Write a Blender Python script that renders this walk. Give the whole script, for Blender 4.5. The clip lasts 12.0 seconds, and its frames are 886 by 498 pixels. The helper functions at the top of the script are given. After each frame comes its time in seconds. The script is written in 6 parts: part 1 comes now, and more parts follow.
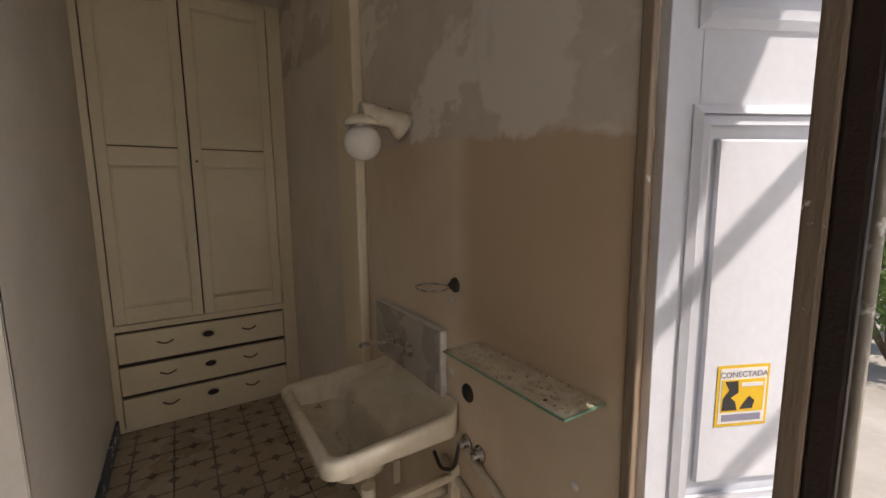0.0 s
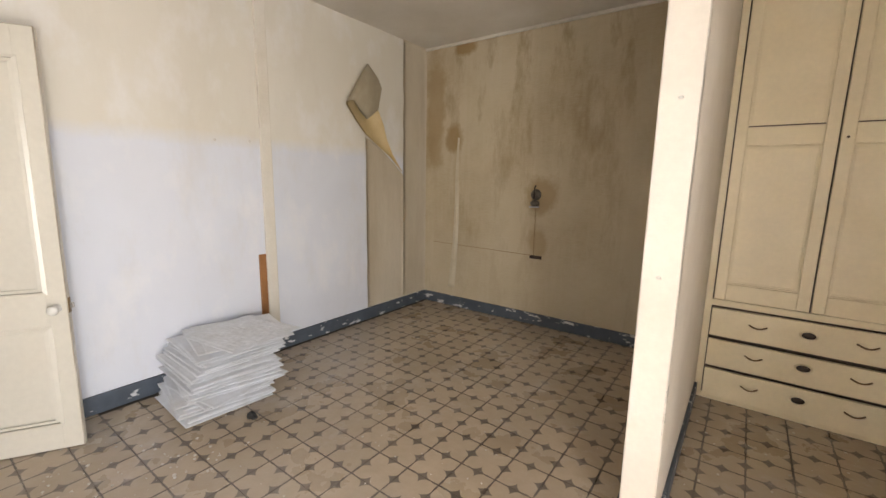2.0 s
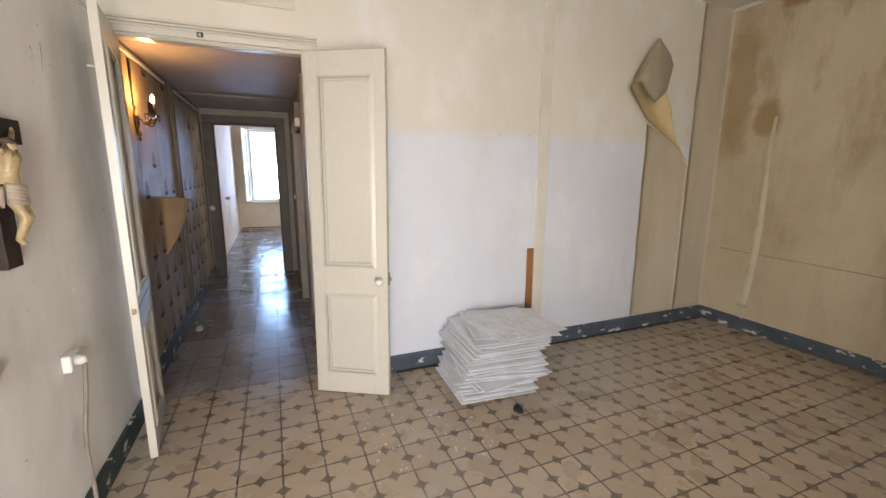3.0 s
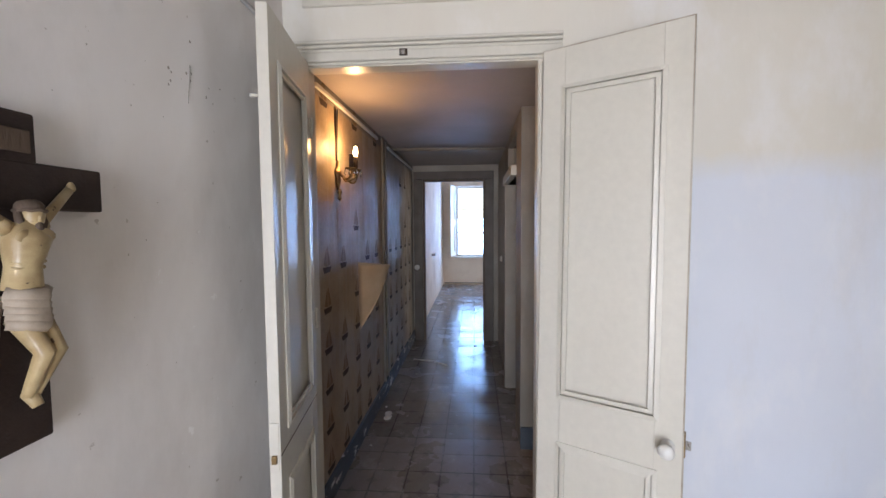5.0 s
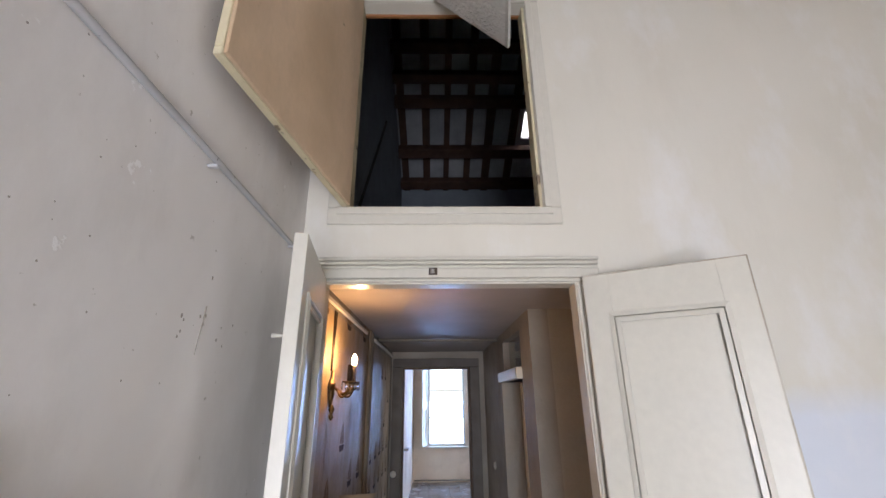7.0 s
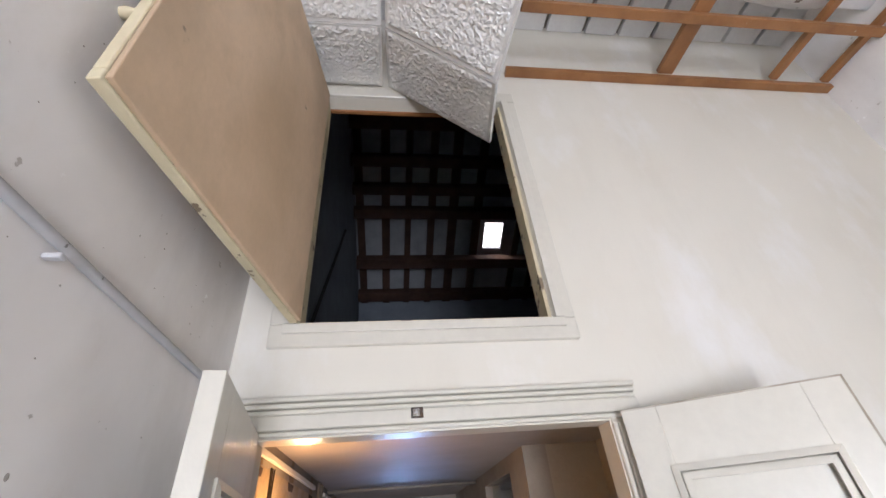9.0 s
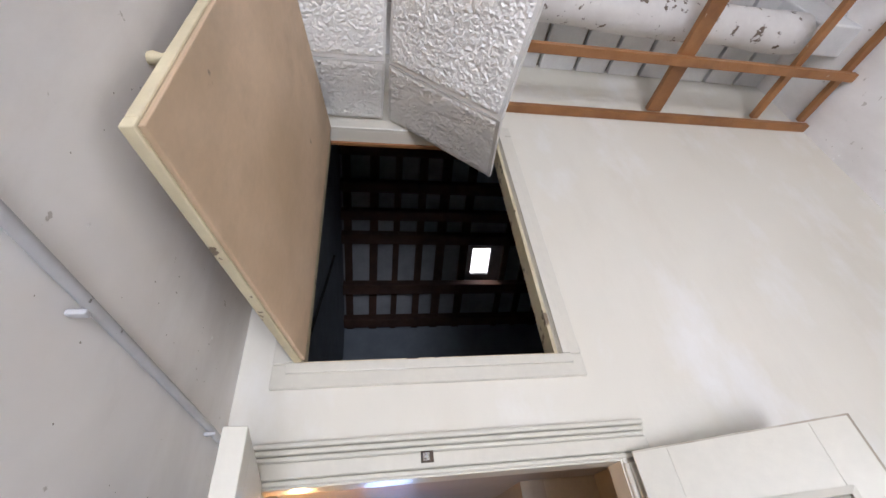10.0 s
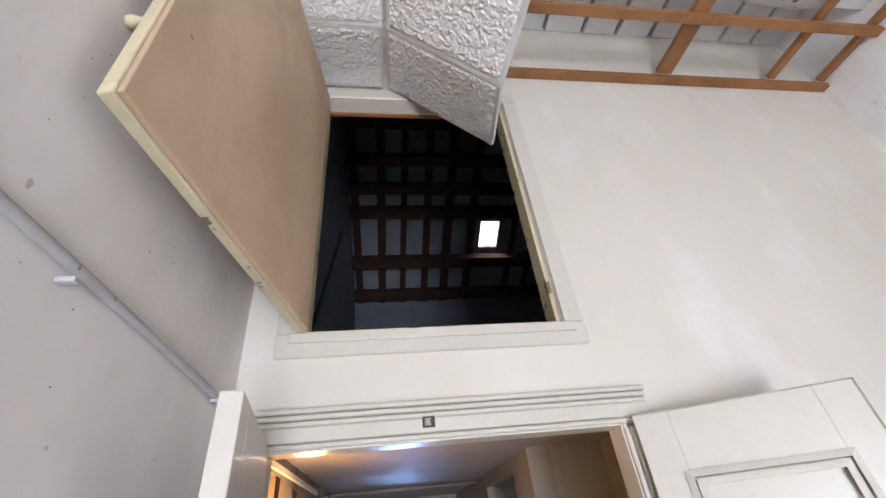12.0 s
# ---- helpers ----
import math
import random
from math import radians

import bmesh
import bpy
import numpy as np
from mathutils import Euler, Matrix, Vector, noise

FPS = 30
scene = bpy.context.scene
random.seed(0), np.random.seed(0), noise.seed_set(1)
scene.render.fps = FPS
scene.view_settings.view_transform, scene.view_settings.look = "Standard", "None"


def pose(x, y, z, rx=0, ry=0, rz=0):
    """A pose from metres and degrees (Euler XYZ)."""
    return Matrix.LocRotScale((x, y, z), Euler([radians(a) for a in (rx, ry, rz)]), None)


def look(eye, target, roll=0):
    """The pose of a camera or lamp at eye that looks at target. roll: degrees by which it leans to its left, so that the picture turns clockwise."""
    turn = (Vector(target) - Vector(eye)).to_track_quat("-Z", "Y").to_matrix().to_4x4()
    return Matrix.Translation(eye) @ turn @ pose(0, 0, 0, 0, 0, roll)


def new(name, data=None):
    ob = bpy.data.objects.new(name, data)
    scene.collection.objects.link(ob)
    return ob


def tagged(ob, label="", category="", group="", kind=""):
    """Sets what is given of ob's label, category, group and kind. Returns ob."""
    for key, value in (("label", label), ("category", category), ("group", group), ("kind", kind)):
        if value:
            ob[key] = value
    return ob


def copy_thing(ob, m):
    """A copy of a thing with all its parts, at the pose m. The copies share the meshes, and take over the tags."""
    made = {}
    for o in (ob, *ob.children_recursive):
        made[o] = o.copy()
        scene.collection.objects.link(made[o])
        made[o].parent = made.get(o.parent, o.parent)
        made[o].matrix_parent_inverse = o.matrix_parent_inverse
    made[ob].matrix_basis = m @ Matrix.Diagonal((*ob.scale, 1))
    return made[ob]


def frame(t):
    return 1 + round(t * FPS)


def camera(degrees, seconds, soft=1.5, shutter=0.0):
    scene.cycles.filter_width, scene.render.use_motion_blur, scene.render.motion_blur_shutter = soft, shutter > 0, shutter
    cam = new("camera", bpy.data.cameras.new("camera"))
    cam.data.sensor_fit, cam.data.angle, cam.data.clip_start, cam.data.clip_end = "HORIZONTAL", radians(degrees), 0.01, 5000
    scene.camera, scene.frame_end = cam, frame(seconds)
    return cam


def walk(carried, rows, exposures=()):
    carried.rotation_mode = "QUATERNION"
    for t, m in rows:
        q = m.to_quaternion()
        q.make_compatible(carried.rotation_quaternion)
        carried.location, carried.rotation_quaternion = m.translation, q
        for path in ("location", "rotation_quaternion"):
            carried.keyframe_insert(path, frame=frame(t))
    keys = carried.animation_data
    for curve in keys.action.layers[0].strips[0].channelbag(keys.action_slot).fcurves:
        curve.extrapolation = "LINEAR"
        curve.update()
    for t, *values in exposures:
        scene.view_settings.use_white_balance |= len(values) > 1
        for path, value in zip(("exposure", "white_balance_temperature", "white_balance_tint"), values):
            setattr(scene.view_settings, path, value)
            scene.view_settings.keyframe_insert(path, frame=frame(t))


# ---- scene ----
# ---- the camera and its walk ----
cam = camera(94.1, 12.0)
METRES, EYE, TILT, LEAN, TURN = 2.9, 1.5, 0.0, 0.0, -32.5
ROWS = [
    (0.0, 0.0, 0.0, 0.0, -0.08, -7.47, 0.61),
    (0.5, -0.0051, 0.0141, -0.0008, 16.9, -7.01, -0.4),
    (1.0, -0.0151, 0.009, -0.0048, 34.5, -7.74, -1.18),
    (1.5, -0.0384, -0.0151, -0.0087, 52.22, -8.86, -1.34),
    (2.0, -0.0748, -0.0629, -0.0122, 68.88, -9.59, -0.99),
    (2.5, -0.1068, -0.1157, -0.014, 85.02, -10.22, -0.63),
    (3.0, -0.1518, -0.1598, -0.0182, 100.3, -10.6, -0.25),
    (3.5, -0.2305, -0.1922, -0.0188, 114.14, -11.33, -0.65),
    (5.5, -0.475, -0.4427, 0.0162, 125.56, -1.44, 1.09),
    (6.0, -0.4682, -0.4877, 0.0376, 122.11, 3.55, 1.64),
    (6.5, -0.471, -0.4873, 0.0664, 121.87, 11.77, 1.19),
    (7.0, -0.4724, -0.4887, 0.0844, 121.58, 19.66, 0.56),
    (9.0, -0.5556, -0.5736, 0.1408, 116.58, 34.94, 4.43),
    (9.5, -0.5501, -0.5934, 0.1562, 114.44, 37.39, 5.74),
    (10.0, -0.5387, -0.5925, 0.1553, 114.46, 37.86, 5.66),
    (10.5, -0.5342, -0.5941, 0.1572, 114.29, 36.98, 5.41),
    (11.0, -0.5342, -0.5974, 0.1573, 114.72, 35.9, 5.49),
    (11.5, -0.5435, -0.5926, 0.1533, 115.43, 35.07, 5.55),
    (12.0, -0.5481, -0.5855, 0.1518, 116.16, 34.54, 5.52),
]
EXPOSURES = [
    (0.0, 0.08, 7200, 18), (0.25, 0.5, 8000, 19), (0.5, 1.32, 9600, 20), (0.8, 1.85, 9200, 22), (1.1, 2.02, 8500, 21), (1.5, 2.1, 7150, 15), (2.0, 1.97, 7350, 16),
    (2.5, 1.92, 7150, 15), (3.0, 1.91, 7350, 16), (3.5, 1.87, 6950, 16), (5.5, 1.76, 6250, 17), (7.0, 1.82, 6250, 17), (9.0, 2.17, 6100, 17), (12.0, 2.19, 6050, 17),
]
BETWEEN = [
    (3.7, look((-0.957, -0.105, 1.436), (-2.910, 0.051, 1.035), 0.8)),
    (5.3, look((-1.823, -0.269, 1.528), (-3.813, -0.440, 1.429), -0.6)),
    (7.2, look((-1.929, -0.455, 1.763), (-3.780, -0.429, 2.521), -0.2)),
    (8.8, look((-2.228, -0.496, 1.881), (-3.882, -0.306, 2.990), -4.2)),
]
walk(cam, sorted([(t, pose(0, 0, EYE, TILT, LEAN, TURN) @ pose(METRES * x, METRES * y, METRES * z, 90 + pitch, roll, yaw)) for t, x, y, z, yaw, pitch, roll in ROWS] + BETWEEN, key=lambda row: row[0]), EXPOSURES)

# ---- world, sun and large lights ----
world = bpy.data.worlds.new("sky")
scene.world = world
world.use_nodes = True
_wn = world.node_tree
_wn.nodes.clear()
_sky = _wn.nodes.new("ShaderNodeTexSky")
_sky.sky_type, _sky.sun_disc = "NISHITA", False
SUN_WAY = Vector((-1.0, 2.0, -2.8)).normalized()   # the way the light goes
_sky.sun_elevation = math.asin(-SUN_WAY.z)
_sky.sun_rotation = math.atan2(-SUN_WAY.x, -SUN_WAY.y)
_bg = _wn.nodes.new("ShaderNodeBackground")
_bg.inputs["Strength"].default_value = 0.15
_out = _wn.nodes.new("ShaderNodeOutputWorld")
_wn.links.new(_sky.outputs[0], _bg.inputs[0])
_wn.links.new(_bg.outputs[0], _out.inputs[0])


def lamp(name, kind, at, toward, energy, color=(1, 1, 1), **values):
    data = bpy.data.lights.new(name, kind)
    data.energy, data.color = energy, color
    if kind == "SUN":
        data.angle = values["angle"]
    if kind == "AREA":
        data.shape, data.size, data.size_y = "RECTANGLE", values["size"], values["size_y"]
    if kind == "POINT":
        data.shadow_soft_size = values["soft"]
    ob = new(name, data)
    ob.matrix_world = look(at, toward) if toward else Matrix.Translation(at)
    return ob


lamp("sun", "SUN", (4, -4, 6), Vector((4, -4, 6)) + SUN_WAY, 4.5, (1.0, 0.97, 0.92), angle=radians(0.53))
# the sky's light in the open door and in the far room's windows
lamp("door_daylight", "AREA", (0.78, -0.35, 0.95), (-5, -1.4, 0.95), 29, (0.90, 0.95, 1.0), size=0.9, size_y=1.7)
lamp("window_daylight", "AREA", (-12.1, -0.22, 1.57), (0, -0.22, 1.2), 17, (0.26, 0.50, 1.0), size=0.8, size_y=1.7)
lamp("side_window_daylight", "AREA", (-10.0, 2.95, 1.65), (-10.0, -1.0, 1.5), 9, (1.0, 0.93, 0.85), size=1.15, size_y=1.45)
lamp("sconce_glow", "POINT", (-4.065, -0.865, 1.945), None, 2.0, (1.0, 0.53, 0.19), soft=0.025)


# ---- materials ----
def nodes_of(name):
    m = bpy.data.materials.new(name)
    m.use_nodes = True
    t = m.node_tree
    t.nodes.clear()
    out = t.nodes.new("ShaderNodeOutputMaterial")
    b = t.nodes.new("ShaderNodeBsdfPrincipled")
    t.links.new(b.outputs[0], out.inputs[0])
    return m, t, b


def node(t, kind, **inputs):
    n = t.nodes.new(kind)
    for k, v in inputs.items():
        key = k.replace("_", " ")
        if isinstance(v, bpy.types.NodeSocket):
            t.links.new(v, n.inputs[key])
        else:
            n.inputs[key].default_value = v
    return n


def calc(t, op, a, b=0.0, c=0.0, clamp=False):
    n = t.nodes.new("ShaderNodeMath")
    n.operation, n.use_clamp = op, clamp
    for i, v in enumerate((a, b, c)):
        if isinstance(v, bpy.types.NodeSocket):
            t.links.new(v, n.inputs[i])
        else:
            n.inputs[i].default_value = v
    return n.outputs[0]


def mix(t, fac, a, b):
    n = t.nodes.new("ShaderNodeMix")
    n.data_type = "RGBA"
    for i, v in ((0, fac), (6, a), (7, b)):
        if isinstance(v, bpy.types.NodeSocket):
            t.links.new(v, n.inputs[i])
        elif i:
            n.inputs[i].default_value = (*v, 1)
        else:
            n.inputs[i].default_value = v
    return n.outputs[2]


def place(t, local=False):
    if local:
        return t.nodes.new("ShaderNodeTexCoord").outputs["Object"]
    return t.nodes.new("ShaderNodeNewGeometry").outputs["Position"]


def scaled(t, v, x, y, z):
    n = t.nodes.new("ShaderNodeMapping")
    n.inputs["Scale"].default_value = (x, y, z)
    t.links.new(v, n.inputs[0])
    return n.outputs[0]


def cloud(t, v, scale, detail=5.0, rough=0.55, low=0.35, high=0.65):
    """A noise from 0 to 1, steepened between low and high."""
    n = node(t, "ShaderNodeTexNoise", Vector=v, Scale=scale, Detail=detail, Roughness=rough)
    r = t.nodes.new("ShaderNodeMapRange")
    r.inputs[1].default_value, r.inputs[2].default_value = low, high
    t.links.new(n.outputs["Fac"], r.inputs[0])
    return r.outputs[0]


def bumped(t, b, height, strength=0.3, distance=0.01):
    n = node(t, "ShaderNodeBump", Strength=strength, Distance=distance, Height=height)
    t.links.new(n.outputs[0], b.inputs["Normal"])


def surface(name, colours, rough=0.6, metal=0.0, scale=3.0, grain=60.0, bump=0.25, local=False, spots=None, dirt=None, stretch=None, coat=0.0, vary=0.16):
    """colours: two tones mixed by a broad noise; spots: (colour, scale, share) of chips; dirt: (colour, amount) of broad stains."""
    m, t, b = nodes_of(name)
    v = place(t, local)
    w = scaled(t, v, *stretch) if stretch else v
    c = mix(t, cloud(t, w, scale), colours[0], colours[1])
    fine = cloud(t, w, grain, 3.0, 0.6, 0.2, 0.8)
    c = mix(t, calc(t, "MULTIPLY", fine, 0.18), c, tuple(0.55 * k for k in colours[0]))
    if dirt:
        c = mix(t, calc(t, "MULTIPLY", cloud(t, w, scale * 0.6, 8.0, 0.65, 0.5, 0.75), dirt[1]), c, dirt[0])
    height = fine
    if spots:
        s = cloud(t, v, spots[1], 4.0, 0.6, spots[2], spots[2] + 0.03)
        c = mix(t, s, c, spots[0])
        height = calc(t, "SUBTRACT", fine, s)
    t.links.new(c, b.inputs["Base Color"])
    b.inputs["Metallic"].default_value = metal
    b.inputs["Coat Weight"].default_value = coat
    r = calc(t, "ADD", rough - vary / 2, calc(t, "MULTIPLY", cloud(t, v, scale * 2.5), vary), clamp=True)
    t.links.new(r, b.inputs["Roughness"])
    if bump:
        bumped(t, b, height, bump, 0.004)
    return m


def white_wall_material():
    """White limewash, yellowed above the line of an old dado."""
    m, t, b = nodes_of("white_wall")
    v = place(t)
    z = node(t, "ShaderNodeSeparateXYZ", Vector=v).outputs["Z"]
    wob = cloud(t, v, 9.0, 4.0, 0.6, 0.0, 1.0)
    up = calc(t, "MULTIPLY", calc(t, "SUBTRACT", calc(t, "ADD", z, calc(t, "MULTIPLY", wob, 0.08)), 1.70), 9.0, clamp=True)
    low = mix(t, cloud(t, v, 1.3), (0.70, 0.735, 0.80), (0.66, 0.69, 0.75))
    high = mix(t, cloud(t, v, 0.9), (0.72, 0.69, 0.61), (0.675, 0.64, 0.55))
    c = mix(t, up, low, high)
    c = mix(t, calc(t, "MULTIPLY", cloud(t, scaled(t, v, 1, 1, 0.35), 2.2, 8.0, 0.7, 0.52, 0.78), 0.4), c, (0.57, 0.525, 0.44))
    c = mix(t, calc(t, "MULTIPLY", cloud(t, scaled(t, v, 1, 1, 0.6), 3.2, 7.0, 0.62, 0.52, 0.68), 0.45), c, (0.81, 0.81, 0.81))
    t.links.new(c, b.inputs["Base Color"])
    b.inputs["Roughness"].default_value = 0.75
    h = calc(t, "ADD", cloud(t, v, 4.0, 6.0, 0.6, 0.2, 0.8), calc(t, "MULTIPLY", cloud(t, v, 90.0, 2.0), 0.06))
    bumped(t, b, h, 0.16, 0.008)
    return m


def alcove_paper_material():
    """Old beige textile wallpaper with brown water runs and fine horizontal weave."""
    m, t, b = nodes_of("stained_wallpaper")
    v = place(t)
    z = node(t, "ShaderNodeSeparateXYZ", Vector=v).outputs["Z"]
    c = mix(t, cloud(t, v, 1.1, 7.0, 0.65, 0.38, 0.64), (0.56, 0.475, 0.335), (0.43, 0.345, 0.22))
    weave = cloud(t, scaled(t, v, 1.0, 1.0, 7.0), 12.0, 5.0, 0.7, 0.4, 0.65)
    c = mix(t, calc(t, "MULTIPLY", weave, 0.32), c, (0.57, 0.50, 0.37))
    runs = cloud(t, scaled(t, v, 1.0, 1.0, 0.08), 5.0, 6.0, 0.65, 0.5, 0.72)
    c = mix(t, calc(t, "MULTIPLY", runs, 0.42), c, (0.62, 0.55, 0.42))
    brown = cloud(t, scaled(t, v, 1.0, 1.0, 0.3), 2.6, 8.0, 0.7, 0.52, 0.68)
    near = calc(t, "MULTIPLY", calc(t, "SUBTRACT", z, 1.1), 0.45, clamp=True)
    c = mix(t, calc(t, "MULTIPLY", brown, calc(t, "ADD", 0.4, calc(t, "MULTIPLY", near, 0.5))), c, (0.25, 0.16, 0.06))
    low = calc(t, "MULTIPLY", calc(t, "SUBTRACT", 0.85, z), 3.0, clamp=True)
    c = mix(t, calc(t, "MULTIPLY", low, 0.3), c, (0.58, 0.50, 0.36))
    x = node(t, "ShaderNodeSeparateXYZ", Vector=v).outputs["X"]
    ragged = calc(t, "MULTIPLY", calc(t, "SUBTRACT", cloud(t, v, 5.0, 7.0, 0.65, 0.2, 0.8), 0.5), 0.9)
    for px, pz, rx, rz, amount in ((-2.99, 1.90, 0.13, 0.16, 0.7), (-2.86, 2.84, 0.14, 0.09, 0.8), (-1.93, 1.33, 0.20, 0.20, 0.55), (-3.25, 2.2, 0.16, 0.7, 0.5), (-1.95, 0.86, 0.12, 0.16, 0.4)):
        # rusty stains with ragged rims
        a = calc(t, "POWER", calc(t, "ABSOLUTE", calc(t, "DIVIDE", calc(t, "SUBTRACT", x, px), rx)), 2.0)
        d = calc(t, "POWER", calc(t, "ABSOLUTE", calc(t, "DIVIDE", calc(t, "SUBTRACT", z, pz), rz)), 2.0)
        far = calc(t, "ADD", calc(t, "SQRT", calc(t, "ADD", a, d)), ragged)
        spot = calc(t, "MULTIPLY", calc(t, "SUBTRACT", 1.1, far), 2.2, clamp=True)
        c = mix(t, calc(t, "MULTIPLY", spot, amount), c, (0.30, 0.185, 0.065))
    t.links.new(c, b.inputs["Base Color"])
    b.inputs["Roughness"].default_value = 0.8
    h = calc(t, "ADD", weave, calc(t, "MULTIPLY", cloud(t, v, 3.0), 1.5))
    bumped(t, b, h, 0.3, 0.006)
    return m


def wash_wall_material():
    """Tan distemper with bare grey plaster above a ragged line, for the wall behind the basin."""
    m, t, b = nodes_of("tan_wall")
    v = place(t)
    sep = node(t, "ShaderNodeSeparateXYZ", Vector=v)
    y, z = sep.outputs["Y"], sep.outputs["Z"]
    rag = cloud(t, v, 6.0, 7.0, 0.7, 0.0, 1.0)
    line = calc(t, "ADD", 1.70, calc(t, "MULTIPLY", calc(t, "SUBTRACT", y, 1.0), 0.08))
    line = calc(t, "ADD", line, calc(t, "MULTIPLY", calc(t, "GREATER_THAN", y, 1.75), 0.5))
    up = calc(t, "MULTIPLY", calc(t, "SUBTRACT", calc(t, "ADD", z, calc(t, "MULTIPLY", rag, 0.10)), line), 60.0, clamp=True)
    # darker tan above the shelf; the paler tone below holds light bounced off the floor
    old = calc(t, "MULTIPLY", calc(t, "MULTIPLY", calc(t, "SUBTRACT", 1.02, y), 12.0, clamp=True), calc(t, "MULTIPLY", calc(t, "SUBTRACT", calc(t, "ADD", z, calc(t, "MULTIPLY", rag, 0.06)), 1.09), 14.0, clamp=True))
    tan = mix(t, cloud(t, v, 1.6, 6.0), (0.72, 0.60, 0.45), (0.60, 0.465, 0.325))
    pale = cloud(t, scaled(t, v, 1.0, 1.0, 0.3), 2.2, 7.0, 0.65, 0.5, 0.75)
    tan = mix(t, calc(t, "MULTIPLY", pale, 0.6), tan, (0.80, 0.70, 0.56))
    tan = mix(t, old, tan, mix(t, cloud(t, v, 2.0), (0.60, 0.45, 0.30), (0.54, 0.40, 0.26)))
    far = calc(t, "MULTIPLY", calc(t, "SUBTRACT", y, 1.8), 4.0, clamp=True)
    tan = mix(t, far, tan, mix(t, cloud(t, v, 2.5), (0.80, 0.73, 0.635), (0.73, 0.65, 0.55)))
    bare = mix(t, cloud(t, v, 2.0, 8.0, 0.7), (0.72, 0.635, 0.535), (0.60, 0.515, 0.42))
    flake = cloud(t, scaled(t, v, 1.0, 1.0, 1.5), 2.3, 6.0, 0.55, 0.53, 0.56)
    bare = mix(t, flake, bare, (0.80, 0.73, 0.63))
    c = mix(t, up, tan, bare)
    c = mix(t, calc(t, "MULTIPLY", cloud(t, scaled(t, v, 1, 1, 0.5), 4.0, 8.0, 0.7, 0.58, 0.8), 0.35), c, (0.33, 0.24, 0.15))
    t.links.new(c, b.inputs["Base Color"])
    b.inputs["Roughness"].default_value = 0.78
    h = calc(t, "ADD", calc(t, "MULTIPLY", calc(t, "MULTIPLY", up, calc(t, "SUBTRACT", flake, 0.9)), 1.2), calc(t, "ADD", cloud(t, v, 6.0, 6.0), calc(t, "MULTIPLY", cloud(t, v, 80.0), 0.2)))
    bumped(t, b, h, 0.10, 0.006)
    return m


PITCH, TX, TY = 0.2, 0.065, 0.0   # the floor tiles


def tile_material(name, ground, ink, rough, starred=1.0):
    """Encaustic cement tile: beige lobes, dark curved joints and four-pointed stars on the middles of the edges."""
    m, t, b = nodes_of(name)
    v = place(t)
    sep = node(t, "ShaderNodeSeparateXYZ", Vector=v)

    def cell(a, off):
        return calc(t, "SUBTRACT", calc(t, "FRACT", calc(t, "DIVIDE", calc(t, "SUBTRACT", a, off), PITCH)), 0.5)
    u, w = cell(sep.outputs["X"], TX), cell(sep.outputs["Y"], TY)
    au, aw = calc(t, "ABSOLUTE", u), calc(t, "ABSOLUTE", w)
    eu, ew = calc(t, "SUBTRACT", 0.5, au), calc(t, "SUBTRACT", 0.5, aw)

    def star(p, q):
        # a concave diamond round the middle of an edge: a power sum below r
        s = calc(t, "ADD", calc(t, "POWER", p, 0.68), calc(t, "POWER", q, 0.68))
        return calc(t, "MULTIPLY", calc(t, "SUBTRACT", 0.376, s), 26.0, clamp=True)
    stars = calc(t, "MAXIMUM", star(eu, aw), star(ew, au))
    line = calc(t, "LESS_THAN", calc(t, "MINIMUM", eu, ew), calc(t, "ADD", 0.012, calc(t, "MULTIPLY", cloud(t, v, 25.0), 0.022)))
    worn = calc(t, "SUBTRACT", 1.0, calc(t, "MULTIPLY", cloud(t, v, 1.1, 7.0, 0.65, 0.5, 0.8), 0.55))
    pattern = calc(t, "MULTIPLY", calc(t, "MAXIMUM", calc(t, "MULTIPLY", stars, starred), line), worn)
    rnd = t.nodes.new("ShaderNodeObjectInfo").outputs["Random"]
    g = mix(t, rnd, ground[0], ground[1])
    g = mix(t, calc(t, "MULTIPLY", cloud(t, v, 12.0, 6.0, 0.65), 0.4), g, ground[2])
    c = mix(t, calc(t, "MULTIPLY", pattern, 0.88), g, ink)
    dust = cloud(t, v, 0.8, 8.0, 0.7, 0.45, 0.8)
    c = mix(t, calc(t, "MULTIPLY", dust, 0.5), c, (0.46, 0.435, 0.405))
    scuff = cloud(t, v, 3.2, 9.0, 0.74, 0.55, 0.76)
    c = mix(t, calc(t, "MULTIPLY", scuff, 0.7), c, (0.52, 0.48, 0.43))
    specks = cloud(t, v, 38.0, 3.0, 0.5, 0.735, 0.75)
    c = mix(t, specks, c, (0.75, 0.73, 0.68))
    t.links.new(c, b.inputs["Base Color"])
    r = calc(t, "ADD", rough, calc(t, "MULTIPLY", cloud(t, v, 3.0, 6.0), 0.22))
    t.links.new(r, b.inputs["Roughness"])
    bumped(t, b, calc(t, "ADD", cloud(t, v, 30.0, 3.0), specks), 0.12, 0.003)
    return m


def baseboard_material(name, paint):
    m, t, b = nodes_of(name)
    v = place(t)
    c = mix(t, cloud(t, v, 6.0), paint, tuple(0.7 * k for k in paint))
    chips = cloud(t, scaled(t, v, 1, 1, 2.2), 8.0, 6.0, 0.6, 0.6, 0.63)
    c = mix(t, chips, c, (0.66, 0.66, 0.66))
    t.links.new(c, b.inputs["Base Color"])
    b.inputs["Roughness"].default_value = 0.5
    bumped(t, b, chips, -0.5, 0.004)
    return m


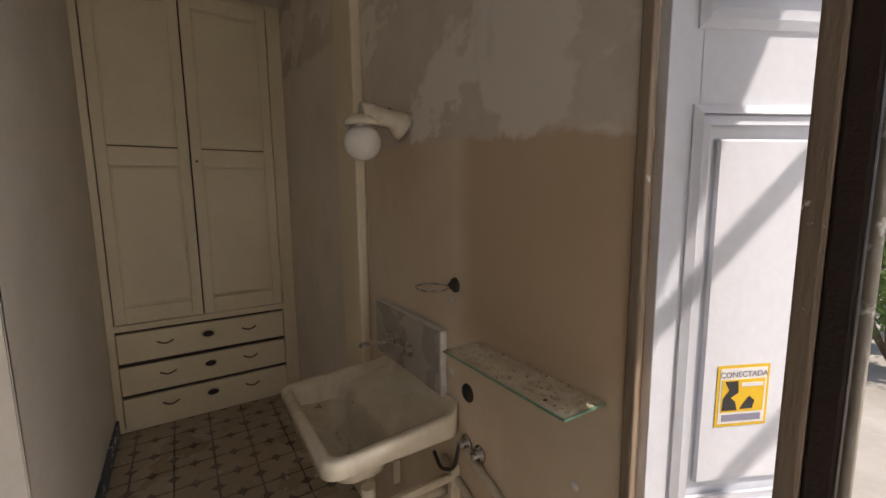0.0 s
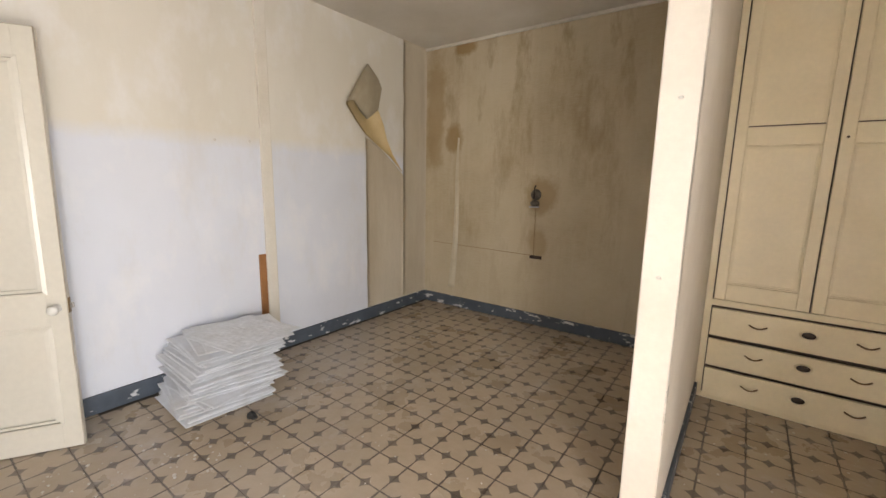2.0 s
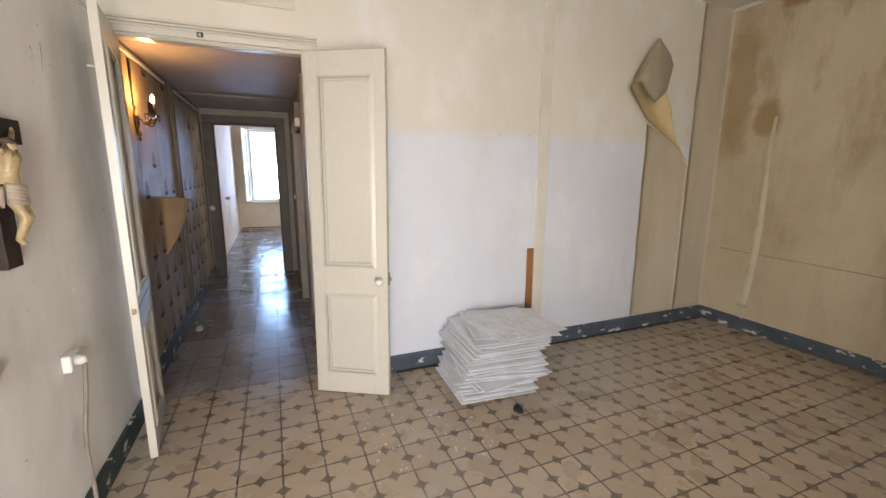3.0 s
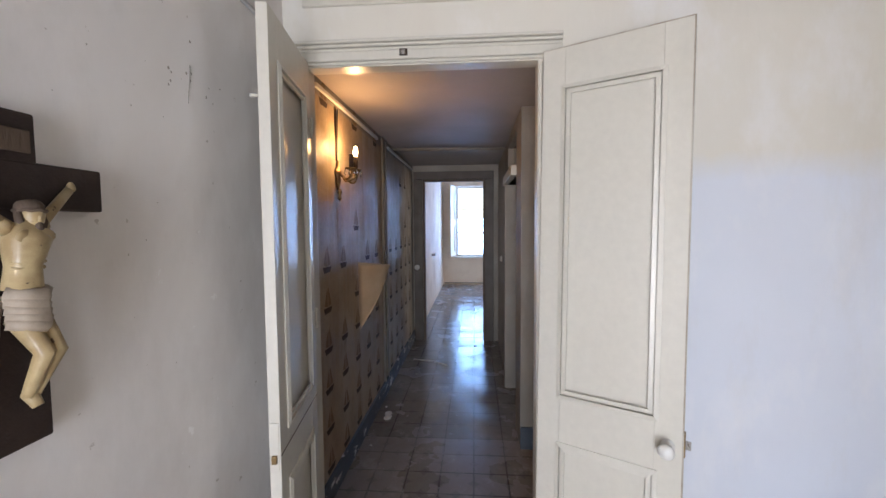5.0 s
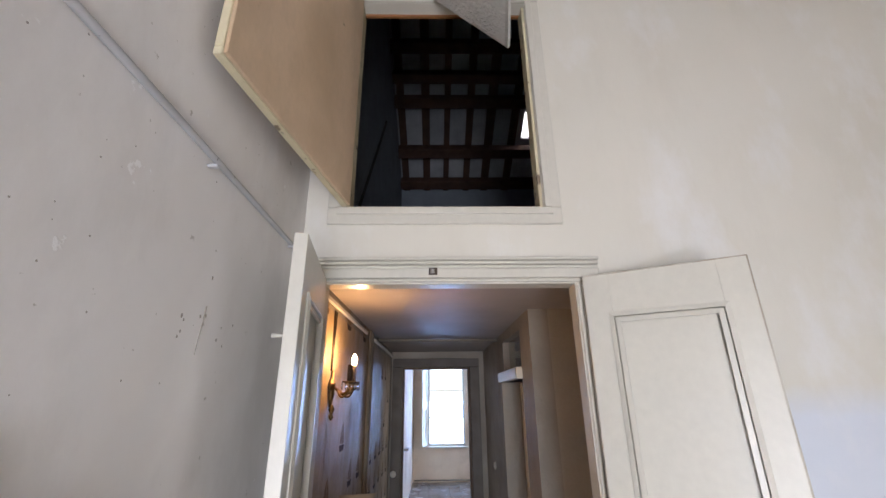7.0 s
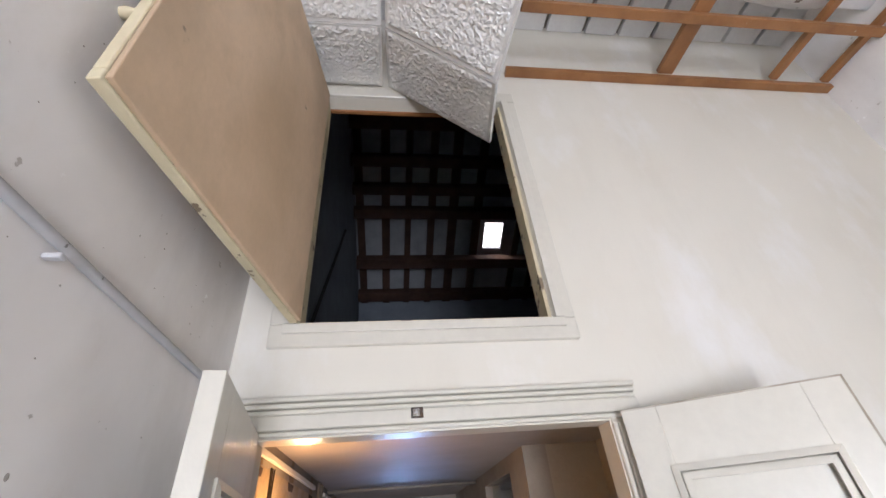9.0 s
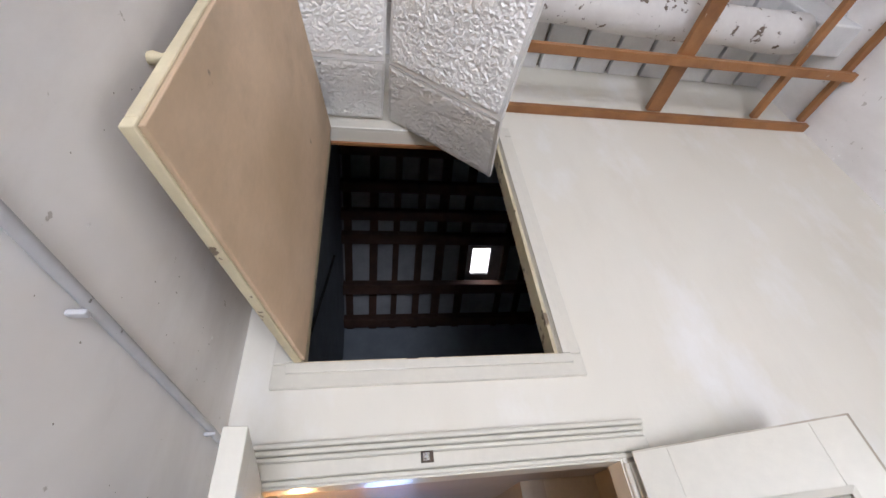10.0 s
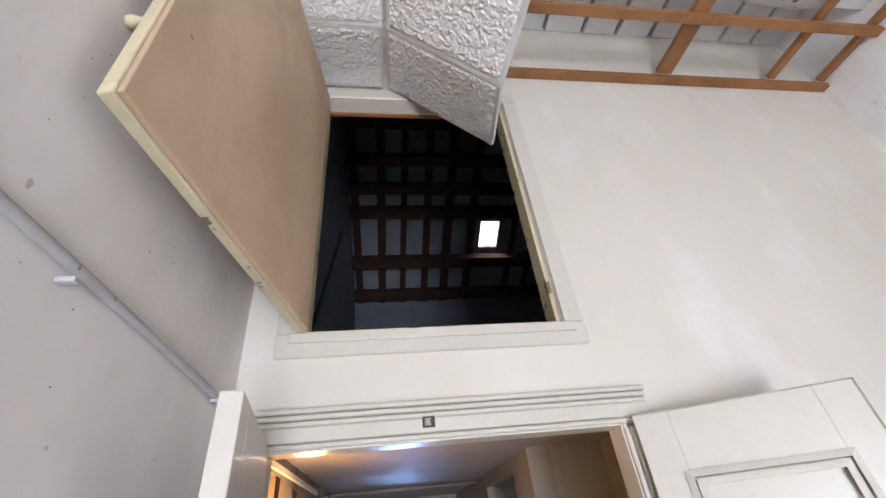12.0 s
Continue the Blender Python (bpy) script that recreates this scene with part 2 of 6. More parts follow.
def grey_wall_material():
    """Old white distemper on uneven plaster: slanting trowel marks, grey rubbed patches, chips."""
    m, t, b = nodes_of("grey_white_wall")
    v = place(t)
    turn = t.nodes.new("ShaderNodeMapping")
    turn.inputs["Rotation"].default_value = (0, radians(28), 0)
    t.links.new(v, turn.inputs[0])
    c = mix(t, cloud(t, v, 1.5, 6.0, 0.6), (0.89, 0.865, 0.845), (0.82, 0.795, 0.775))
    marks = cloud(t, scaled(t, turn.outputs[0], 2.2, 1.0, 0.7), 2.0, 4.0, 0.5, 0.44, 0.62)
    c = mix(t, calc(t, "MULTIPLY", marks, 0.5), c, (0.93, 0.915, 0.90))
    rubbed = cloud(t, scaled(t, v, 1.0, 1.0, 0.45), 2.0, 8.0, 0.68, 0.45, 0.66)
    c = mix(t, calc(t, "MULTIPLY", rubbed, 0.42), c, (0.60, 0.565, 0.535))
    chips = cloud(t, v, 26.0, 4.0, 0.55, 0.69, 0.71)
    c = mix(t, chips, c, (0.58, 0.545, 0.51))
    white = cloud(t, v, 13.0, 5.0, 0.6, 0.69, 0.71)
    c = mix(t, white, c, (0.95, 0.94, 0.93))
    t.links.new(c, b.inputs["Base Color"])
    b.inputs["Roughness"].default_value = 0.8
    h = calc(t, "ADD", calc(t, "ADD", calc(t, "MULTIPLY", marks, 0.4), calc(t, "MULTIPLY", cloud(t, v, 5.0, 3.0, 0.45, 0.2, 0.8), 1.3)), calc(t, "SUBTRACT", calc(t, "MULTIPLY", white, 0.5), chips))
    bumped(t, b, h, 0.28, 0.007)
    return m


WHITE_WALL = white_wall_material()
PAPER = alcove_paper_material()
WASH = wash_wall_material()
GREY_WALL = grey_wall_material()
CREAM_WALL = surface("cream_wall", ((0.79, 0.71, 0.60), (0.72, 0.63, 0.51)), 0.75, scale=2.0, grain=50, bump=0.3, dirt=((0.45, 0.36, 0.25), 0.4))
CEILING = surface("ceiling_white", ((0.68, 0.64, 0.57), (0.60, 0.56, 0.49)), 0.85, scale=1.2, dirt=((0.42, 0.36, 0.26), 0.4))
VAULT = surface("limewashed_vault", ((0.80, 0.80, 0.79), (0.70, 0.70, 0.70)), 0.85, scale=3.0, spots=((0.35, 0.32, 0.28), 9.0, 0.74))
# corridor and side-room tones are set dark: part of the dimness is colour
DIM_CORRIDOR_CEILING = surface("dim_corridor_ceiling", ((0.46, 0.42, 0.40), (0.38, 0.35, 0.33)), 0.6, scale=1.5)
DIM_CORRIDOR_WALL = surface("dim_corridor_plaster", ((0.33, 0.30, 0.25), (0.26, 0.23, 0.19)), 0.5, scale=2.5, dirt=((0.2, 0.17, 0.13), 0.5))
GROUNDS, INKS = ((0.42, 0.34, 0.245), (0.51, 0.415, 0.305), (0.36, 0.28, 0.19)), (0.095, 0.076, 0.062)
TILE = tile_material("cement_tile", GROUNDS, INKS, 0.22)
# the room's tile again in darker colours that carry the corridor's dimness
DIM_POLISHED_TILE = tile_material("dim_polished_cement_tile", ((0.18, 0.16, 0.145), (0.21, 0.185, 0.165), (0.15, 0.13, 0.115)), (0.07, 0.058, 0.05), 0.10, 0.3)
DIM_DULL_TILE = tile_material("dim_dull_corridor_tile", ((0.22, 0.185, 0.155), (0.255, 0.22, 0.185), (0.19, 0.155, 0.13)), (0.07, 0.058, 0.05), 0.22, 0.4)
GROUT = surface("grout", ((0.08, 0.065, 0.05), (0.11, 0.09, 0.07)), 0.8, scale=20)
BLUE_BASE = baseboard_material("blue_baseboard", (0.082, 0.104, 0.132))
GREEN_BASE = baseboard_material("green_baseboard", (0.03, 0.06, 0.06))
CREAM_PAINT = surface("cream_gloss_paint", ((0.86, 0.755, 0.55), (0.80, 0.69, 0.48)), 0.42, scale=2.0, grain=35, bump=0.12, dirt=((0.5, 0.44, 0.32), 0.25))
DOOR_PAINT = surface("door_gloss_paint", ((0.66, 0.632, 0.548), (0.645, 0.615, 0.53)), 0.30, scale=1.2, grain=35, bump=0.10, dirt=((0.60, 0.56, 0.47), 0.05), vary=0.04, spots=((0.34, 0.27, 0.19), 16.0, 0.765))
WHITE_PAINT = surface("white_door_paint", ((0.76, 0.795, 0.86), (0.72, 0.755, 0.82)), 0.45, scale=2.0, grain=45, bump=0.07, dirt=((0.6, 0.57, 0.5), 0.2))
GROOVE = surface("dark_gap", ((0.12, 0.09, 0.06), (0.15, 0.115, 0.08)), 0.9)
PLY = surface("bare_plywood", ((0.72, 0.535, 0.36), (0.57, 0.41, 0.26)), 0.6, scale=3.0, grain=70, stretch=(1, 1, 0.6), bump=0.1, dirt=((0.38, 0.28, 0.18), 0.8), spots=((0.26, 0.20, 0.14), 11.0, 0.72))
PINE = surface("varnished_pine", ((0.36, 0.165, 0.06), (0.27, 0.115, 0.038)), 0.5, scale=6, grain=90, bump=0.2, dirt=((0.13, 0.06, 0.025), 0.6), spots=((0.50, 0.42, 0.33), 30.0, 0.71))
DARK_WOOD = surface("dark_wood", ((0.034, 0.017, 0.010), (0.020, 0.010, 0.007)), 0.68, scale=8, grain=120, bump=0.2)
OLD_WOOD = surface("weathered_wood", ((0.16, 0.11, 0.075), (0.09, 0.06, 0.04)), 0.75, scale=7, grain=90, stretch=(1, 1, 0.15), bump=0.4)
BEAM_WOOD = surface("attic_beam", ((0.085, 0.040, 0.026), (0.055, 0.026, 0.018)), 0.8, scale=5, grain=60, bump=0.4)
ROOF_TILE = surface("attic_roof_tile", ((0.42, 0.43, 0.45), (0.32, 0.33, 0.35)), 0.85, scale=5, grain=40)
ATTIC_WALL = surface("attic_wall", ((0.30, 0.34, 0.39), (0.24, 0.27, 0.31)), 0.85, scale=3, grain=30)
CERAMIC = surface("old_ceramic", ((0.77, 0.71, 0.57), (0.69, 0.62, 0.47)), 0.18, scale=5, grain=20, bump=0.03, dirt=((0.36, 0.27, 0.15), 0.75), coat=0.3, spots=((0.22, 0.15, 0.09), 16.0, 0.70))
MARBLE = surface("grey_marble", ((0.47, 0.43, 0.38), (0.43, 0.39, 0.34)), 0.3, scale=3, grain=40, bump=0.05)
CHROME = surface("dull_chrome", ((0.55, 0.53, 0.50), (0.42, 0.40, 0.38)), 0.3, metal=1.0, scale=30, bump=0.05)
BRASS = surface("aged_brass", ((0.30, 0.20, 0.09), (0.18, 0.12, 0.06)), 0.4, metal=1.0, scale=40, bump=0.1)
IRON = surface("dark_iron", ((0.06, 0.055, 0.05), (0.10, 0.07, 0.05)), 0.55, metal=0.8, scale=40, bump=0.2)
PLASTIC = surface("white_plastic", ((0.80, 0.79, 0.75), (0.76, 0.75, 0.70)), 0.4, scale=10, bump=0.02)
BLACK = surface("black_plastic", ((0.02, 0.02, 0.02), (0.03, 0.03, 0.03)), 0.5, scale=10)
GREY_PIPE = surface("grey_conduit", ((0.53, 0.53, 0.54), (0.44, 0.44, 0.45)), 0.5, scale=9, spots=((0.18, 0.17, 0.16), 30.0, 0.70))
STRAW = surface("curled_paper_back", ((0.66, 0.52, 0.29), (0.58, 0.44, 0.22)), 0.75, scale=4, grain=50)
PAPER_FACE = surface("curled_paper_face", ((0.42, 0.37, 0.27), (0.35, 0.30, 0.21)), 0.8, scale=5, grain=60)
FIGURE = surface("carved_figure", ((0.50, 0.39, 0.21), (0.33, 0.23, 0.11)), 0.4, scale=22, grain=120, bump=0.1, local=True, spots=((0.10, 0.06, 0.035), 45.0, 0.68))
PLASTER_CHIP = surface("plaster_chip", ((0.70, 0.68, 0.63), (0.58, 0.55, 0.50)), 0.9, scale=30)


def glass_material():
    m, t, b = nodes_of("window_glass")
    b.inputs["Base Color"].default_value = (0.93, 0.98, 0.96, 1)
    b.inputs["Transmission Weight"].default_value = 1.0
    b.inputs["Roughness"].default_value = 0.02
    b.inputs["IOR"].default_value = 1.45
    return m


GLASS = glass_material()


def glow_material(name, colour, strength):
    m, t, b = nodes_of(name)
    b.inputs["Base Color"].default_value = (0.8, 0.8, 0.8, 1)
    b.inputs["Emission Color"].default_value = (*colour, 1)
    b.inputs["Emission Strength"].default_value = strength
    return m


BULB = glow_material("lit_bulb", (1.0, 0.62, 0.28), 30.0)


def acoustic_material():
    """White moulded ceiling tile with a crumpled relief."""
    m, t, b = nodes_of("embossed_tile")
    v = place(t)
    n = node(t, "ShaderNodeTexVoronoi", Vector=v, Scale=85.0)
    n.feature = "F1"
    n2 = node(t, "ShaderNodeTexVoronoi", Vector=scaled(t, v, 1.3, 0.8, 1.0), Scale=52.0)
    n2.feature = "DISTANCE_TO_EDGE"
    h = calc(t, "ADD", n.outputs["Distance"], calc(t, "MULTIPLY", n2.outputs["Distance"], 1.6))
    c = mix(t, cloud(t, v, 3.0), (0.90, 0.89, 0.87), (0.84, 0.83, 0.80))
    t.links.new(c, b.inputs["Base Color"])
    b.inputs["Roughness"].default_value = 0.55
    bumped(t, b, h, 0.5, 0.007)
    return m


EMBOSSED = acoustic_material()
TILE_EDGE = surface("tile_edge", ((0.84, 0.83, 0.80), (0.74, 0.73, 0.70)), 0.8, scale=14)


# ---- building helpers ----
def box(bm, lo, hi, m=None):
    """A box between two corners, moved by m."""
    ext = [Vector((x, y, z)) for z in (lo[2], hi[2]) for y in (lo[1], hi[1]) for x in (lo[0], hi[0])]
    vs = [bm.verts.new(m @ p if m else p) for p in ext]
    for f in ((0, 2, 3, 1), (4, 5, 7, 6), (0, 1, 5, 4), (2, 6, 7, 3), (0, 4, 6, 2), (1, 3, 7, 5)):
        bm.faces.new([vs[i] for i in f])
    return vs


def rounded(bm, width, segments=2):
    bmesh.ops.bevel(bm, geom=list(bm.edges), offset=width, segments=segments, profile=0.5, affect="EDGES", clamp_overlap=True)
    return bm


def bbox(lo, hi, bevel=0.004, m=None, segments=2):
    bm = bmesh.new()
    box(bm, lo, hi, m)
    if bevel:
        rounded(bm, bevel, segments)
    return bm


def tube(bm, points, radius, sides=10, cap=True):
    """A round bar along a line of points; radius may be a list."""
    pts = [Vector(p) for p in points]
    rads = radius if isinstance(radius, (list, tuple)) else [radius] * len(pts)
    rings, u = [], None
    for i, p in enumerate(pts):
        way = (pts[min(i + 1, len(pts) - 1)] - pts[max(i - 1, 0)]).normalized()
        u = way.orthogonal().normalized() if u is None else (u - way * u.dot(way)).normalized()
        w = way.cross(u)
        rings.append([bm.verts.new(p + rads[i] * (math.cos(k * math.tau / sides) * u + math.sin(k * math.tau / sides) * w)) for k in range(sides)])
    for a, c in zip(rings, rings[1:]):
        for k in range(sides):
            f = bm.faces.new((a[k], a[(k + 1) % sides], c[(k + 1) % sides], c[k]))
            f.smooth = True
    if cap:
        bm.faces.new(rings[0][::-1])
        bm.faces.new(rings[-1])
    return bm


def lathe(profile, axis=(0, 0, 1), at=(0, 0, 0), sides=20, bm=None):
    """A turned body: (radius, height) pairs round an axis."""
    bm = bm or bmesh.new()
    turn = Vector((0, 0, 1)).rotation_difference(Vector(axis)).to_matrix().to_4x4()
    m = Matrix.Translation(at) @ turn
    rings = [[bm.verts.new(m @ Vector((r * math.cos(k * math.tau / sides), r * math.sin(k * math.tau / sides), h))) for k in range(sides)] for r, h in profile]
    for a, c in zip(rings, rings[1:]):
        for k in range(sides):
            f = bm.faces.new((a[k], a[(k + 1) % sides], c[(k + 1) % sides], c[k]))
            f.smooth = True
    bm.faces.new(rings[0][::-1])
    bm.faces.new(rings[-1])
    return bm


def ball(bm, at, radius, scale=(1, 1, 1), m=None, seg=16):
    mm = Matrix.Translation(at) @ (m or Matrix()) @ Matrix.Diagonal((*scale, 1))
    made = bmesh.ops.create_uvsphere(bm, u_segments=seg, v_segments=seg // 2 + 2, radius=radius, matrix=mm)
    for v in made["verts"]:
        for f in v.link_faces:
            f.smooth = True
    return bm


def mesh_of(name, bm, material):
    bmesh.ops.recalc_face_normals(bm, faces=list(bm.faces))
    me = bpy.data.meshes.new(name)
    bm.to_mesh(me)
    bm.free()
    for mat in (material if isinstance(material, (list, tuple)) else [material]):
        me.materials.append(mat)
    return me


def in_world(ob):
    m = ob.matrix_basis.copy()
    return in_world(ob.parent) @ m if ob.parent else m


def part(name, bm, material, parent=None, label=""):
    """Link a bmesh, given in the world's metres, as one mesh object, under a thing or a part."""
    if parent:
        bm.transform(in_world(parent).inverted())
    ob = new(name, mesh_of(name, bm, material))
    ob.parent = parent
    if label:
        ob["label"] = label
    return ob


def thing(name, at, label, category, group="", m=None):
    """An empty at the base of a thing, to carry its parts."""
    ob = new(name)
    ob.empty_display_size = 0.05
    ob.matrix_basis = m if m else Matrix.Translation(at)
    return tagged(ob, label, category, group)


def structure(name, bm, material, label, category):
    return tagged(part(name, bm, material), label, category, kind="structure")


def slab(axis, a0, a1, u0, u1, z0, z1, holes=()):
    """A wall between a0 and a1 across the axis, from u0 to u1 along it, with openings (u0, u1, z0, z1) right through it."""
    us = sorted({u0, u1, *[h[0] for h in holes], *[h[1] for h in holes]})
    zs = sorted({z0, z1, *[h[2] for h in holes], *[h[3] for h in holes]})
    us, zs = [u for u in us if u0 <= u <= u1], [z for z in zs if z0 <= z <= z1]
    bm = bmesh.new()
    cache = {}

    def vert(a, u, z):
        key = (round(a, 5), round(u, 5), round(z, 5))
        if key not in cache:
            cache[key] = bm.verts.new((a, u, z) if axis == "x" else (u, a, z))
        return cache[key]

    def solid(i, j):
        if not (0 <= i < len(us) - 1 and 0 <= j < len(zs) - 1):
            return False
        cu, cz = (us[i] + us[i + 1]) / 2, (zs[j] + zs[j + 1]) / 2
        return not any(h[0] < cu < h[1] and h[2] < cz < h[3] for h in holes)
    for i in range(len(us) - 1):
        for j in range(len(zs) - 1):
            if not solid(i, j):
                continue
            p, q, r, s = us[i], us[i + 1], zs[j], zs[j + 1]
            for a in (a0, a1):
                bm.faces.new([vert(a, p, r), vert(a, q, r), vert(a, q, s), vert(a, p, s)])
            for (di, dj), (e, f) in (((-1, 0), ((p, r), (p, s))), ((1, 0), ((q, r), (q, s))), ((0, -1), ((p, r), (q, r))), ((0, 1), ((p, s), (q, s)))):
                if not solid(i + di, j + dj):
                    bm.faces.new([vert(a0, *e), vert(a0, *f), vert(a1, *f), vert(a1, *e)])
    return bm


def plate(x0, x1, y0, y1, z0, z1):
    bm = bmesh.new()
    box(bm, (x0, y0, z0), (x1, y1, z1))
    return bm


# ---- the large structure ----
WT = 0.075                                  # the thin west wall
W, N, S, E = -3.385, 3.83, -0.96, 0.70      # faces of the room's walls
PX0, PX1, PY = -0.575, -0.442, 1.63         # the partition beside the wash nook
DOOR = (-0.87, 0.062, 0.0, 2.14)            # the corridor door
HATCH = (-0.807, -0.033, 2.436, 3.52)       # the attic hatch over it
ENTRY = (-0.85, 0.44, 0.0, 2.6)            # the door to the yard
ALC_Z, NOOK_Z, GRID_Z, VAULT_Z = 2.905, 2.80, 3.74, 4.12
COR_S, COR_N, COR_Z, COR_END = -0.985, 0.11, 2.25, -7.0

PIER_WALL = surface("pier_plaster", ((0.44, 0.395, 0.32), (0.37, 0.33, 0.265)), 0.6, scale=2.0, dirt=((0.26, 0.22, 0.17), 0.4))
wall_west = structure("wall_west", slab("x", W - WT, W, S - 0.2, N + 0.2, 0.0, VAULT_Z + 0.3, (DOOR, HATCH)), WHITE_WALL,
                      "white limewashed wall, yellowed above an old dado line", "wall")
wall_south = structure("wall_south", slab("y", S - 0.2, S, W, E + 0.35, 0.0, VAULT_Z + 0.3), GREY_WALL,
                       "uneven greyish white plaster wall with nail holes", "wall")
wall_north = structure("wall_north", slab("y", N, N + 0.2, W, E + 0.25, 0.0, VAULT_Z + 0.3), PAPER,
                       "alcove wall in stained beige wallpaper", "wall")
wall_east = structure("wall_east", slab("x", E, E + 0.12, S, N, 0.0, VAULT_Z + 0.3, (ENTRY,)), WASH,
                      "tan distempered wall with bare plaster patches above", "wall")
PALE_WALL = surface("pale_partition_wall", ((0.80, 0.745, 0.66), (0.73, 0.67, 0.58)), 0.75, scale=1.8, grain=40, bump=0.25, dirt=((0.52, 0.44, 0.34), 0.35))
wall_partition = structure("wall_partition", rounded(slab("x", PX0, PX1, PY, N, 0.0, ALC_Z), 0.006), PALE_WALL,
                           "thin cream plastered partition between alcove and nook", "wall")
wall_header = structure("wall_header", slab("y", 1.86, 1.96, W, E, ALC_Z, VAULT_Z + 0.3), GREY_WALL,
                        "white wall above the alcove opening", "wall")
structure("ceiling_alcove", plate(W, PX0, 1.86, N, ALC_Z, ALC_Z + 0.06), CEILING, "flat off-white alcove ceiling", "ceiling")
structure("ceiling_nook", plate(PX1, E, PY, 3.2, NOOK_Z, NOOK_Z + 0.06), CEILING, "low cream ceiling of the wash nook", "ceiling")


FAR_WALL = surface("far_room_wall", ((0.87, 0.76, 0.62), (0.79, 0.66, 0.52)), 0.7, scale=2.0, dirt=((0.35, 0.25, 0.14), 0.5))
structure("roof", plate(W - 0.3, E + 0.2, S - 0.25, N + 0.25, VAULT_Z + 0.31, VAULT_Z + 0.4), VAULT, "plain roof slab over the room", "roof")


def vault():
    """A flat deck over the boards; its dark colour gives the joints their shade."""
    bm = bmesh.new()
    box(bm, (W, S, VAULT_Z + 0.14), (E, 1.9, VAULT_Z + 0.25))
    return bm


def ceiling_boards():
    """Whitewashed boards under the deck, with open joints between them."""
    y = S + 0.002
    while y < 1.84:
        w = min(random.uniform(0.17, 0.22), 1.857 - y)
        tagged(part("ceiling_board", bbox((W + 0.001, y, VAULT_Z + 0.10), (E - 0.001, y + w, VAULT_Z + 0.135), 0.006), VAULT), "whitewashed ceiling board above the stripped grid", "board", "ceiling boards")
        y += w + 0.022


ceiling_boards()
structure("ceiling", vault(), DIM_CORRIDOR_WALL, "deck coloured dark as the shade between the whitewashed ceiling boards", "ceiling")


def floor_base():
    bm = bmesh.new()
    box(bm, (-12.2, -1.3, -0.15), (E + 0.12, N + 0.2, -0.006))
    box(bm, (-12.2, N + 0.2, -0.15), (-7.0, 5.0, -0.006))
    return bm


floor = structure("floor", floor_base(), GROUT, "beige patterned cement tile floor, worn and dusty", "floor")


def skirting(name, lo, hi, material, label):
    return structure(name, bbox(lo, hi, 0.004), material, label, "baseboard")


T = 0.022
skirting("baseboard_west", (W, 0.16, 0.0), (W + T, N, 0.118), BLUE_BASE, "blue-grey painted baseboard with white chips")
skirting("baseboard_north", (W + T, N - T, 0.0), (PX0, N, 0.118), BLUE_BASE, "blue-grey painted baseboard, chipped and peeling")
skirting("baseboard_partition", (PX0 - T, PY + 0.02, 0.0), (PX0, N - T, 0.11), BLUE_BASE, "blue-grey painted baseboard of the partition")
skirting("baseboard_nook", (PX1, PY + 0.02, 0.0), (PX1 + 0.018, 3.19, 0.10), BLUE_BASE, "dark blue-grey baseboard in the nook")
skirting("baseboard_south", (W, S, 0.0), (E, S + T, 0.118), GREEN_BASE, "dark green painted baseboard")

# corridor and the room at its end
structure("wall_corridor_south", slab("y", COR_S - 0.15, COR_S, COR_END, W - WT, 0.0, 2.6), DIM_CORRIDOR_WALL, "grey-brown plastered corridor wall", "wall")
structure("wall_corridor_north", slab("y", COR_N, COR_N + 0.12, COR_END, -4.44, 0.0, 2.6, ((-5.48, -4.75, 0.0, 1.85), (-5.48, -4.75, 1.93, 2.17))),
          DIM_CORRIDOR_WALL, "dull beige corridor wall with a dark doorway", "wall")
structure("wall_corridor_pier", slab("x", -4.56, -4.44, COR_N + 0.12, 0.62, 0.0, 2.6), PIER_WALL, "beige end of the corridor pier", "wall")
structure("wall_corridor_recess", slab("y", 0.50, 0.62, -4.44, W - WT, 0.0, 2.6), DIM_CORRIDOR_WALL, "dull beige wall of the corridor recess", "wall")
structure("ceiling_corridor", plate(-7.0, W - WT, COR_S - 0.15, 0.62, COR_Z, COR_Z + 0.05), DIM_CORRIDOR_CEILING, "satin grey-brown corridor ceiling", "ceiling")
structure("wall_corridor_end", slab("x", COR_END - 0.12, COR_END, -3.0, 3.0, 0.0, 2.95, ((-0.85, -0.062, 0.0, 2.07),)), DIM_CORRIDOR_WALL,
          "corridor end wall with a doorway, coloured dark for dim light", "wall")
structure("wall_side_room", slab("y", 1.6, 1.72, -7.0, -4.56, 0.0, 2.6), DIM_CORRIDOR_WALL, "side room wall, its dimness put into the colour", "wall")
structure("ceiling_side_room", plate(-7.0, -4.44, 0.62, 1.72, 2.45, 2.5), DIM_CORRIDOR_CEILING, "side room ceiling, its dimness put into the colour", "ceiling")
structure("wall_far_south", slab("y", -1.15, -0.97, -12.0, COR_END - 0.12, 0.0, 2.95), FAR_WALL, "cream wall of the far room, damp and stained", "wall")
structure("wall_far_west", slab("x", -12.2, -12.0, -1.15, 3.0, 0.0, 2.95, ((-0.64, 0.20, 0.70, 2.44),)), FAR_WALL, "stained wall under the far window", "wall")
structure("wall_far_north", slab("y", 2.9, 3.0, -12.0, COR_END - 0.12, 0.0, 2.95, ((-10.6, -9.4, 0.9, 2.4),)), FAR_WALL, "plain cream wall of the far room", "wall")
structure("ceiling_far", plate(-12.2, COR_END - 0.12, -1.15, 3.0, 2.9, 2.97), CEILING, "plain white ceiling of the far room", "ceiling")
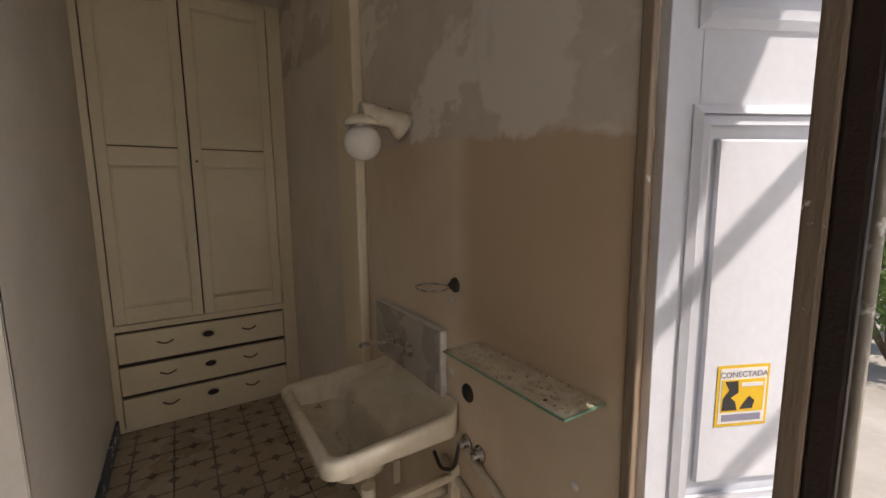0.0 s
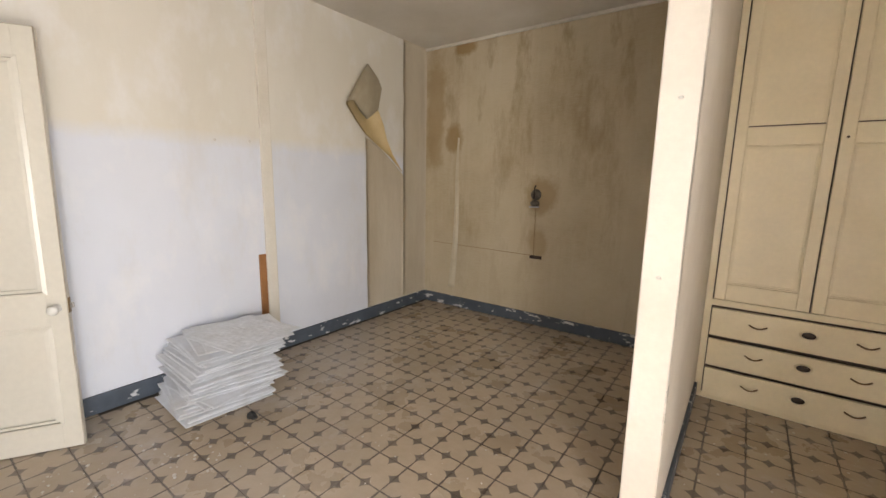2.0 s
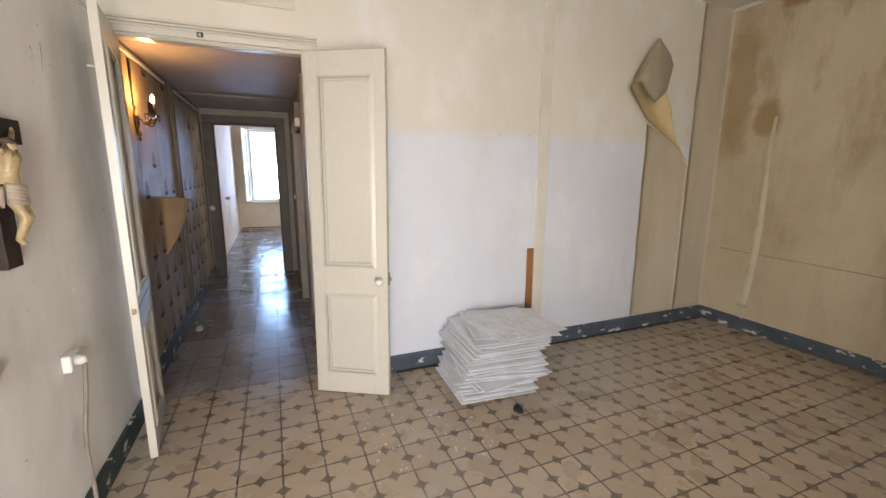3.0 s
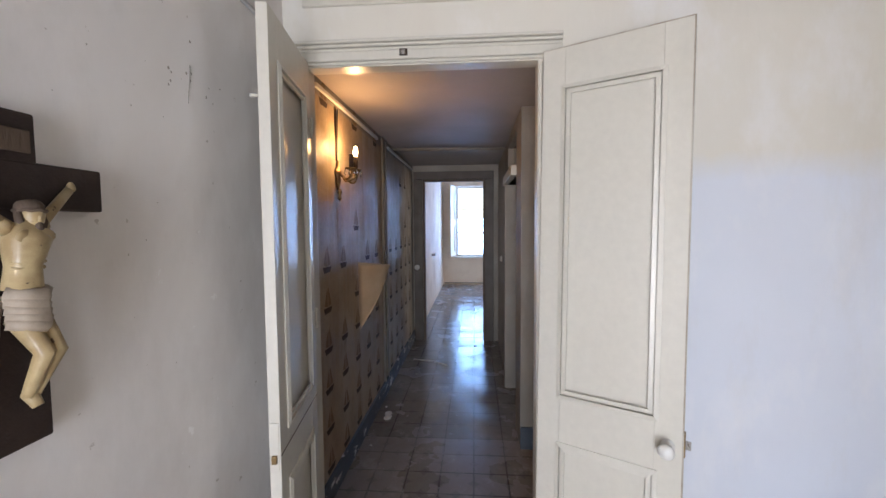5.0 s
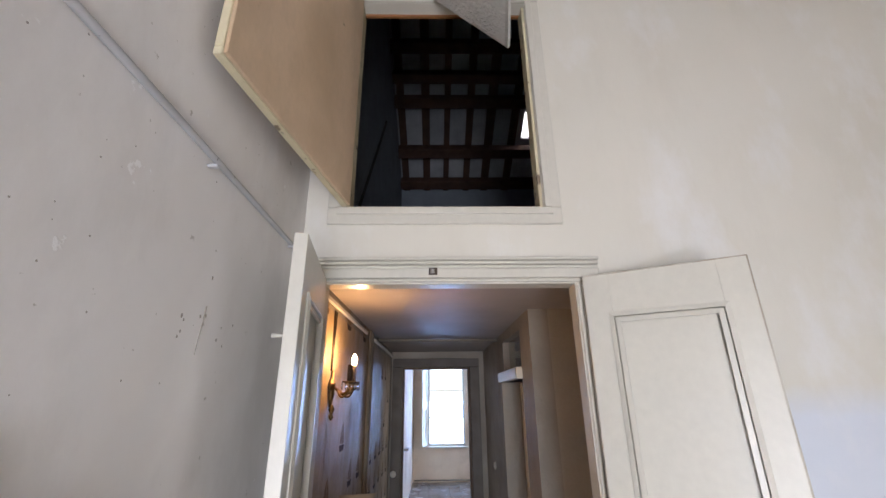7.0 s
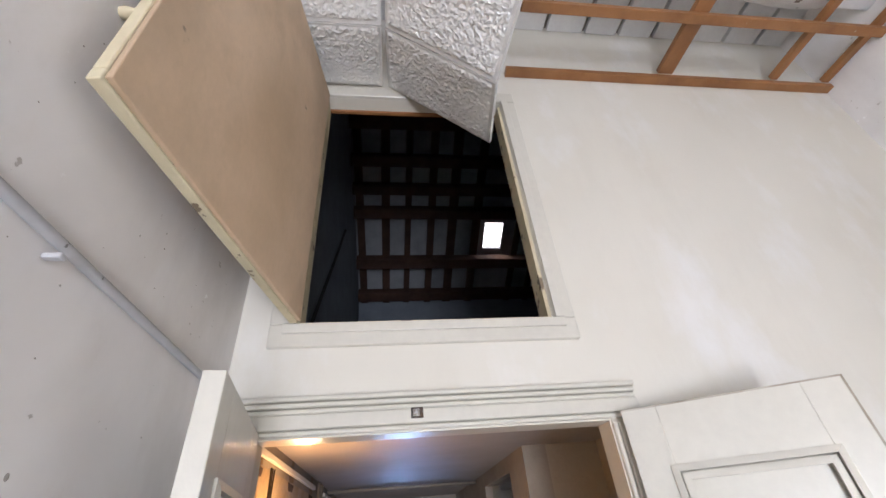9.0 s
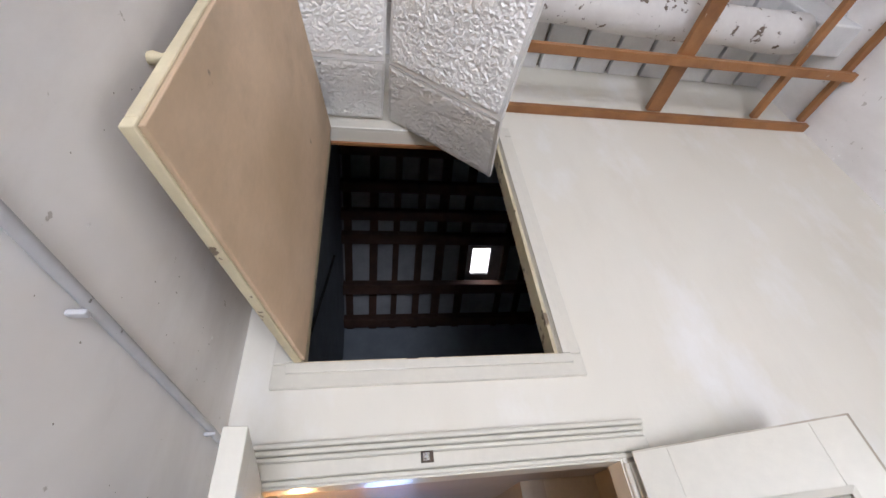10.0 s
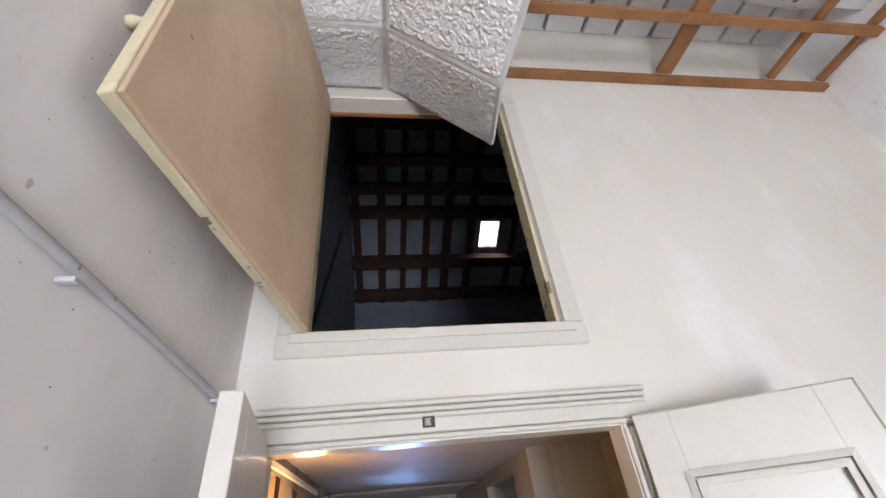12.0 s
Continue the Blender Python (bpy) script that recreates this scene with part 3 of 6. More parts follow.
skirting("baseboard_corridor", (COR_END, COR_S, 0.0), (W - WT, COR_S + 0.02, 0.13), BLUE_BASE, "blue-grey corridor baseboard")
skirting("baseboard_pier", (-4.44, COR_N, 0.0), (-4.422, 0.50, 0.15), BLUE_BASE, "dark blue-grey baseboard of the pier")

# attic over the corridor
AX0, AZ0, SLOPE = -7.82, 4.78, 0.45
HOLE = (0.79, 1.05, -7.02, -6.64)


def roof_z(x):
    return AZ0 + SLOPE * (x - AX0)


structure("wall_attic_south", slab("y", -1.13, -0.99, AX0 - 0.2, W - WT, COR_Z + 0.05, 7.0), ATTIC_WALL, "dim blue-grey attic wall", "wall")
structure("wall_attic_west", slab("x", AX0 - 0.2, AX0, -1.13, 4.2, 2.4, 5.0), ATTIC_WALL, "dim plastered low end wall of the attic", "wall")
structure("wall_attic_north", slab("y", 4.0, 4.2, AX0, W - WT, 2.4, 7.0), ATTIC_WALL, "dim attic wall", "wall")
structure("wall_attic_east", slab("x", W - WT, W - 0.02, -1.13, 4.2, VAULT_Z + 0.3, 7.0), ATTIC_WALL, "dim attic gable wall", "wall")
structure("floor_attic", plate(AX0, W - WT, 0.62, 4.0, 2.5, 2.6), ATTIC_WALL, "dusty attic floor", "floor")


def roof_board(x0, x1, y0, y1):
    bm = bmesh.new()
    vs = [bm.verts.new((x, y, roof_z(x) + 0.13 + dz)) for dz in (0.0, 0.03) for x, y in ((x0, y0), (x1, y0), (x1, y1), (x0, y1))]
    for f in ((0, 1, 2, 3), (7, 6, 5, 4), (0, 4, 5, 1), (1, 5, 6, 2), (2, 6, 7, 3), (3, 7, 4, 0)):
        bm.faces.new([vs[i] for i in f])
    part("roof_tile", bm, ROOF_TILE, attic_roof)


attic_roof = thing("roof_attic", (AX0, 0, AZ0), "grey underside of the tiled attic roof with one glass tile", "roof")
attic_roof["kind"] = "structure"
ay = -0.99
while ay < 4.0:
    ay1 = min(ay + 0.31, 4.0)
    for k in range(10):
        ax, ax1 = AX0 + 0.45 * k, AX0 + 0.45 * (k + 1)
        # cut the tiles back round the gap
        if ay < HOLE[1] and ay1 > HOLE[0] and ax < HOLE[3] and ax1 > HOLE[2]:
            if ax < HOLE[2]:
                roof_board(ax, HOLE[2], ay, ay1)
            if ax1 > HOLE[3]:
                roof_board(HOLE[3], ax1, ay, ay1)
            if ay < HOLE[0]:
                roof_board(max(ax, HOLE[2]), min(ax1, HOLE[3]), ay, HOLE[0])
            if ay1 > HOLE[1]:
                roof_board(max(ax, HOLE[2]), min(ax1, HOLE[3]), HOLE[1], ay1)
        else:
            roof_board(ax, ax1, ay, ay1)
    ay = ay1 if ay1 < 4.0 else 5.0
MILK = bpy.data.materials.new("milky_roof_glass")
MILK.use_nodes = True
MILK.node_tree.nodes.clear()
_mt = MILK.node_tree
_ms, _mc, _mo = _mt.nodes.new("ShaderNodeMixShader"), node(_mt, "ShaderNodeBsdfTranslucent", Color=(0.95, 0.90, 0.82, 1)), _mt.nodes.new("ShaderNodeOutputMaterial")
_ms.inputs[0].default_value = 0.45
_mt.links.new(_mc.outputs[0], _ms.inputs[1])
_mt.links.new(node(_mt, "ShaderNodeBsdfTransparent", Color=(1, 0.95, 0.88, 1)).outputs[0], _ms.inputs[2])
_mt.links.new(_ms.outputs[0], _mo.inputs[0])
bm = bmesh.new()
gv = [bm.verts.new((x, y, roof_z(x) + 0.165 + dz)) for dz in (0.0, 0.008) for x, y in ((HOLE[2] - 0.03, HOLE[0] - 0.03), (HOLE[3] + 0.03, HOLE[0] - 0.03), (HOLE[3] + 0.03, HOLE[1] + 0.03), (HOLE[2] - 0.03, HOLE[1] + 0.03))]
for f in ((0, 1, 2, 3), (7, 6, 5, 4), (0, 4, 5, 1), (1, 5, 6, 2), (2, 6, 7, 3), (3, 7, 4, 0)):
    bm.faces.new([gv[i] for i in f])
part("glass_tile", bm, MILK, attic_roof, "milky glass roof tile letting in daylight")
cable = bmesh.new()
tube(cable, [(-5.6, -0.975, 4.5), (-5.15, -0.97, 3.9), (-4.85, -0.97, 3.5), (-4.4, -0.97, 2.9), (-4.2, -0.97, 2.42)], 0.012, 8)
tagged(part("attic_cable", cable, BLACK), "black cable hanging down the attic wall", "cable")
TILT_ROOF = math.degrees(math.atan(SLOPE))
for bx, bw in ((-7.62, 0.15), (-7.10, 0.16), (-6.40, 0.14), (-6.10, 0.13), (-5.76, 0.14), (-5.34, 0.16), (-4.8, 0.16), (-4.2, 0.16)):
    bm = bbox((-bw / 2, -0.99, -0.07), (bw / 2, 4.0, 0.06), 0.012)
    for v in bm.verts:
        v.co.z += 0.012 * noise.noise(v.co * 3 + Vector((bx, 0, 0)))
    bm.transform(pose(bx, 0, roof_z(bx), 0, -TILT_ROOF, 0))
    tagged(part("roof_purlin", bm, BEAM_WOOD), "dark red-brown attic roof purlin", "beam", "attic purlins")
y = -0.99 + 0.02
while y < 3.9:
    if not HOLE[0] - 0.09 < y < HOLE[1]:
        bm = bbox((0, y + random.uniform(-0.02, 0.02), 0.062), (4.9, y + random.uniform(0.085, 0.125), 0.11), 0.006)
        bm.transform(pose(AX0, 0, AZ0, 0, -TILT_ROOF, 0) @ pose(0, 0, 0, 0, 0, random.uniform(-0.35, 0.35)))
        tagged(part("roof_batten", bm, BEAM_WOOD), "dark attic roof batten", "batten", "attic battens")
    y += 0.31


# ---- joinery ----
def bend(points, steps=5):
    """Round the corners of a line of points."""
    pts = [Vector(p) for p in points]
    out = [pts[0]]
    for a, b, c in zip(pts, pts[1:], pts[2:]):
        r = 0.42 * min((a - b).length, (c - b).length)
        p, q = b + (a - b).normalized() * r, b + (c - b).normalized() * r
        for k in range(steps + 1):
            t = k / steps
            out.append(p * (1 - t) ** 2 + b * 2 * t * (1 - t) + q * t * t)
    return out + [pts[-1]]


def ring_panel(bm, m, x0, x1, z0, z1, y, width, depth):
    """A raised moulding round a panel on a door's face: four mitred bars."""
    for k in (0, 1):
        w0 = width * k * 0.55
        d = depth * (1 - 0.5 * k)
        a0, a1, c0, c1 = x0 + w0, x1 - w0, z0 + w0, z1 - w0
        i = width * 0.45
        for p in (((a0, c0), (a1, c0), (a1 - i, c0 + i), (a0 + i, c0 + i)), ((a0, c1), (a1, c1), (a1 - i, c1 - i), (a0 + i, c1 - i)),
                  ((a0, c0), (a0, c1), (a0 + i, c1 - i), (a0 + i, c0 + i)), ((a1, c0), (a1, c1), (a1 - i, c1 - i), (a1 - i, c0 + i))):
            vs = [bm.verts.new(m @ Vector((x, y + d * s * e, z))) for s in (0, 1) for (x, z), e in zip(p, (0.45, 0.45, 1, 1))]
            vs2 = vs[:4]
            for v, (x, z) in zip(vs2, p):
                v.co = m @ Vector((x, y - 0.002 * (1 if depth > 0 else -1), z))
            for f in ((0, 1, 2, 3), (4, 5, 6, 7), (0, 1, 5, 4), (1, 2, 6, 5), (2, 3, 7, 6), (3, 0, 4, 7)):
                bm.faces.new([vs[j] for j in f])


WORN = surface("worn_paint_edge", ((0.30, 0.25, 0.18), (0.55, 0.51, 0.43)), 0.6, scale=9, grain=60)


def door_leaf(name, m, width, height, thick, panels, paint, label, knob=None, group="", stile=0.085, field=False, worn=False):
    """A panelled door leaf in its own frame: x from the hinge, y across, z up. panels: (z0, z1)."""
    leaf = thing(name, None, label, "door", group, m=m)
    bm = bmesh.new()
    zs = [0.006] + [z for p in panels for z in p] + [height]
    for a, c in ((0, stile), (width - stile, width)):
        box(bm, (a, -thick / 2, 0.006), (c, thick / 2, height), m)
    for a, c in zip(zs[::2], zs[1::2]):
        box(bm, (stile, -thick / 2, a), (width - stile, thick / 2, c), m)
    rounded(bm, 0.0012, 1)
    part("frame", bm, paint, leaf)
    for z0, z1 in panels:
        bm = bmesh.new()
        box(bm, (stile - 0.004, -thick / 2 + 0.012, z0 - 0.004), (width - stile + 0.004, thick / 2 - 0.012, z1 + 0.004), m)
        pan = part("panel", bm, paint, leaf)
        bm = bmesh.new()
        for side in (-1, 1):
            ring_panel(bm, m, stile - 0.012, width - stile + 0.012, z0 - 0.012, z1 + 0.012, side * thick / 2, 0.034, side * 0.010)
        part("moulding", bm, paint, pan)
        if not field:
            continue
        bm = bmesh.new()
        for side in (-1, 1):
            y0, y1 = sorted((side * (thick / 2 - 0.012), side * (thick / 2 - 0.002)))
            box(bm, (stile + 0.045, y0, z0 + 0.045), (width - stile - 0.045, y1, z1 - 0.045), m)
        rounded(bm, 0.006, 1)
        part("raised_field", bm, paint, pan)
    if knob:
        for side in (-1, 1):
            o = m @ Vector((knob[0], side * thick / 2, knob[1]))
            way = (m.to_3x3() @ Vector((0, side, 0)))
            part("knob", lathe([(0.022, 0), (0.022, 0.004), (0.008, 0.008), (0.008, 0.03), (0.022, 0.038), (0.026, 0.05), (0.02, 0.062), (0.004, 0.066)], way, o), knob[2], leaf,
                 "round door knob")
    if worn:
        for nm, lo, hi in (("worn_edge", (width - 0.004, 0.006), (width + 0.0006, height)), ("worn_edge", (0.0, height - 0.0035), (width - 0.0045, height + 0.0006))):
            part(nm, bbox((lo[0], -thick / 2 - 0.0008, lo[1]), (hi[0], -thick / 2 + 0.004, hi[1]), 0, m), WORN, leaf, "worn brown edge")
    for hz in (0.28, 0.52 * height, height - 0.25):
        bm = bmesh.new()
        tube(bm, [m @ Vector((-0.004, thick / 2 + 0.004, hz - 0.04)), m @ Vector((-0.004, thick / 2 + 0.004, hz + 0.04))], 0.006, 8)
        part("hinge", bm, paint, leaf)
    if knob:
        part("latch", bbox((width - 0.001, -0.012, knob[1] - 0.03), (width + 0.004, 0.012, knob[1] + 0.05), 0.001, m), BRASS, leaf, "worn metal latch plate")
        part("latch_bolt", bbox((width + 0.0045, -0.006, knob[1] - 0.005), (width + 0.02, 0.006, knob[1] + 0.022), 0.002, m), CHROME, leaf)
    return leaf


# corridor door: casing and two leaves
def casing():
    th = thing("door_casing", (W, 0.0, 0.0), "cream painted moulded door casing with a catch plate", "door frame")
    th["kind"] = "structure"
    steps = ((0.0, 0.014, 0.012), (0.014, 0.052, 0.016), (0.052, 0.066, 0.012), (0.066, 0.080, 0.020), (0.080, 0.094, 0.028))
    for nm, build in (("head", "h"), ("jamb", "n")):
        bm = bmesh.new()
        for a, c, d in steps:
            if build == "h":
                box(bm, (W - 0.004, DOOR[0] - 0.05, DOOR[3] - 0.002 + a), (W + d, DOOR[1] + 0.084, DOOR[3] - 0.002 + c - 0.0015))
            else:
                box(bm, (W - 0.004, DOOR[1] - 0.004 + a, 0.0), (W + d, DOOR[1] - 0.004 + c - 0.0015, DOOR[3] - 0.014))
        rounded(bm, 0.003, 1)
        part(nm, bm, DOOR_PAINT, th)
    bm = bmesh.new()
    box(bm, (W - WT + 0.001, DOOR[0], 0.0), (W - 0.001, DOOR[0] + 0.006, DOOR[3] - 0.007))
    box(bm, (W - WT + 0.001, DOOR[1] - 0.007, 0.0), (W - 0.001, DOOR[1] - 0.001, DOOR[3] - 0.007))
    box(bm, (W - WT + 0.001, DOOR[0], DOOR[3] - 0.0065), (W - 0.001, DOOR[1] - 0.001, DOOR[3] - 0.001))
    part("lining", bm, DOOR_PAINT, th)
    cp = part("catch_plate", bbox((W + 0.016, -0.484, 2.163), (W + 0.019, -0.452, 2.190), 0.001), IRON, th, "small metal catch plate")
    part("slot", bbox((W + 0.0191, -0.479, 2.168), (W + 0.0202, -0.462, 2.186), 0), CHROME, cp)
    return th


casing()
door_leaf("door_leaf", pose(W + 0.083, 0.047, 0.0, 0, 0, 60.2) @ pose(0, 0, 0, -1.55), 0.49, 2.145, 0.034, ((0.15, 0.67), (0.86, 1.995)), DOOR_PAINT,
          "cream panelled door leaf with knob, standing open", (0.445, 0.775, PLASTIC), "corridor door leaves", worn=True)
door_leaf("door_leaf", pose(W + 0.01, -0.872, 0.0, 0, 0, 8.4), 0.472, 2.145, 0.034, ((0.15, 0.67), (0.86, 1.995)), DOOR_PAINT,
          "cream panelled door leaf folded open along the wall", None, "corridor door leaves")
fold_m = pose(W + 0.01, -0.872, 0.0, 0, 0, 8.4)
folded = [ob for ob in bpy.data.objects if ob.name.startswith("door_leaf") and ob.parent is None][-1]
part("lock_plate", bbox((0.472, -0.013, 0.74), (0.475, 0.013, 0.90), 0.001, fold_m), DOOR_PAINT, folded, "painted lock plate")
part("latch_bolt", bbox((0.475, -0.008, 0.775), (0.486, 0.008, 0.80), 0.002, fold_m), BRASS, folded, "worn metal bolt")
bolt = bmesh.new()
tube(bolt, [fold_m @ Vector((0.455, -0.017, 1.885)), fold_m @ Vector((0.455, -0.045, 1.885))], [0.004, 0.006], 8)
part("bolt", bolt, DOOR_PAINT, folded, "short protruding bolt")
part("crack", bbox((0.002, 0.0165, 0.792), (0.47, 0.0177, 0.797), 0, fold_m), GROOVE, folded, "dark crack across the rail")


DIRTY_CREAM = surface("dirty_cream_paint", ((0.72, 0.635, 0.43), (0.60, 0.52, 0.34)), 0.55, scale=5, grain=40, bump=0.2, dirt=((0.34, 0.27, 0.17), 0.5), spots=((0.20, 0.15, 0.10), 15.0, 0.615))


def hatch():
    """The hatch's frame, and its plywood leaf open against the wall."""
    y0, y1, z0, z1 = HATCH
    th = thing("hatch_frame", (W, y0, z0), "cream painted wooden frame of the attic hatch", "hatch frame")
    w = 0.068
    for nm, lo, hi in (("sill", (y0 - w, z0 - w), (y1 + w, z0 - 0.001)), ("head", (y0 - w, z1 + 0.001), (y1 + w, z1 + w)),
                       ("stile", (y0 - w, z0), (y0 - 0.001, z1)), ("stile", (y1 + 0.001, z0), (y1 + w, z1))):
        bm = bmesh.new()
        box(bm, (W - 0.004, lo[0], lo[1]), (W + 0.014, hi[0], hi[1]))
        rounded(bm, 0.003, 1)
        part(nm, bm, DOOR_PAINT, th)
    for a, c in (((y0 - 0.03, z0 - 0.03), (y1 + 0.03, z0 - 0.002)), ((y0 - 0.03, z0), (y0 - 0.002, z1)), ((y1 + 0.002, z0), (y1 + 0.03, z1))):
        part("stop_bead", bbox((W + 0.0142, a[0], a[1]), (W + 0.024, c[0], c[1]), 0.002), DOOR_PAINT, th)
    bm = bmesh.new()
    box(bm, (W - WT + 0.001, y1 - 0.012, z0), (W - 0.004, y1 - 0.0005, z1 - 0.017))
    box(bm, (W - WT + 0.001, y0 + 0.0005, z0), (W - 0.004, y0 + 0.012, z1 - 0.017))
    box(bm, (W - WT + 0.001, y0 + 0.0125, z0 + 0.0005), (W - 0.004, y1 - 0.0125, z0 + 0.012))
    part("lining", bm, DIRTY_CREAM, th, "dirty cream lining")
    part("top_strip", bbox((W - WT + 0.001, y0, z1 - 0.014), (W - WT + 0.016, y1, z1 - 0.001), 0.002), PINE, th, "bare brown wood strip")
    m = pose(W + 0.03, y0 + 0.01, z0 - 0.004, 0, 0, -8.6)
    leaf = thing("hatch_door", None, "plywood hatch door with cream batten edges, swung open", "hatch door", m=m)
    wd, ht = 0.76, 1.06
    part("board", bbox((0.004, 0.002, 0.004), (wd - 0.004, 0.012, ht - 0.004), 0.002, m), PLY, leaf)
    for nm, lo, hi in (("bottom_batten", (0.0, 0.0), (wd, 0.022)), ("top_batten", (0.0, ht - 0.022), (wd, ht)), ("edge_batten", (wd - 0.022, 0.0225), (wd, ht - 0.0225)),
                       ("hinge_batten", (0.0, 0.0225), (0.022, ht - 0.0225))):
        part(nm, bbox((lo[0], -0.02, lo[1]), (hi[0], 0.0015, hi[1]), 0.003, m), DIRTY_CREAM, leaf)
    part("knob", lathe([(0.008, 0), (0.006, 0.010), (0.011, 0.022), (0.010, 0.032), (0.002, 0.035)], m.to_3x3() @ Vector((0, -1, 0)), m @ Vector((wd - 0.012, -0.02, 0.20))), DIRTY_CREAM, leaf, "small cream knob")


hatch()


# ---- the false ceiling ----
def strip(lo, hi):
    bm = bbox(lo, hi, 0.003)
    tagged(part("ceiling_strip", bm, PINE), "brown pine strip of the stripped ceiling grid", "batten", "ceiling grid strips")


for sx in (W + 0.001, -3.075, -2.475, -1.875, -1.275, -0.675, -0.075):
    strip((sx, 0.03 if sx < -2.4 else S, GRID_Z), (sx + 0.045, 1.858, GRID_Z + 0.03))
for sy, sw in ((0.835, 0.08), (1.485, 0.04), (1.80, 0.04)):
    strip((W + 0.046, sy, GRID_Z + 0.031), (E, sy + sw, GRID_Z + 0.061))


def ceiling_panel(name, corners, label):
    """An embossed tile between four corners, with a thick edge and a plain rim."""
    a, b, c, d = [Vector(p) for p in corners]
    n = (b - a).cross(d - a).normalized()
    if n.z < 0:
        n = -n
    th = thing(name, a, label, "ceiling tile", "loose ceiling tiles")
    bm = bmesh.new()
    q = 10
    lay = [[[bm.verts.new((a.lerp(b, i / q)).lerp(d.lerp(c, i / q), j / q) + n * up) for j in range(q + 1)] for i in range(q + 1)] for up in (0.0, 0.016)]
    for g in lay:
        for i in range(q):
            for j in range(q):
                bm.faces.new((g[i][j], g[i + 1][j], g[i + 1][j + 1], g[i][j + 1]))
    rim = [(i, 0) for i in range(q)] + [(q, j) for j in range(q)] + [(i, q) for i in range(q, 0, -1)] + [(0, j) for j in range(q, 0, -1)]
    for (i, j), (k, l) in zip(rim, rim[1:] + rim[:1]):
        bm.faces.new((lay[0][i][j], lay[0][k][l], lay[1][k][l], lay[1][i][j]))
    part("board", bm, TILE_EDGE, th)
    # crumpled relief on the underside, inside a plain rim
    bm = bmesh.new()
    k, kj = max(14, round((b - a).length / 0.0095)), max(14, round((d - a).length / 0.0095))
    grid = [[None] * (kj + 1) for _ in range(k + 1)]
    for i in range(k + 1):
        for j in range(kj + 1):
            u, v = 0.025 + 0.95 * i / k, 0.025 + 0.95 * j / kj
            p = (a * (1 - u) + b * u) * (1 - v) + (d * (1 - u) + c * u) * v
            edge = min(i, j, k - i, kj - j)
            h = 0.001 if edge == 0 else 0.002 + 0.0062 * random.random() ** 1.3
            jit = (b - a) * random.uniform(-0.006, 0.006) + (d - a) * random.uniform(-0.006, 0.006) if edge else Vector()
            grid[i][j] = bm.verts.new(p - n * h + jit)
    for i in range(k):
        for j in range(kj):
            q = (grid[i][j], grid[i + 1][j], grid[i + 1][j + 1], grid[i][j + 1])
            if random.random() < 0.5:
                bm.faces.new((q[0], q[1], q[2])), bm.faces.new((q[0], q[2], q[3]))
            else:
                bm.faces.new((q[0], q[1], q[3])), bm.faces.new((q[1], q[2], q[3]))
    part("embossed_face", bm, EMBOSSED, th)


ceiling_panel("ceiling_tile", ((-3.37, S + 0.01, 3.60), (-3.06, S + 0.01, 3.51), (-3.06, -0.565, 3.51), (-3.37, -0.565, 3.60)), "white embossed ceiling tile beside the hatch")
ceiling_panel("ceiling_tile", ((-3.055, S + 0.01, 3.51), (-2.46, S + 0.01, 3.52), (-2.46, -0.565, 3.52), (-3.055, -0.565, 3.51)), "white embossed ceiling tile, sagging a little")
ceiling_panel("ceiling_tile", ((-3.36, -0.54, 3.585), (-3.065, -0.55, 3.51), (-3.02, -0.19, 3.11), (-3.355, -0.13, 3.215)), "white embossed ceiling tile hanging down before the hatch")
ceiling_panel("ceiling_tile", ((-3.06, -0.55, 3.51), (-2.46, -0.55, 3.52), (-2.42, -0.16, 3.10), (-3.015, -0.19, 3.11)), "large white embossed ceiling tile hanging loose")


def round_beam():
    """A rough whitewashed log with flaking bark marks."""
    bm = bmesh.new()
    pts, rad = [], []
    for i in range(25):
        y = S + (1.60 - S) * i / 24
        pts.append((-2.97 + 0.012 * noise.noise((y * 2, 0, 0)), y, 3.995 + 0.045 * (1.6 - y) + 0.012 * noise.noise((0, y * 2, 3))))
        rad.append(0.097 + 0.012 * noise.noise((y * 3, 7, 0)))
    tube(bm, pts, rad, 18)
    for v in bm.verts:
        v.co += 0.006 * noise.noise_vector(v.co * 12)
    LOG = surface("flaking_whitewash", ((0.76, 0.74, 0.71), (0.66, 0.63, 0.60)), 0.8, scale=5, grain=30, bump=0.5, spots=((0.16, 0.12, 0.09), 15.0, 0.60))
    return tagged(part("ceiling_beam", bm, LOG), "whitewashed round ceiling beam with flaking paint", "beam")


round_beam()
part_end = bbox((-3.03, 1.60, 3.91), (-2.87, 1.859, VAULT_Z + 0.138), 0.01)
structure("trim_beam_seat", part_end, VAULT, "plastered seat where the beam enters the wall", "trim")


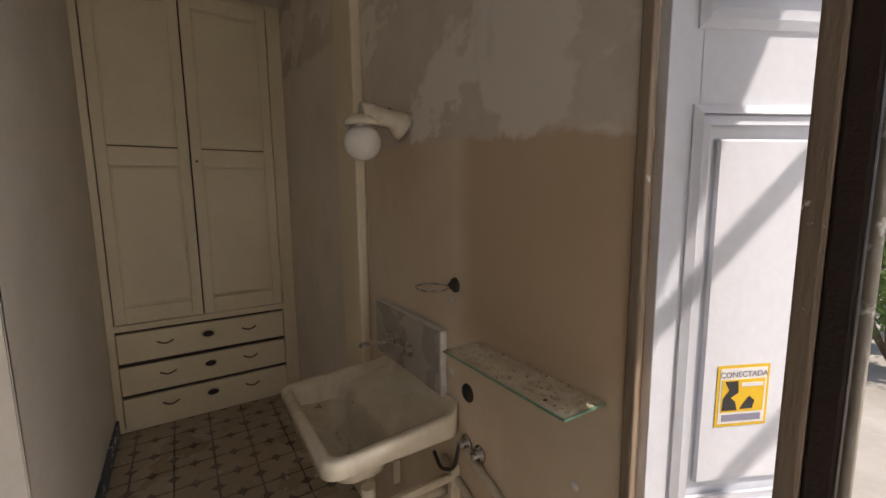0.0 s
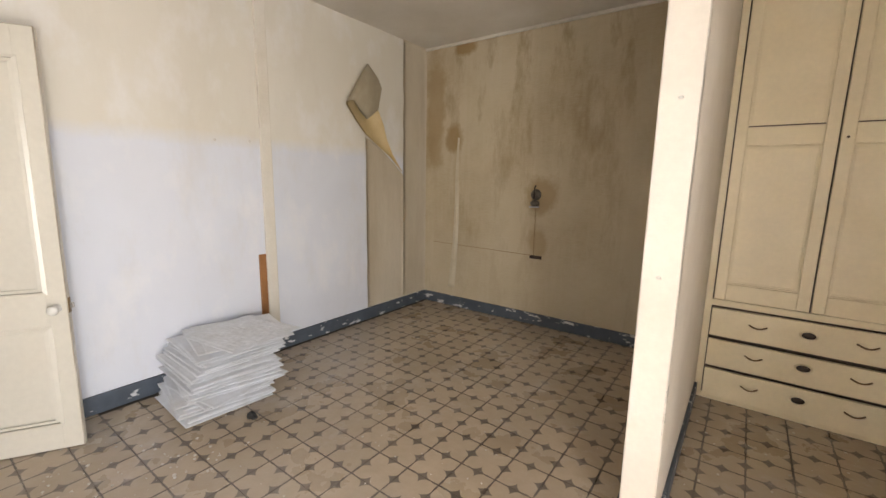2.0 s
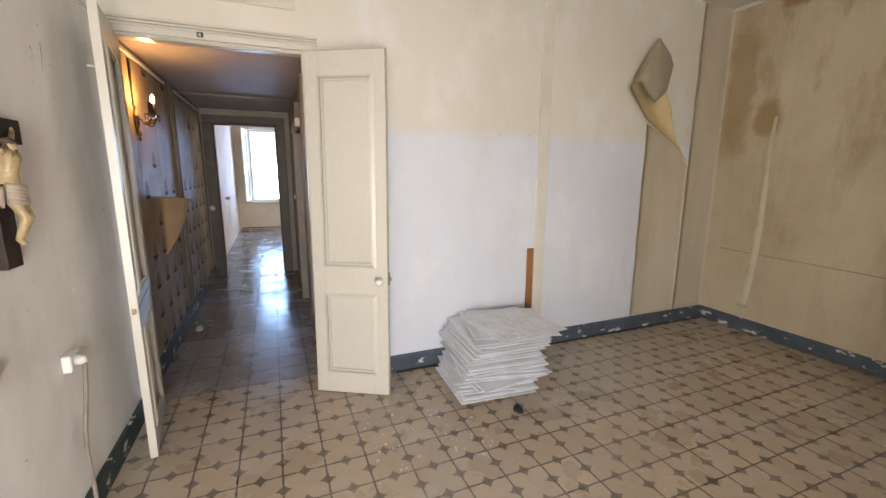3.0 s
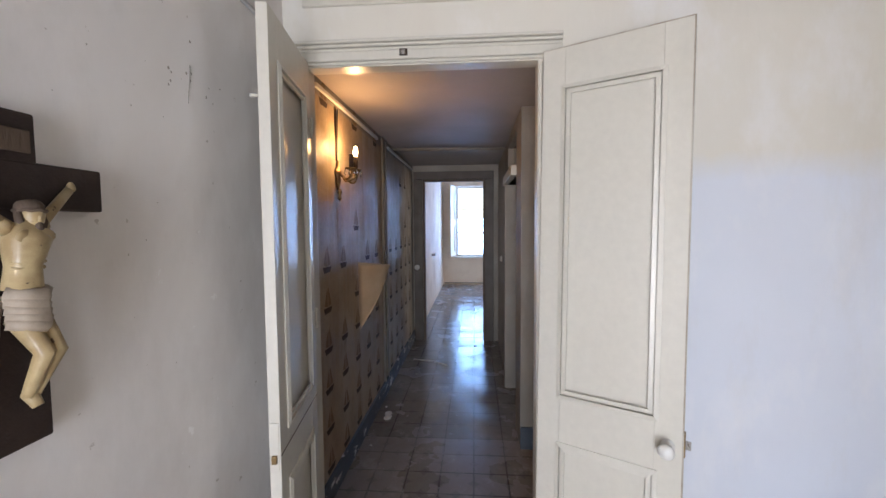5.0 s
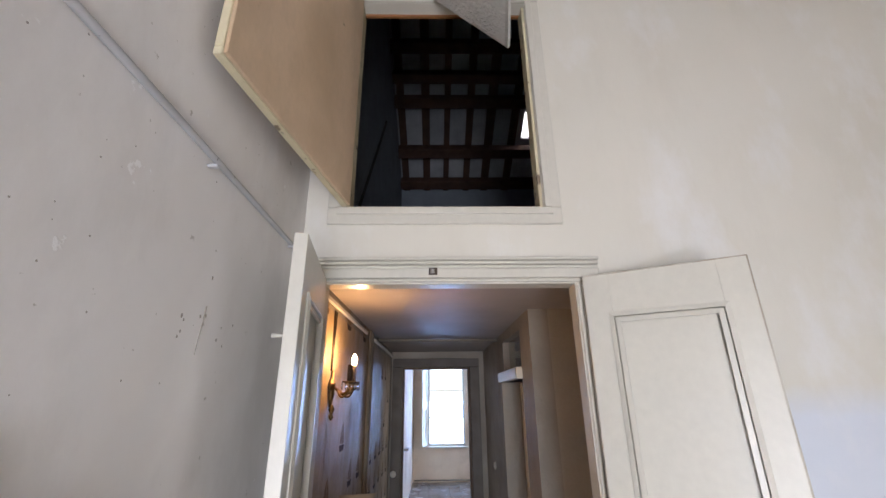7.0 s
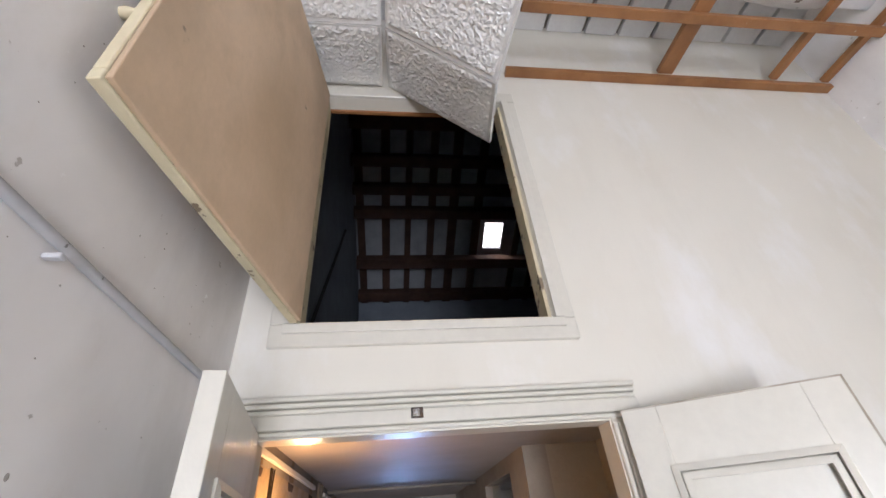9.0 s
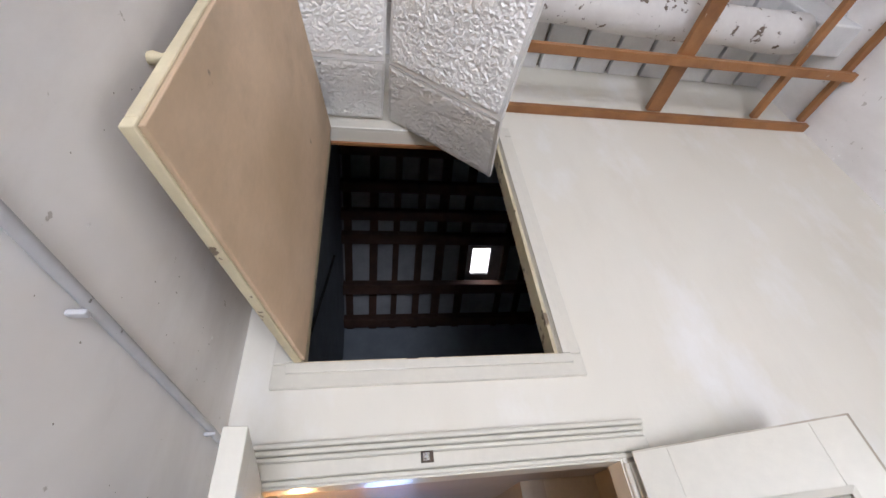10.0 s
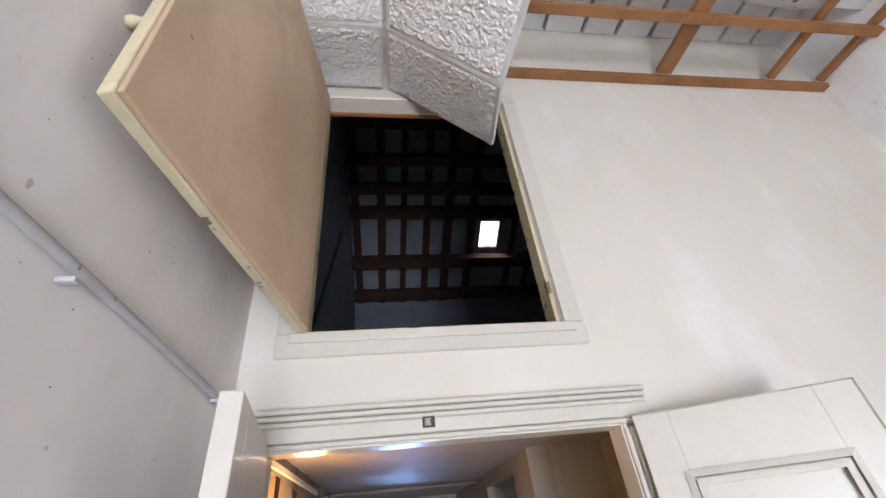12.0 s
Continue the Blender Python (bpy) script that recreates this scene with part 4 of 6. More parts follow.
# ---- cupboard at the end of the nook ----
def cupboard():
    F = 3.2
    th = thing("built_in_cupboard", (0.125, F, 0.0), "tall cream built-in cupboard with three drawers below", "cupboard")
    x0, x1 = PX1 + 0.003, E - 0.003
    bm = bmesh.new()
    for lo, hi in (((x0, F, 0.0), (-0.40, F + 0.03, NOOK_Z)), ((0.605, F, 0.0), (x1, F + 0.03, NOOK_Z)), ((-0.40, F, 2.775), (0.605, F + 0.03, NOOK_Z)),
                   ((-0.40, F, 0.665), (0.605, F + 0.03, 0.705)), ((-0.40, F, 0.0), (0.605, F + 0.03, 0.03))):
        box(bm, lo, hi)
    part("carcass_frame", bm, CREAM_PAINT, th)
    part("inside", bbox((x0, F + 0.06, 0.0), (x1, F + 0.1, NOOK_Z), 0), GROOVE, th)
    for a, c, edge in ((-0.392, 0.088, 1), (0.096, 0.598, 0)):
        d = part("door", bbox((a + 0.03, F + 0.013, 0.75), (c - 0.03, F + 0.02, 2.74), 0), CREAM_PAINT, th)
        s = 0.06
        Y0, Y1 = F - 0.014, F + 0.012
        for nm, lo, hi in (("stile", (a, Y0, 0.712), (a + s, Y1, 2.77)), ("stile", (c - s, Y0, 0.712), (c, Y1, 2.77)), ("rail", (a + s, Y0, 0.712), (c - s, Y1, 0.82)),
                           ("rail", (a + s, Y0, 1.70), (c - s, Y1, 1.812)), ("rail", (a + s, Y0, 2.68), (c - s, Y1, 2.77))):
            part(nm, bbox(lo, hi, 0.003, segments=1), CREAM_PAINT, d)
        for z0, z1 in ((0.822, 1.698), (1.822, 2.678)):
            part("panel", bbox((a + s, F - 0.002, z0), (c - s, F + 0.008, z1), 0.002), CREAM_PAINT, d)
            bm = bmesh.new()
            ring_panel(bm, Matrix(), a + s - 0.002, c - s + 0.002, z0 - 0.002, z1 + 0.002, F - 0.004, 0.02, -0.006)
            part("bead", bm, CREAM_PAINT, d)
        part("panel_gap", bbox((a + s + 0.002, F - 0.0035, 1.812), (c - s - 0.002, F + 0.004, 1.8215), 0), GROOVE, d, "dark shrinkage gap")
        if edge == 0:
            part("keyhole", lathe([(0.007, 0), (0.007, 0.003), (0.003, 0.0035)], (0, -1, 0), (a + 0.03, F - 0.0145, 1.735), 12), GROOVE, d, "dark keyhole")
            part("hinge", bbox((c - 0.008, F - 0.022, 0.80), (c + 0.008, F - 0.013, 0.92), 0.003), CREAM_PAINT, d)
    for z0, z1 in ((0.035, 0.228), (0.250, 0.435), (0.457, 0.648)):
        tilt = random.uniform(-0.004, 0.004)
        dr = part("drawer", bbox((-0.394, F - 0.016, z0), (0.598, F + 0.012, z1), 0.004, Matrix.Translation((0, 0, tilt))), CREAM_PAINT, th)
        zc = (z0 + z1) / 2 + 0.02
        for hx in (-0.14, 0.36):
            bm = bmesh.new()
            arc = [(hx - 0.045 + 0.09 * i / 8, F - 0.017 - 0.02 * math.sin(math.pi * i / 8), zc - 0.012 * math.sin(math.pi * i / 8)) for i in range(9)]
            tube(bm, arc, 0.005, 8)
            part("pull", bm, BRASS, dr, "small brass cup pull")
        squash = Matrix.Translation((0, 0, zc)) @ Matrix.Diagonal((1, 1, 0.6, 1)) @ Matrix.Translation((0, 0, -zc))
        for nm, mat, prof, y in (("escutcheon", CREAM_PAINT, [(0.044, 0), (0.044, 0.004), (0.036, 0.008), (0.004, 0.0085)], F - 0.016),
                                 ("ring_pull", IRON, [(0.034, 0), (0.032, 0.003), (0.004, 0.0045)], F - 0.0245)):
            bm = lathe(prof, (0, -1, 0), (0.105, y, zc), 20)
            bm.transform(squash)
            part(nm, bm, mat, dr)
    return th


cupboard()


# ---- the wash nook ----
def chase():
    bm = bbox((E - 0.045, 1.72, 0.0), (E - 0.0005, 1.95, NOOK_Z), 0.008)
    structure("trim_pipe_chase", bm, CREAM_PAINT, "boxed cream pipe chase on the nook wall", "trim")
    cord = bmesh.new()
    tube(cord, [(E - 0.006, 1.70, 2.79), (E - 0.006, 1.705, 2.2), (E - 0.006, 1.70, 1.86)], 0.0022, 6)
    tube(cord, [(E - 0.006, 1.705, 1.50), (E - 0.006, 1.70, 1.1), (E - 0.006, 1.70, 0.86)], 0.0022, 6)
    tagged(part("lamp_cord", cord, CREAM_WALL), "thin old lamp cord along the pipe chase", "cord")


chase()


def basin():
    """A deep rectangular ceramic basin with a rounded rim, a slanted back ledge and its traps."""
    x0, x1, y0, y1, zt, zb = 0.258, E - 0.003, 0.985, 1.545, 0.812, 0.635
    th = thing("wash_basin", (0.47, 1.25, 0.56), "old cream ceramic basin with grime inside, on the wall", "sink")

    def loop(bm, a, c, e, f, z, r, zx=0.0, n=6):
        """A rounded rectangle of points; zx tilts it along x."""
        out = []
        for cx, cy, t0 in ((c - r, f - r, 0), (a + r, f - r, 90), (a + r, e + r, 180), (c - r, e + r, 270)):
            for k in range(n + 1):
                t = radians(t0 + 90 * k / n)
                x, y = cx + r * math.cos(t), cy + r * math.sin(t)
                out.append(bm.verts.new((x, y, z + zx * (x - a))))
        return out
    bm = bmesh.new()
    rings = [loop(bm, x0 + 0.17, x1, y0 + 0.16, y1 - 0.16, zb, 0.05),
             loop(bm, x0 + 0.05, x1, y0 + 0.05, y1 - 0.05, zt - 0.070, 0.05),
             loop(bm, x0 + 0.012, x1, y0 + 0.012, y1 - 0.012, zt - 0.062, 0.05),
             loop(bm, x0 + 0.002, x1, y0 + 0.002, y1 - 0.002, zt - 0.054, 0.05),
             loop(bm, x0, x1, y0, y1, zt - 0.014, 0.05),
             loop(bm, x0 + 0.005, x1, y0 + 0.005, y1 - 0.005, zt - 0.003, 0.046),
             loop(bm, x0 + 0.012, x1 - 0.008, y0 + 0.012, y1 - 0.012, zt, 0.042),
             loop(bm, x0 + 0.030, x1 - 0.018, y0 + 0.030, y1 - 0.030, zt - 0.003, 0.034),
             loop(bm, x0 + 0.038, x1 - 0.040, y0 + 0.040, y1 - 0.040, zt - 0.016, 0.030),
             loop(bm, x0 + 0.042, x1 - 0.190, y0 + 0.046, y1 - 0.046, zt - 0.040, 0.030),
             loop(bm, x0 + 0.048, x1 - 0.205, y0 + 0.052, y1 - 0.052, zt - 0.056, 0.034),
             loop(bm, x0 + 0.066, x1 - 0.222, y0 + 0.075, y1 - 0.075, zb + 0.045, 0.045),
             loop(bm, x0 + 0.095, x1 - 0.245, y0 + 0.105, y1 - 0.105, zb + 0.020, 0.035)]
    # the rim climbs towards the wall
    for ring in rings[4:9]:
        for v in ring:
            k = max(0.0, (v.co.x - (x1 - 0.13)) / 0.13)
            v.co.z += 0.045 * k * k
    for a, c in zip(rings, rings[1:]):
        for k in range(len(a)):
            f = bm.faces.new((a[k], a[(k + 1) % len(a)], c[(k + 1) % len(a)], c[k]))
            f.smooth = True
    bm.faces.new(rings[0])
    bm.faces.new(rings[-1])
    bowl = part("bowl", bm, CERAMIC, th)
    part("drain", lathe([(0.014, 0), (0.014, 0.002), (0.010, 0.003), (0.004, 0.001)], (0, 0, 1), (0.44, 1.20, zb + 0.023)), CHROME, bowl, "dull metal drain")
    grime = bmesh.new()
    for _ in range(34):
        x, y = random.uniform(0.41, 0.47), random.uniform(1.11, 1.39)
        grit(grime, (x, y, zb + 0.0225), random.uniform(0.002, 0.006))
    for _ in range(22):
        grit(grime, (random.uniform(0.57, 0.60), random.uniform(1.05, 1.45), zt - 0.034), random.uniform(0.002, 0.006))
    g = part("grime", grime, PLASTER_CHIP, bowl, "fallen plaster crumbs")
    g["kind"] = "stuff"
    trap = bmesh.new()
    tube(trap, bend([(0.42, 1.10, 0.62), (0.42, 1.10, 0.42), (0.50, 1.10, 0.40), (0.50, 1.10, 0.52), (0.60, 1.08, 0.52), (0.698, 1.08, 0.52)]), 0.021, 12)
    part("trap", trap, CERAMIC, th, "cream painted bent waste pipe")
    trap = bmesh.new()
    tube(trap, bend([(0.33, 1.06, 0.62), (0.33, 1.06, 0.40), (0.42, 1.04, 0.36), (0.60, 1.02, 0.38), (0.698, 1.01, 0.38)]), 0.017, 12)
    part("waste_pipe", trap, CERAMIC, th, "cream painted waste pipe")
    for y in (1.02, 1.46):
        bm = bmesh.new()
        box(bm, (0.665, y - 0.014, 0.30), (0.699, y + 0.014, 0.64))
        box(bm, (0.45, y - 0.012, 0.59), (0.699, y + 0.012, 0.615))
        rounded(bm, 0.004, 1)
        part("bracket", bm, CERAMIC, th, "painted iron bracket")
    bm = bbox((E - 0.024, 1.09, 0.845), (E - 0.0005, 1.60, 1.06), 0.004)
    sp = thing("splashback", (E - 0.012, 1.33, 0.845), "grey marble splashback behind the basin", "splashback")
    part("slab", bm, MARBLE, sp)
    part("mortar_edge", bbox((E - 0.022, 1.09, 1.0605), (E - 0.0005, 1.60, 1.068), 0.003), PLASTER_CHIP, sp, "pale mortar edge")
    part("mortar_edge", bbox((E - 0.026, 1.079, 0.845), (E - 0.0005, 1.0895, 1.068), 0.003), PLASTER_CHIP, sp, "pale mortar edge")
    tap = thing("wall_tap", (E - 0.024, 1.40, 0.93), "dull chrome wall tap with a long spout", "tap")
    bm = bmesh.new()
    tube(bm, [(E - 0.052, 1.285, 0.935), (E - 0.052, 1.30, 0.936), (E - 0.054, 1.40, 0.938), (E - 0.056, 1.415, 0.938)], [0.010, 0.014, 0.013, 0.010], 12)
    part("body", bm, CHROME, tap)
    bm = bmesh.new()
    tube(bm, bend([(E - 0.056, 1.405, 0.937), (E - 0.085, 1.46, 0.922), (E - 0.120, 1.535, 0.905), (E - 0.122, 1.54, 0.89)]), 0.0075, 10)
    part("spout", bm, CHROME, tap)
    part("flange", lathe([(0.027, 0), (0.025, 0.006), (0.012, 0.012), (0.012, 0.036)], (-1, 0, 0), (E - 0.0245, 1.30, 0.935), 16), CHROME, tap)
    bm = bmesh.new()
    tube(bm, [(E - 0.054, 1.385, 0.945), (E - 0.054, 1.385, 0.965)], 0.008, 8)
    for k in range(4):
        t = k * math.pi / 2 + 0.4
        tube(bm, [(E - 0.054, 1.385, 0.968), (E - 0.054 + 0.022 * math.cos(t), 1.385 + 0.022 * math.sin(t), 0.970)], [0.007, 0.006], 8)
    ball(bm, (E - 0.054, 1.385, 0.974), 0.011, (1, 1, 0.6), seg=10)
    part("handle", bm, CHROME, tap, "chrome cross handle")
    return th


def grit(bm, at, r):
    """A flat angular crumb."""
    k = random.randint(4, 6)
    a0 = random.random() * 6
    top = [bm.verts.new((at[0] + r * random.uniform(0.6, 1.2) * math.cos(a0 + i * math.tau / k), at[1] + r * random.uniform(0.6, 1.2) * math.sin(a0 + i * math.tau / k), at[2] + r * random.uniform(0.25, 0.5))) for i in range(k)]
    low = [bm.verts.new((v.co.x * 1.0, v.co.y, at[2] - 0.0005)) for v in top]
    bm.faces.new(top)
    for i in range(k):
        bm.faces.new((low[i], low[(i + 1) % k], top[(i + 1) % k], top[i]))


basin()


def globe_lamp():
    at = Vector((E, 1.38, 1.745))
    th = thing("wall_lamp", at, "white ceramic wall lamp with an opal globe, unlit", "lamp")
    bm = bmesh.new()
    pts = [(E - 0.001, 1.34, 1.735), (E - 0.04, 1.345, 1.76), (E - 0.09, 1.36, 1.772), (E - 0.15, 1.37, 1.765)]
    tube(bm, bend(pts), [0.05, 0.047, 0.043, 0.04, 0.036, 0.034, 0.034, 0.034, 0.034, 0.036, 0.038, 0.042, 0.046, 0.05][:len(bend(pts))], 16)
    part("arm", bm, CERAMIC, th)
    part("shade_cap", lathe([(0.058, 0), (0.062, 0.012), (0.05, 0.03), (0.02, 0.04), (0.004, 0.042)], (0, 0, 1), (E - 0.15, 1.37, 1.735), 24), CERAMIC, th)
    part("ring", lathe([(0.052, 0.004), (0.052, 0.008), (0.045, 0.009)], (0, 0, 1), (E - 0.15, 1.37, 1.7265), 24), CHROME, th, "dull metal ring")
    OPAL = surface("opal_glass", ((0.86, 0.84, 0.78), (0.82, 0.79, 0.72)), 0.12, scale=4, bump=0, coat=0.5)
    bm = bmesh.new()
    ball(bm, (E - 0.15, 1.37, 1.680), 0.066, (1, 1, 0.92), seg=24)
    part("globe", bm, OPAL, th, "opal glass globe")
    for k in (-0.012, 0.012):
        part("screw", lathe([(0.005, 0), (0.005, 0.002), (0.001, 0.003)], (0, 0, 1), (E - 0.06, 1.35 + k, 1.797), 10), IRON, th)


globe_lamp()


def glass_shelf():
    th = thing("glass_shelf", (E, 0.7, 1.07), "green-edged glass shelf littered with plaster flakes", "shelf")
    z = 1.075
    bm = bbox((E - 0.125, 0.487, z), (E - 0.004, 0.91, z + 0.006), 0.0015)
    EDGE = glass_material()
    EDGE.name = "green_shelf_glass"
    for n in EDGE.node_tree.nodes:
        if n.type == "BSDF_PRINCIPLED":
            n.inputs["Base Color"].default_value = (0.30, 0.52, 0.36, 1)
            n.inputs["Roughness"].default_value = 0.45
            n.inputs["Transmission Weight"].default_value = 0.5
    part("pane", bm, EDGE, th)
    for y in (0.86, 0.56):
        bm = bmesh.new()
        tube(bm, [(E - 0.0005, y, z - 0.008), (E - 0.10, y, z - 0.008)], 0.005, 8)
        tube(bm, [(E - 0.10, y, z - 0.014), (E - 0.10, y, z + 0.008)], 0.005, 8)
        part("bracket", bm, IRON, th)
    DUST = surface("pale_dust", ((0.80, 0.74, 0.60), (0.62, 0.54, 0.40)), 0.95, scale=18, grain=90, bump=0.6)
    bm = bmesh.new()
    kx, ky = 8, 40
    g = [[bm.verts.new((E - 0.121 + 0.114 * i / kx, 0.491 + 0.415 * j / ky, z + (0.0061 if i in (0, kx) or j in (0, ky) else 0.0066 + 0.0016 * random.random()))) for j in range(ky + 1)] for i in range(kx + 1)]
    for i in range(kx):
        for j in range(ky):
            bm.faces.new((g[i][j], g[i + 1][j], g[i + 1][j + 1], g[i][j + 1]))
    tagged(part("dust_layer", bm, DUST), "layer of pale plaster dust on the glass shelf", "dust", kind="stuff")
    for nm, mat, count, r0, r1 in (("plaster_flakes", surface("tan_flakes", ((0.72, 0.62, 0.46), (0.60, 0.48, 0.32)), 0.9, scale=40), 170, 0.002, 0.008), ("dirt", PINE, 46, 0.0015, 0.0035)):
        bm = bmesh.new()
        for _ in range(count):
            grit(bm, (E - 0.008 - 0.11 * random.random() ** 1.9, random.uniform(0.497, 0.9), z + 0.0072), random.uniform(r0, r1))
        tagged(part(nm, bm, mat), "flakes of old plaster lying on the shelf", "debris", kind="stuff")


glass_shelf()


def towel_ring():
    th = thing("towel_ring", (E, 1.03, 1.225), "thin metal towel ring on a tarnished rosette", "towel ring")
    part("rosette", lathe([(0.024, 0), (0.022, 0.006), (0.012, 0.01), (0.008, 0.024)], (-1, 0, 0), (E - 0.0005, 1.03, 1.225), 20), IRON, th)
    bm = bmesh.new()
    tube(bm, [(E - 0.07 + 0.048 * math.cos(t), 1.055 + 0.055 * math.sin(t), 1.222) for t in [k * math.tau / 24 for k in range(25)]], 0.003, 6, cap=False)
    part("ring", bm, CHROME, th)


towel_ring()


def wall_fittings():
    """The old outlet holes, valve, hose and pipes under the shelf."""
    th = thing("pipe_hole", (E, 0.966, 0.90), "dark round pipe hole in the wall", "hole")
    part("rim", lathe([(0.029, 0), (0.028, 0.003), (0.024, 0.005), (0.022, 0.001)], (-1, 0, 0), (E - 0.0005, 0.966, 0.90), 20), IRON, th)
    part("mouth", lathe([(0.023, 0), (0.023, 0.0045), (0.001, 0.005)], (-1, 0, 0), (E - 0.001, 0.966, 0.90), 20), BLACK, th)
    th = thing("water_valve", (E, 0.96, 0.74), "tarnished valve with a short black hose", "valve")
    for y in (0.905, 0.972):
        part("rosette", lathe([(0.026, 0), (0.024, 0.006), (0.011, 0.012), (0.011, 0.03), (0.004, 0.032)], (-1, 0, 0), (E - 0.0005, y, 0.735), 16), CHROME, th)
    bm = bmesh.new()
    tube(bm, bend([(E - 0.03, 0.972, 0.735), (E - 0.05, 0.972, 0.66), (E - 0.05, 1.05, 0.62), (E - 0.05, 1.09, 0.66)]), 0.006, 8)
    part("hose", bm, BLACK, th, "black flexible hose")
    bm = bmesh.new()
    tube(bm, [(E - 0.014, 0.955, 0.725), (E - 0.014, 0.44, 0.52)], 0.012, 10)
    tube(bm, [(E - 0.014, 1.09, 0.63), (E - 0.014, 0.60, 0.42)], 0.012, 10)
    tagged(part("water_pipe", bm, CREAM_WALL), "thin painted water pipes along the wall", "pipe", kind="stuff")
    bm = bmesh.new()
    for y, z, r in ((1.06, 0.93, 0.014), (1.03, 0.85, 0.012), (0.56, 0.85, 0.012), (0.565, 0.80, 0.010), (0.93, 0.83, 0.008), (1.06, 1.17, 0.012), (0.78, 0.78, 0.006), (1.05, 0.78, 0.009), (1.09, 0.95, 0.012)):
        ball(bm, (E, y, z), r, (0.35, 1, 1), seg=8)
    tagged(part("plaster_plugs", bm, PLASTER_CHIP), "lumps of plaster in old screw holes", "plaster", kind="stuff")


wall_fittings()
bm = bmesh.new()
for x, z in ((-0.505, 1.755), (-0.515, 1.12)):
    ball(bm, (x, PY, z), 0.009, (1, 0.3, 0.7), seg=8)
tagged(part("nail_marks", bm, PLASTER_CHIP), "old filled nail holes in the partition edge", "plaster", kind="stuff")


# ---- the yard door ----
leaf_m = pose(0.738, 0.436, 0.02, 0, 0, -25.6)
yard_leaf = door_leaf("door_leaf", leaf_m, 0.455, 2.5, 0.045, ((0.16, 0.70), (0.855, 1.62), (1.77, 2.32)), WHITE_PAINT, "white painted outer door leaf with alarm sticker, ajar", stile=0.062, field=True)


def sticker():
    YELLOW = surface("yellow_print", ((0.80, 0.52, 0.02), (0.76, 0.48, 0.02)), 0.45, scale=20, bump=0)
    WHITE_P = surface("white_print", ((0.80, 0.80, 0.78), (0.76, 0.76, 0.74)), 0.45, scale=20, bump=0)
    GREY_P = surface("grey_print", ((0.28, 0.28, 0.36), (0.24, 0.24, 0.32)), 0.45, scale=20, bump=0)
    y = -0.0225 + 0.002 - 0.0008
    th = thing("alarm_sticker", None, "yellow and white alarm warning sticker on the door", "sticker", m=leaf_m @ Matrix.Translation((0.140, y, 1.020)))

    def flat(nm, x0, x1, z0, z1, k, mat, label=""):
        bm = bmesh.new()
        box(bm, (0.140 + x0, y - 0.0006 * (k + 1), 1.020 + z0), (0.140 + x1, y - 0.0006 * k, 1.020 + z1), leaf_m)
        part(nm, bm, mat, th, label)
    flat("border", 0, 0.112, 0, 0.126, 0, YELLOW)
    flat("white_field", 0.006, 0.106, 0.006, 0.120, 1, WHITE_P)
    flat("picture", 0.010, 0.102, 0.030, 0.097, 2, YELLOW, "yellow printed picture")
    flat("word_bar", 0.014, 0.098, 0.011, 0.025, 2, GREY_P, "grey bar of lettering")
    flat("small_print", 0.052, 0.098, 0.082, 0.090, 3, WHITE_P)
    for pts in (((0.012, 0.034), (0.045, 0.034), (0.040, 0.052), (0.030, 0.060), (0.046, 0.070), (0.044, 0.094), (0.016, 0.094), (0.026, 0.076), (0.014, 0.060)),
                ((0.050, 0.036), (0.078, 0.036), (0.082, 0.052), (0.070, 0.062), (0.060, 0.050)),):
        bm = bmesh.new()
        f = [bm.verts.new(leaf_m @ Vector((0.140 + a, y - 0.0024, 1.020 + c))) for a, c in pts]
        b = [bm.verts.new(leaf_m @ Vector((0.140 + a, y - 0.0018, 1.020 + c))) for a, c in pts]
        bm.faces.new(f)
        for i in range(len(f)):
            bm.faces.new((f[i], f[(i + 1) % len(f)], b[(i + 1) % len(f)], b[i]))
        part("dark_shape", bm, BLACK, th, "plain dark printed shape")
    cu = bpy.data.curves.new("lettering", "FONT")
    cu.body, cu.size, cu.extrude, cu.align_x = "CONECTADA", 0.0165, 0.0003, "CENTER"
    ob = new("lettering", cu)
    dep = bpy.context.evaluated_depsgraph_get()
    me = bpy.data.meshes.new_from_object(ob.evaluated_get(dep))
    bpy.data.objects.remove(ob)
    me.materials.clear()
    me.materials.append(GREY_P)
    tx = new("lettering", me)
    tx.parent = th
    tx.matrix_basis = pose(0.056, -0.0018, 0.102, 90, 0, 0)


sticker()


GREY_WOOD = surface("bleached_grey_wood", ((0.31, 0.235, 0.165), (0.20, 0.145, 0.10)), 0.75, scale=6, grain=80, stretch=(1, 1, 0.2), bump=0.4, spots=((0.62, 0.58, 0.52), 14.0, 0.66))


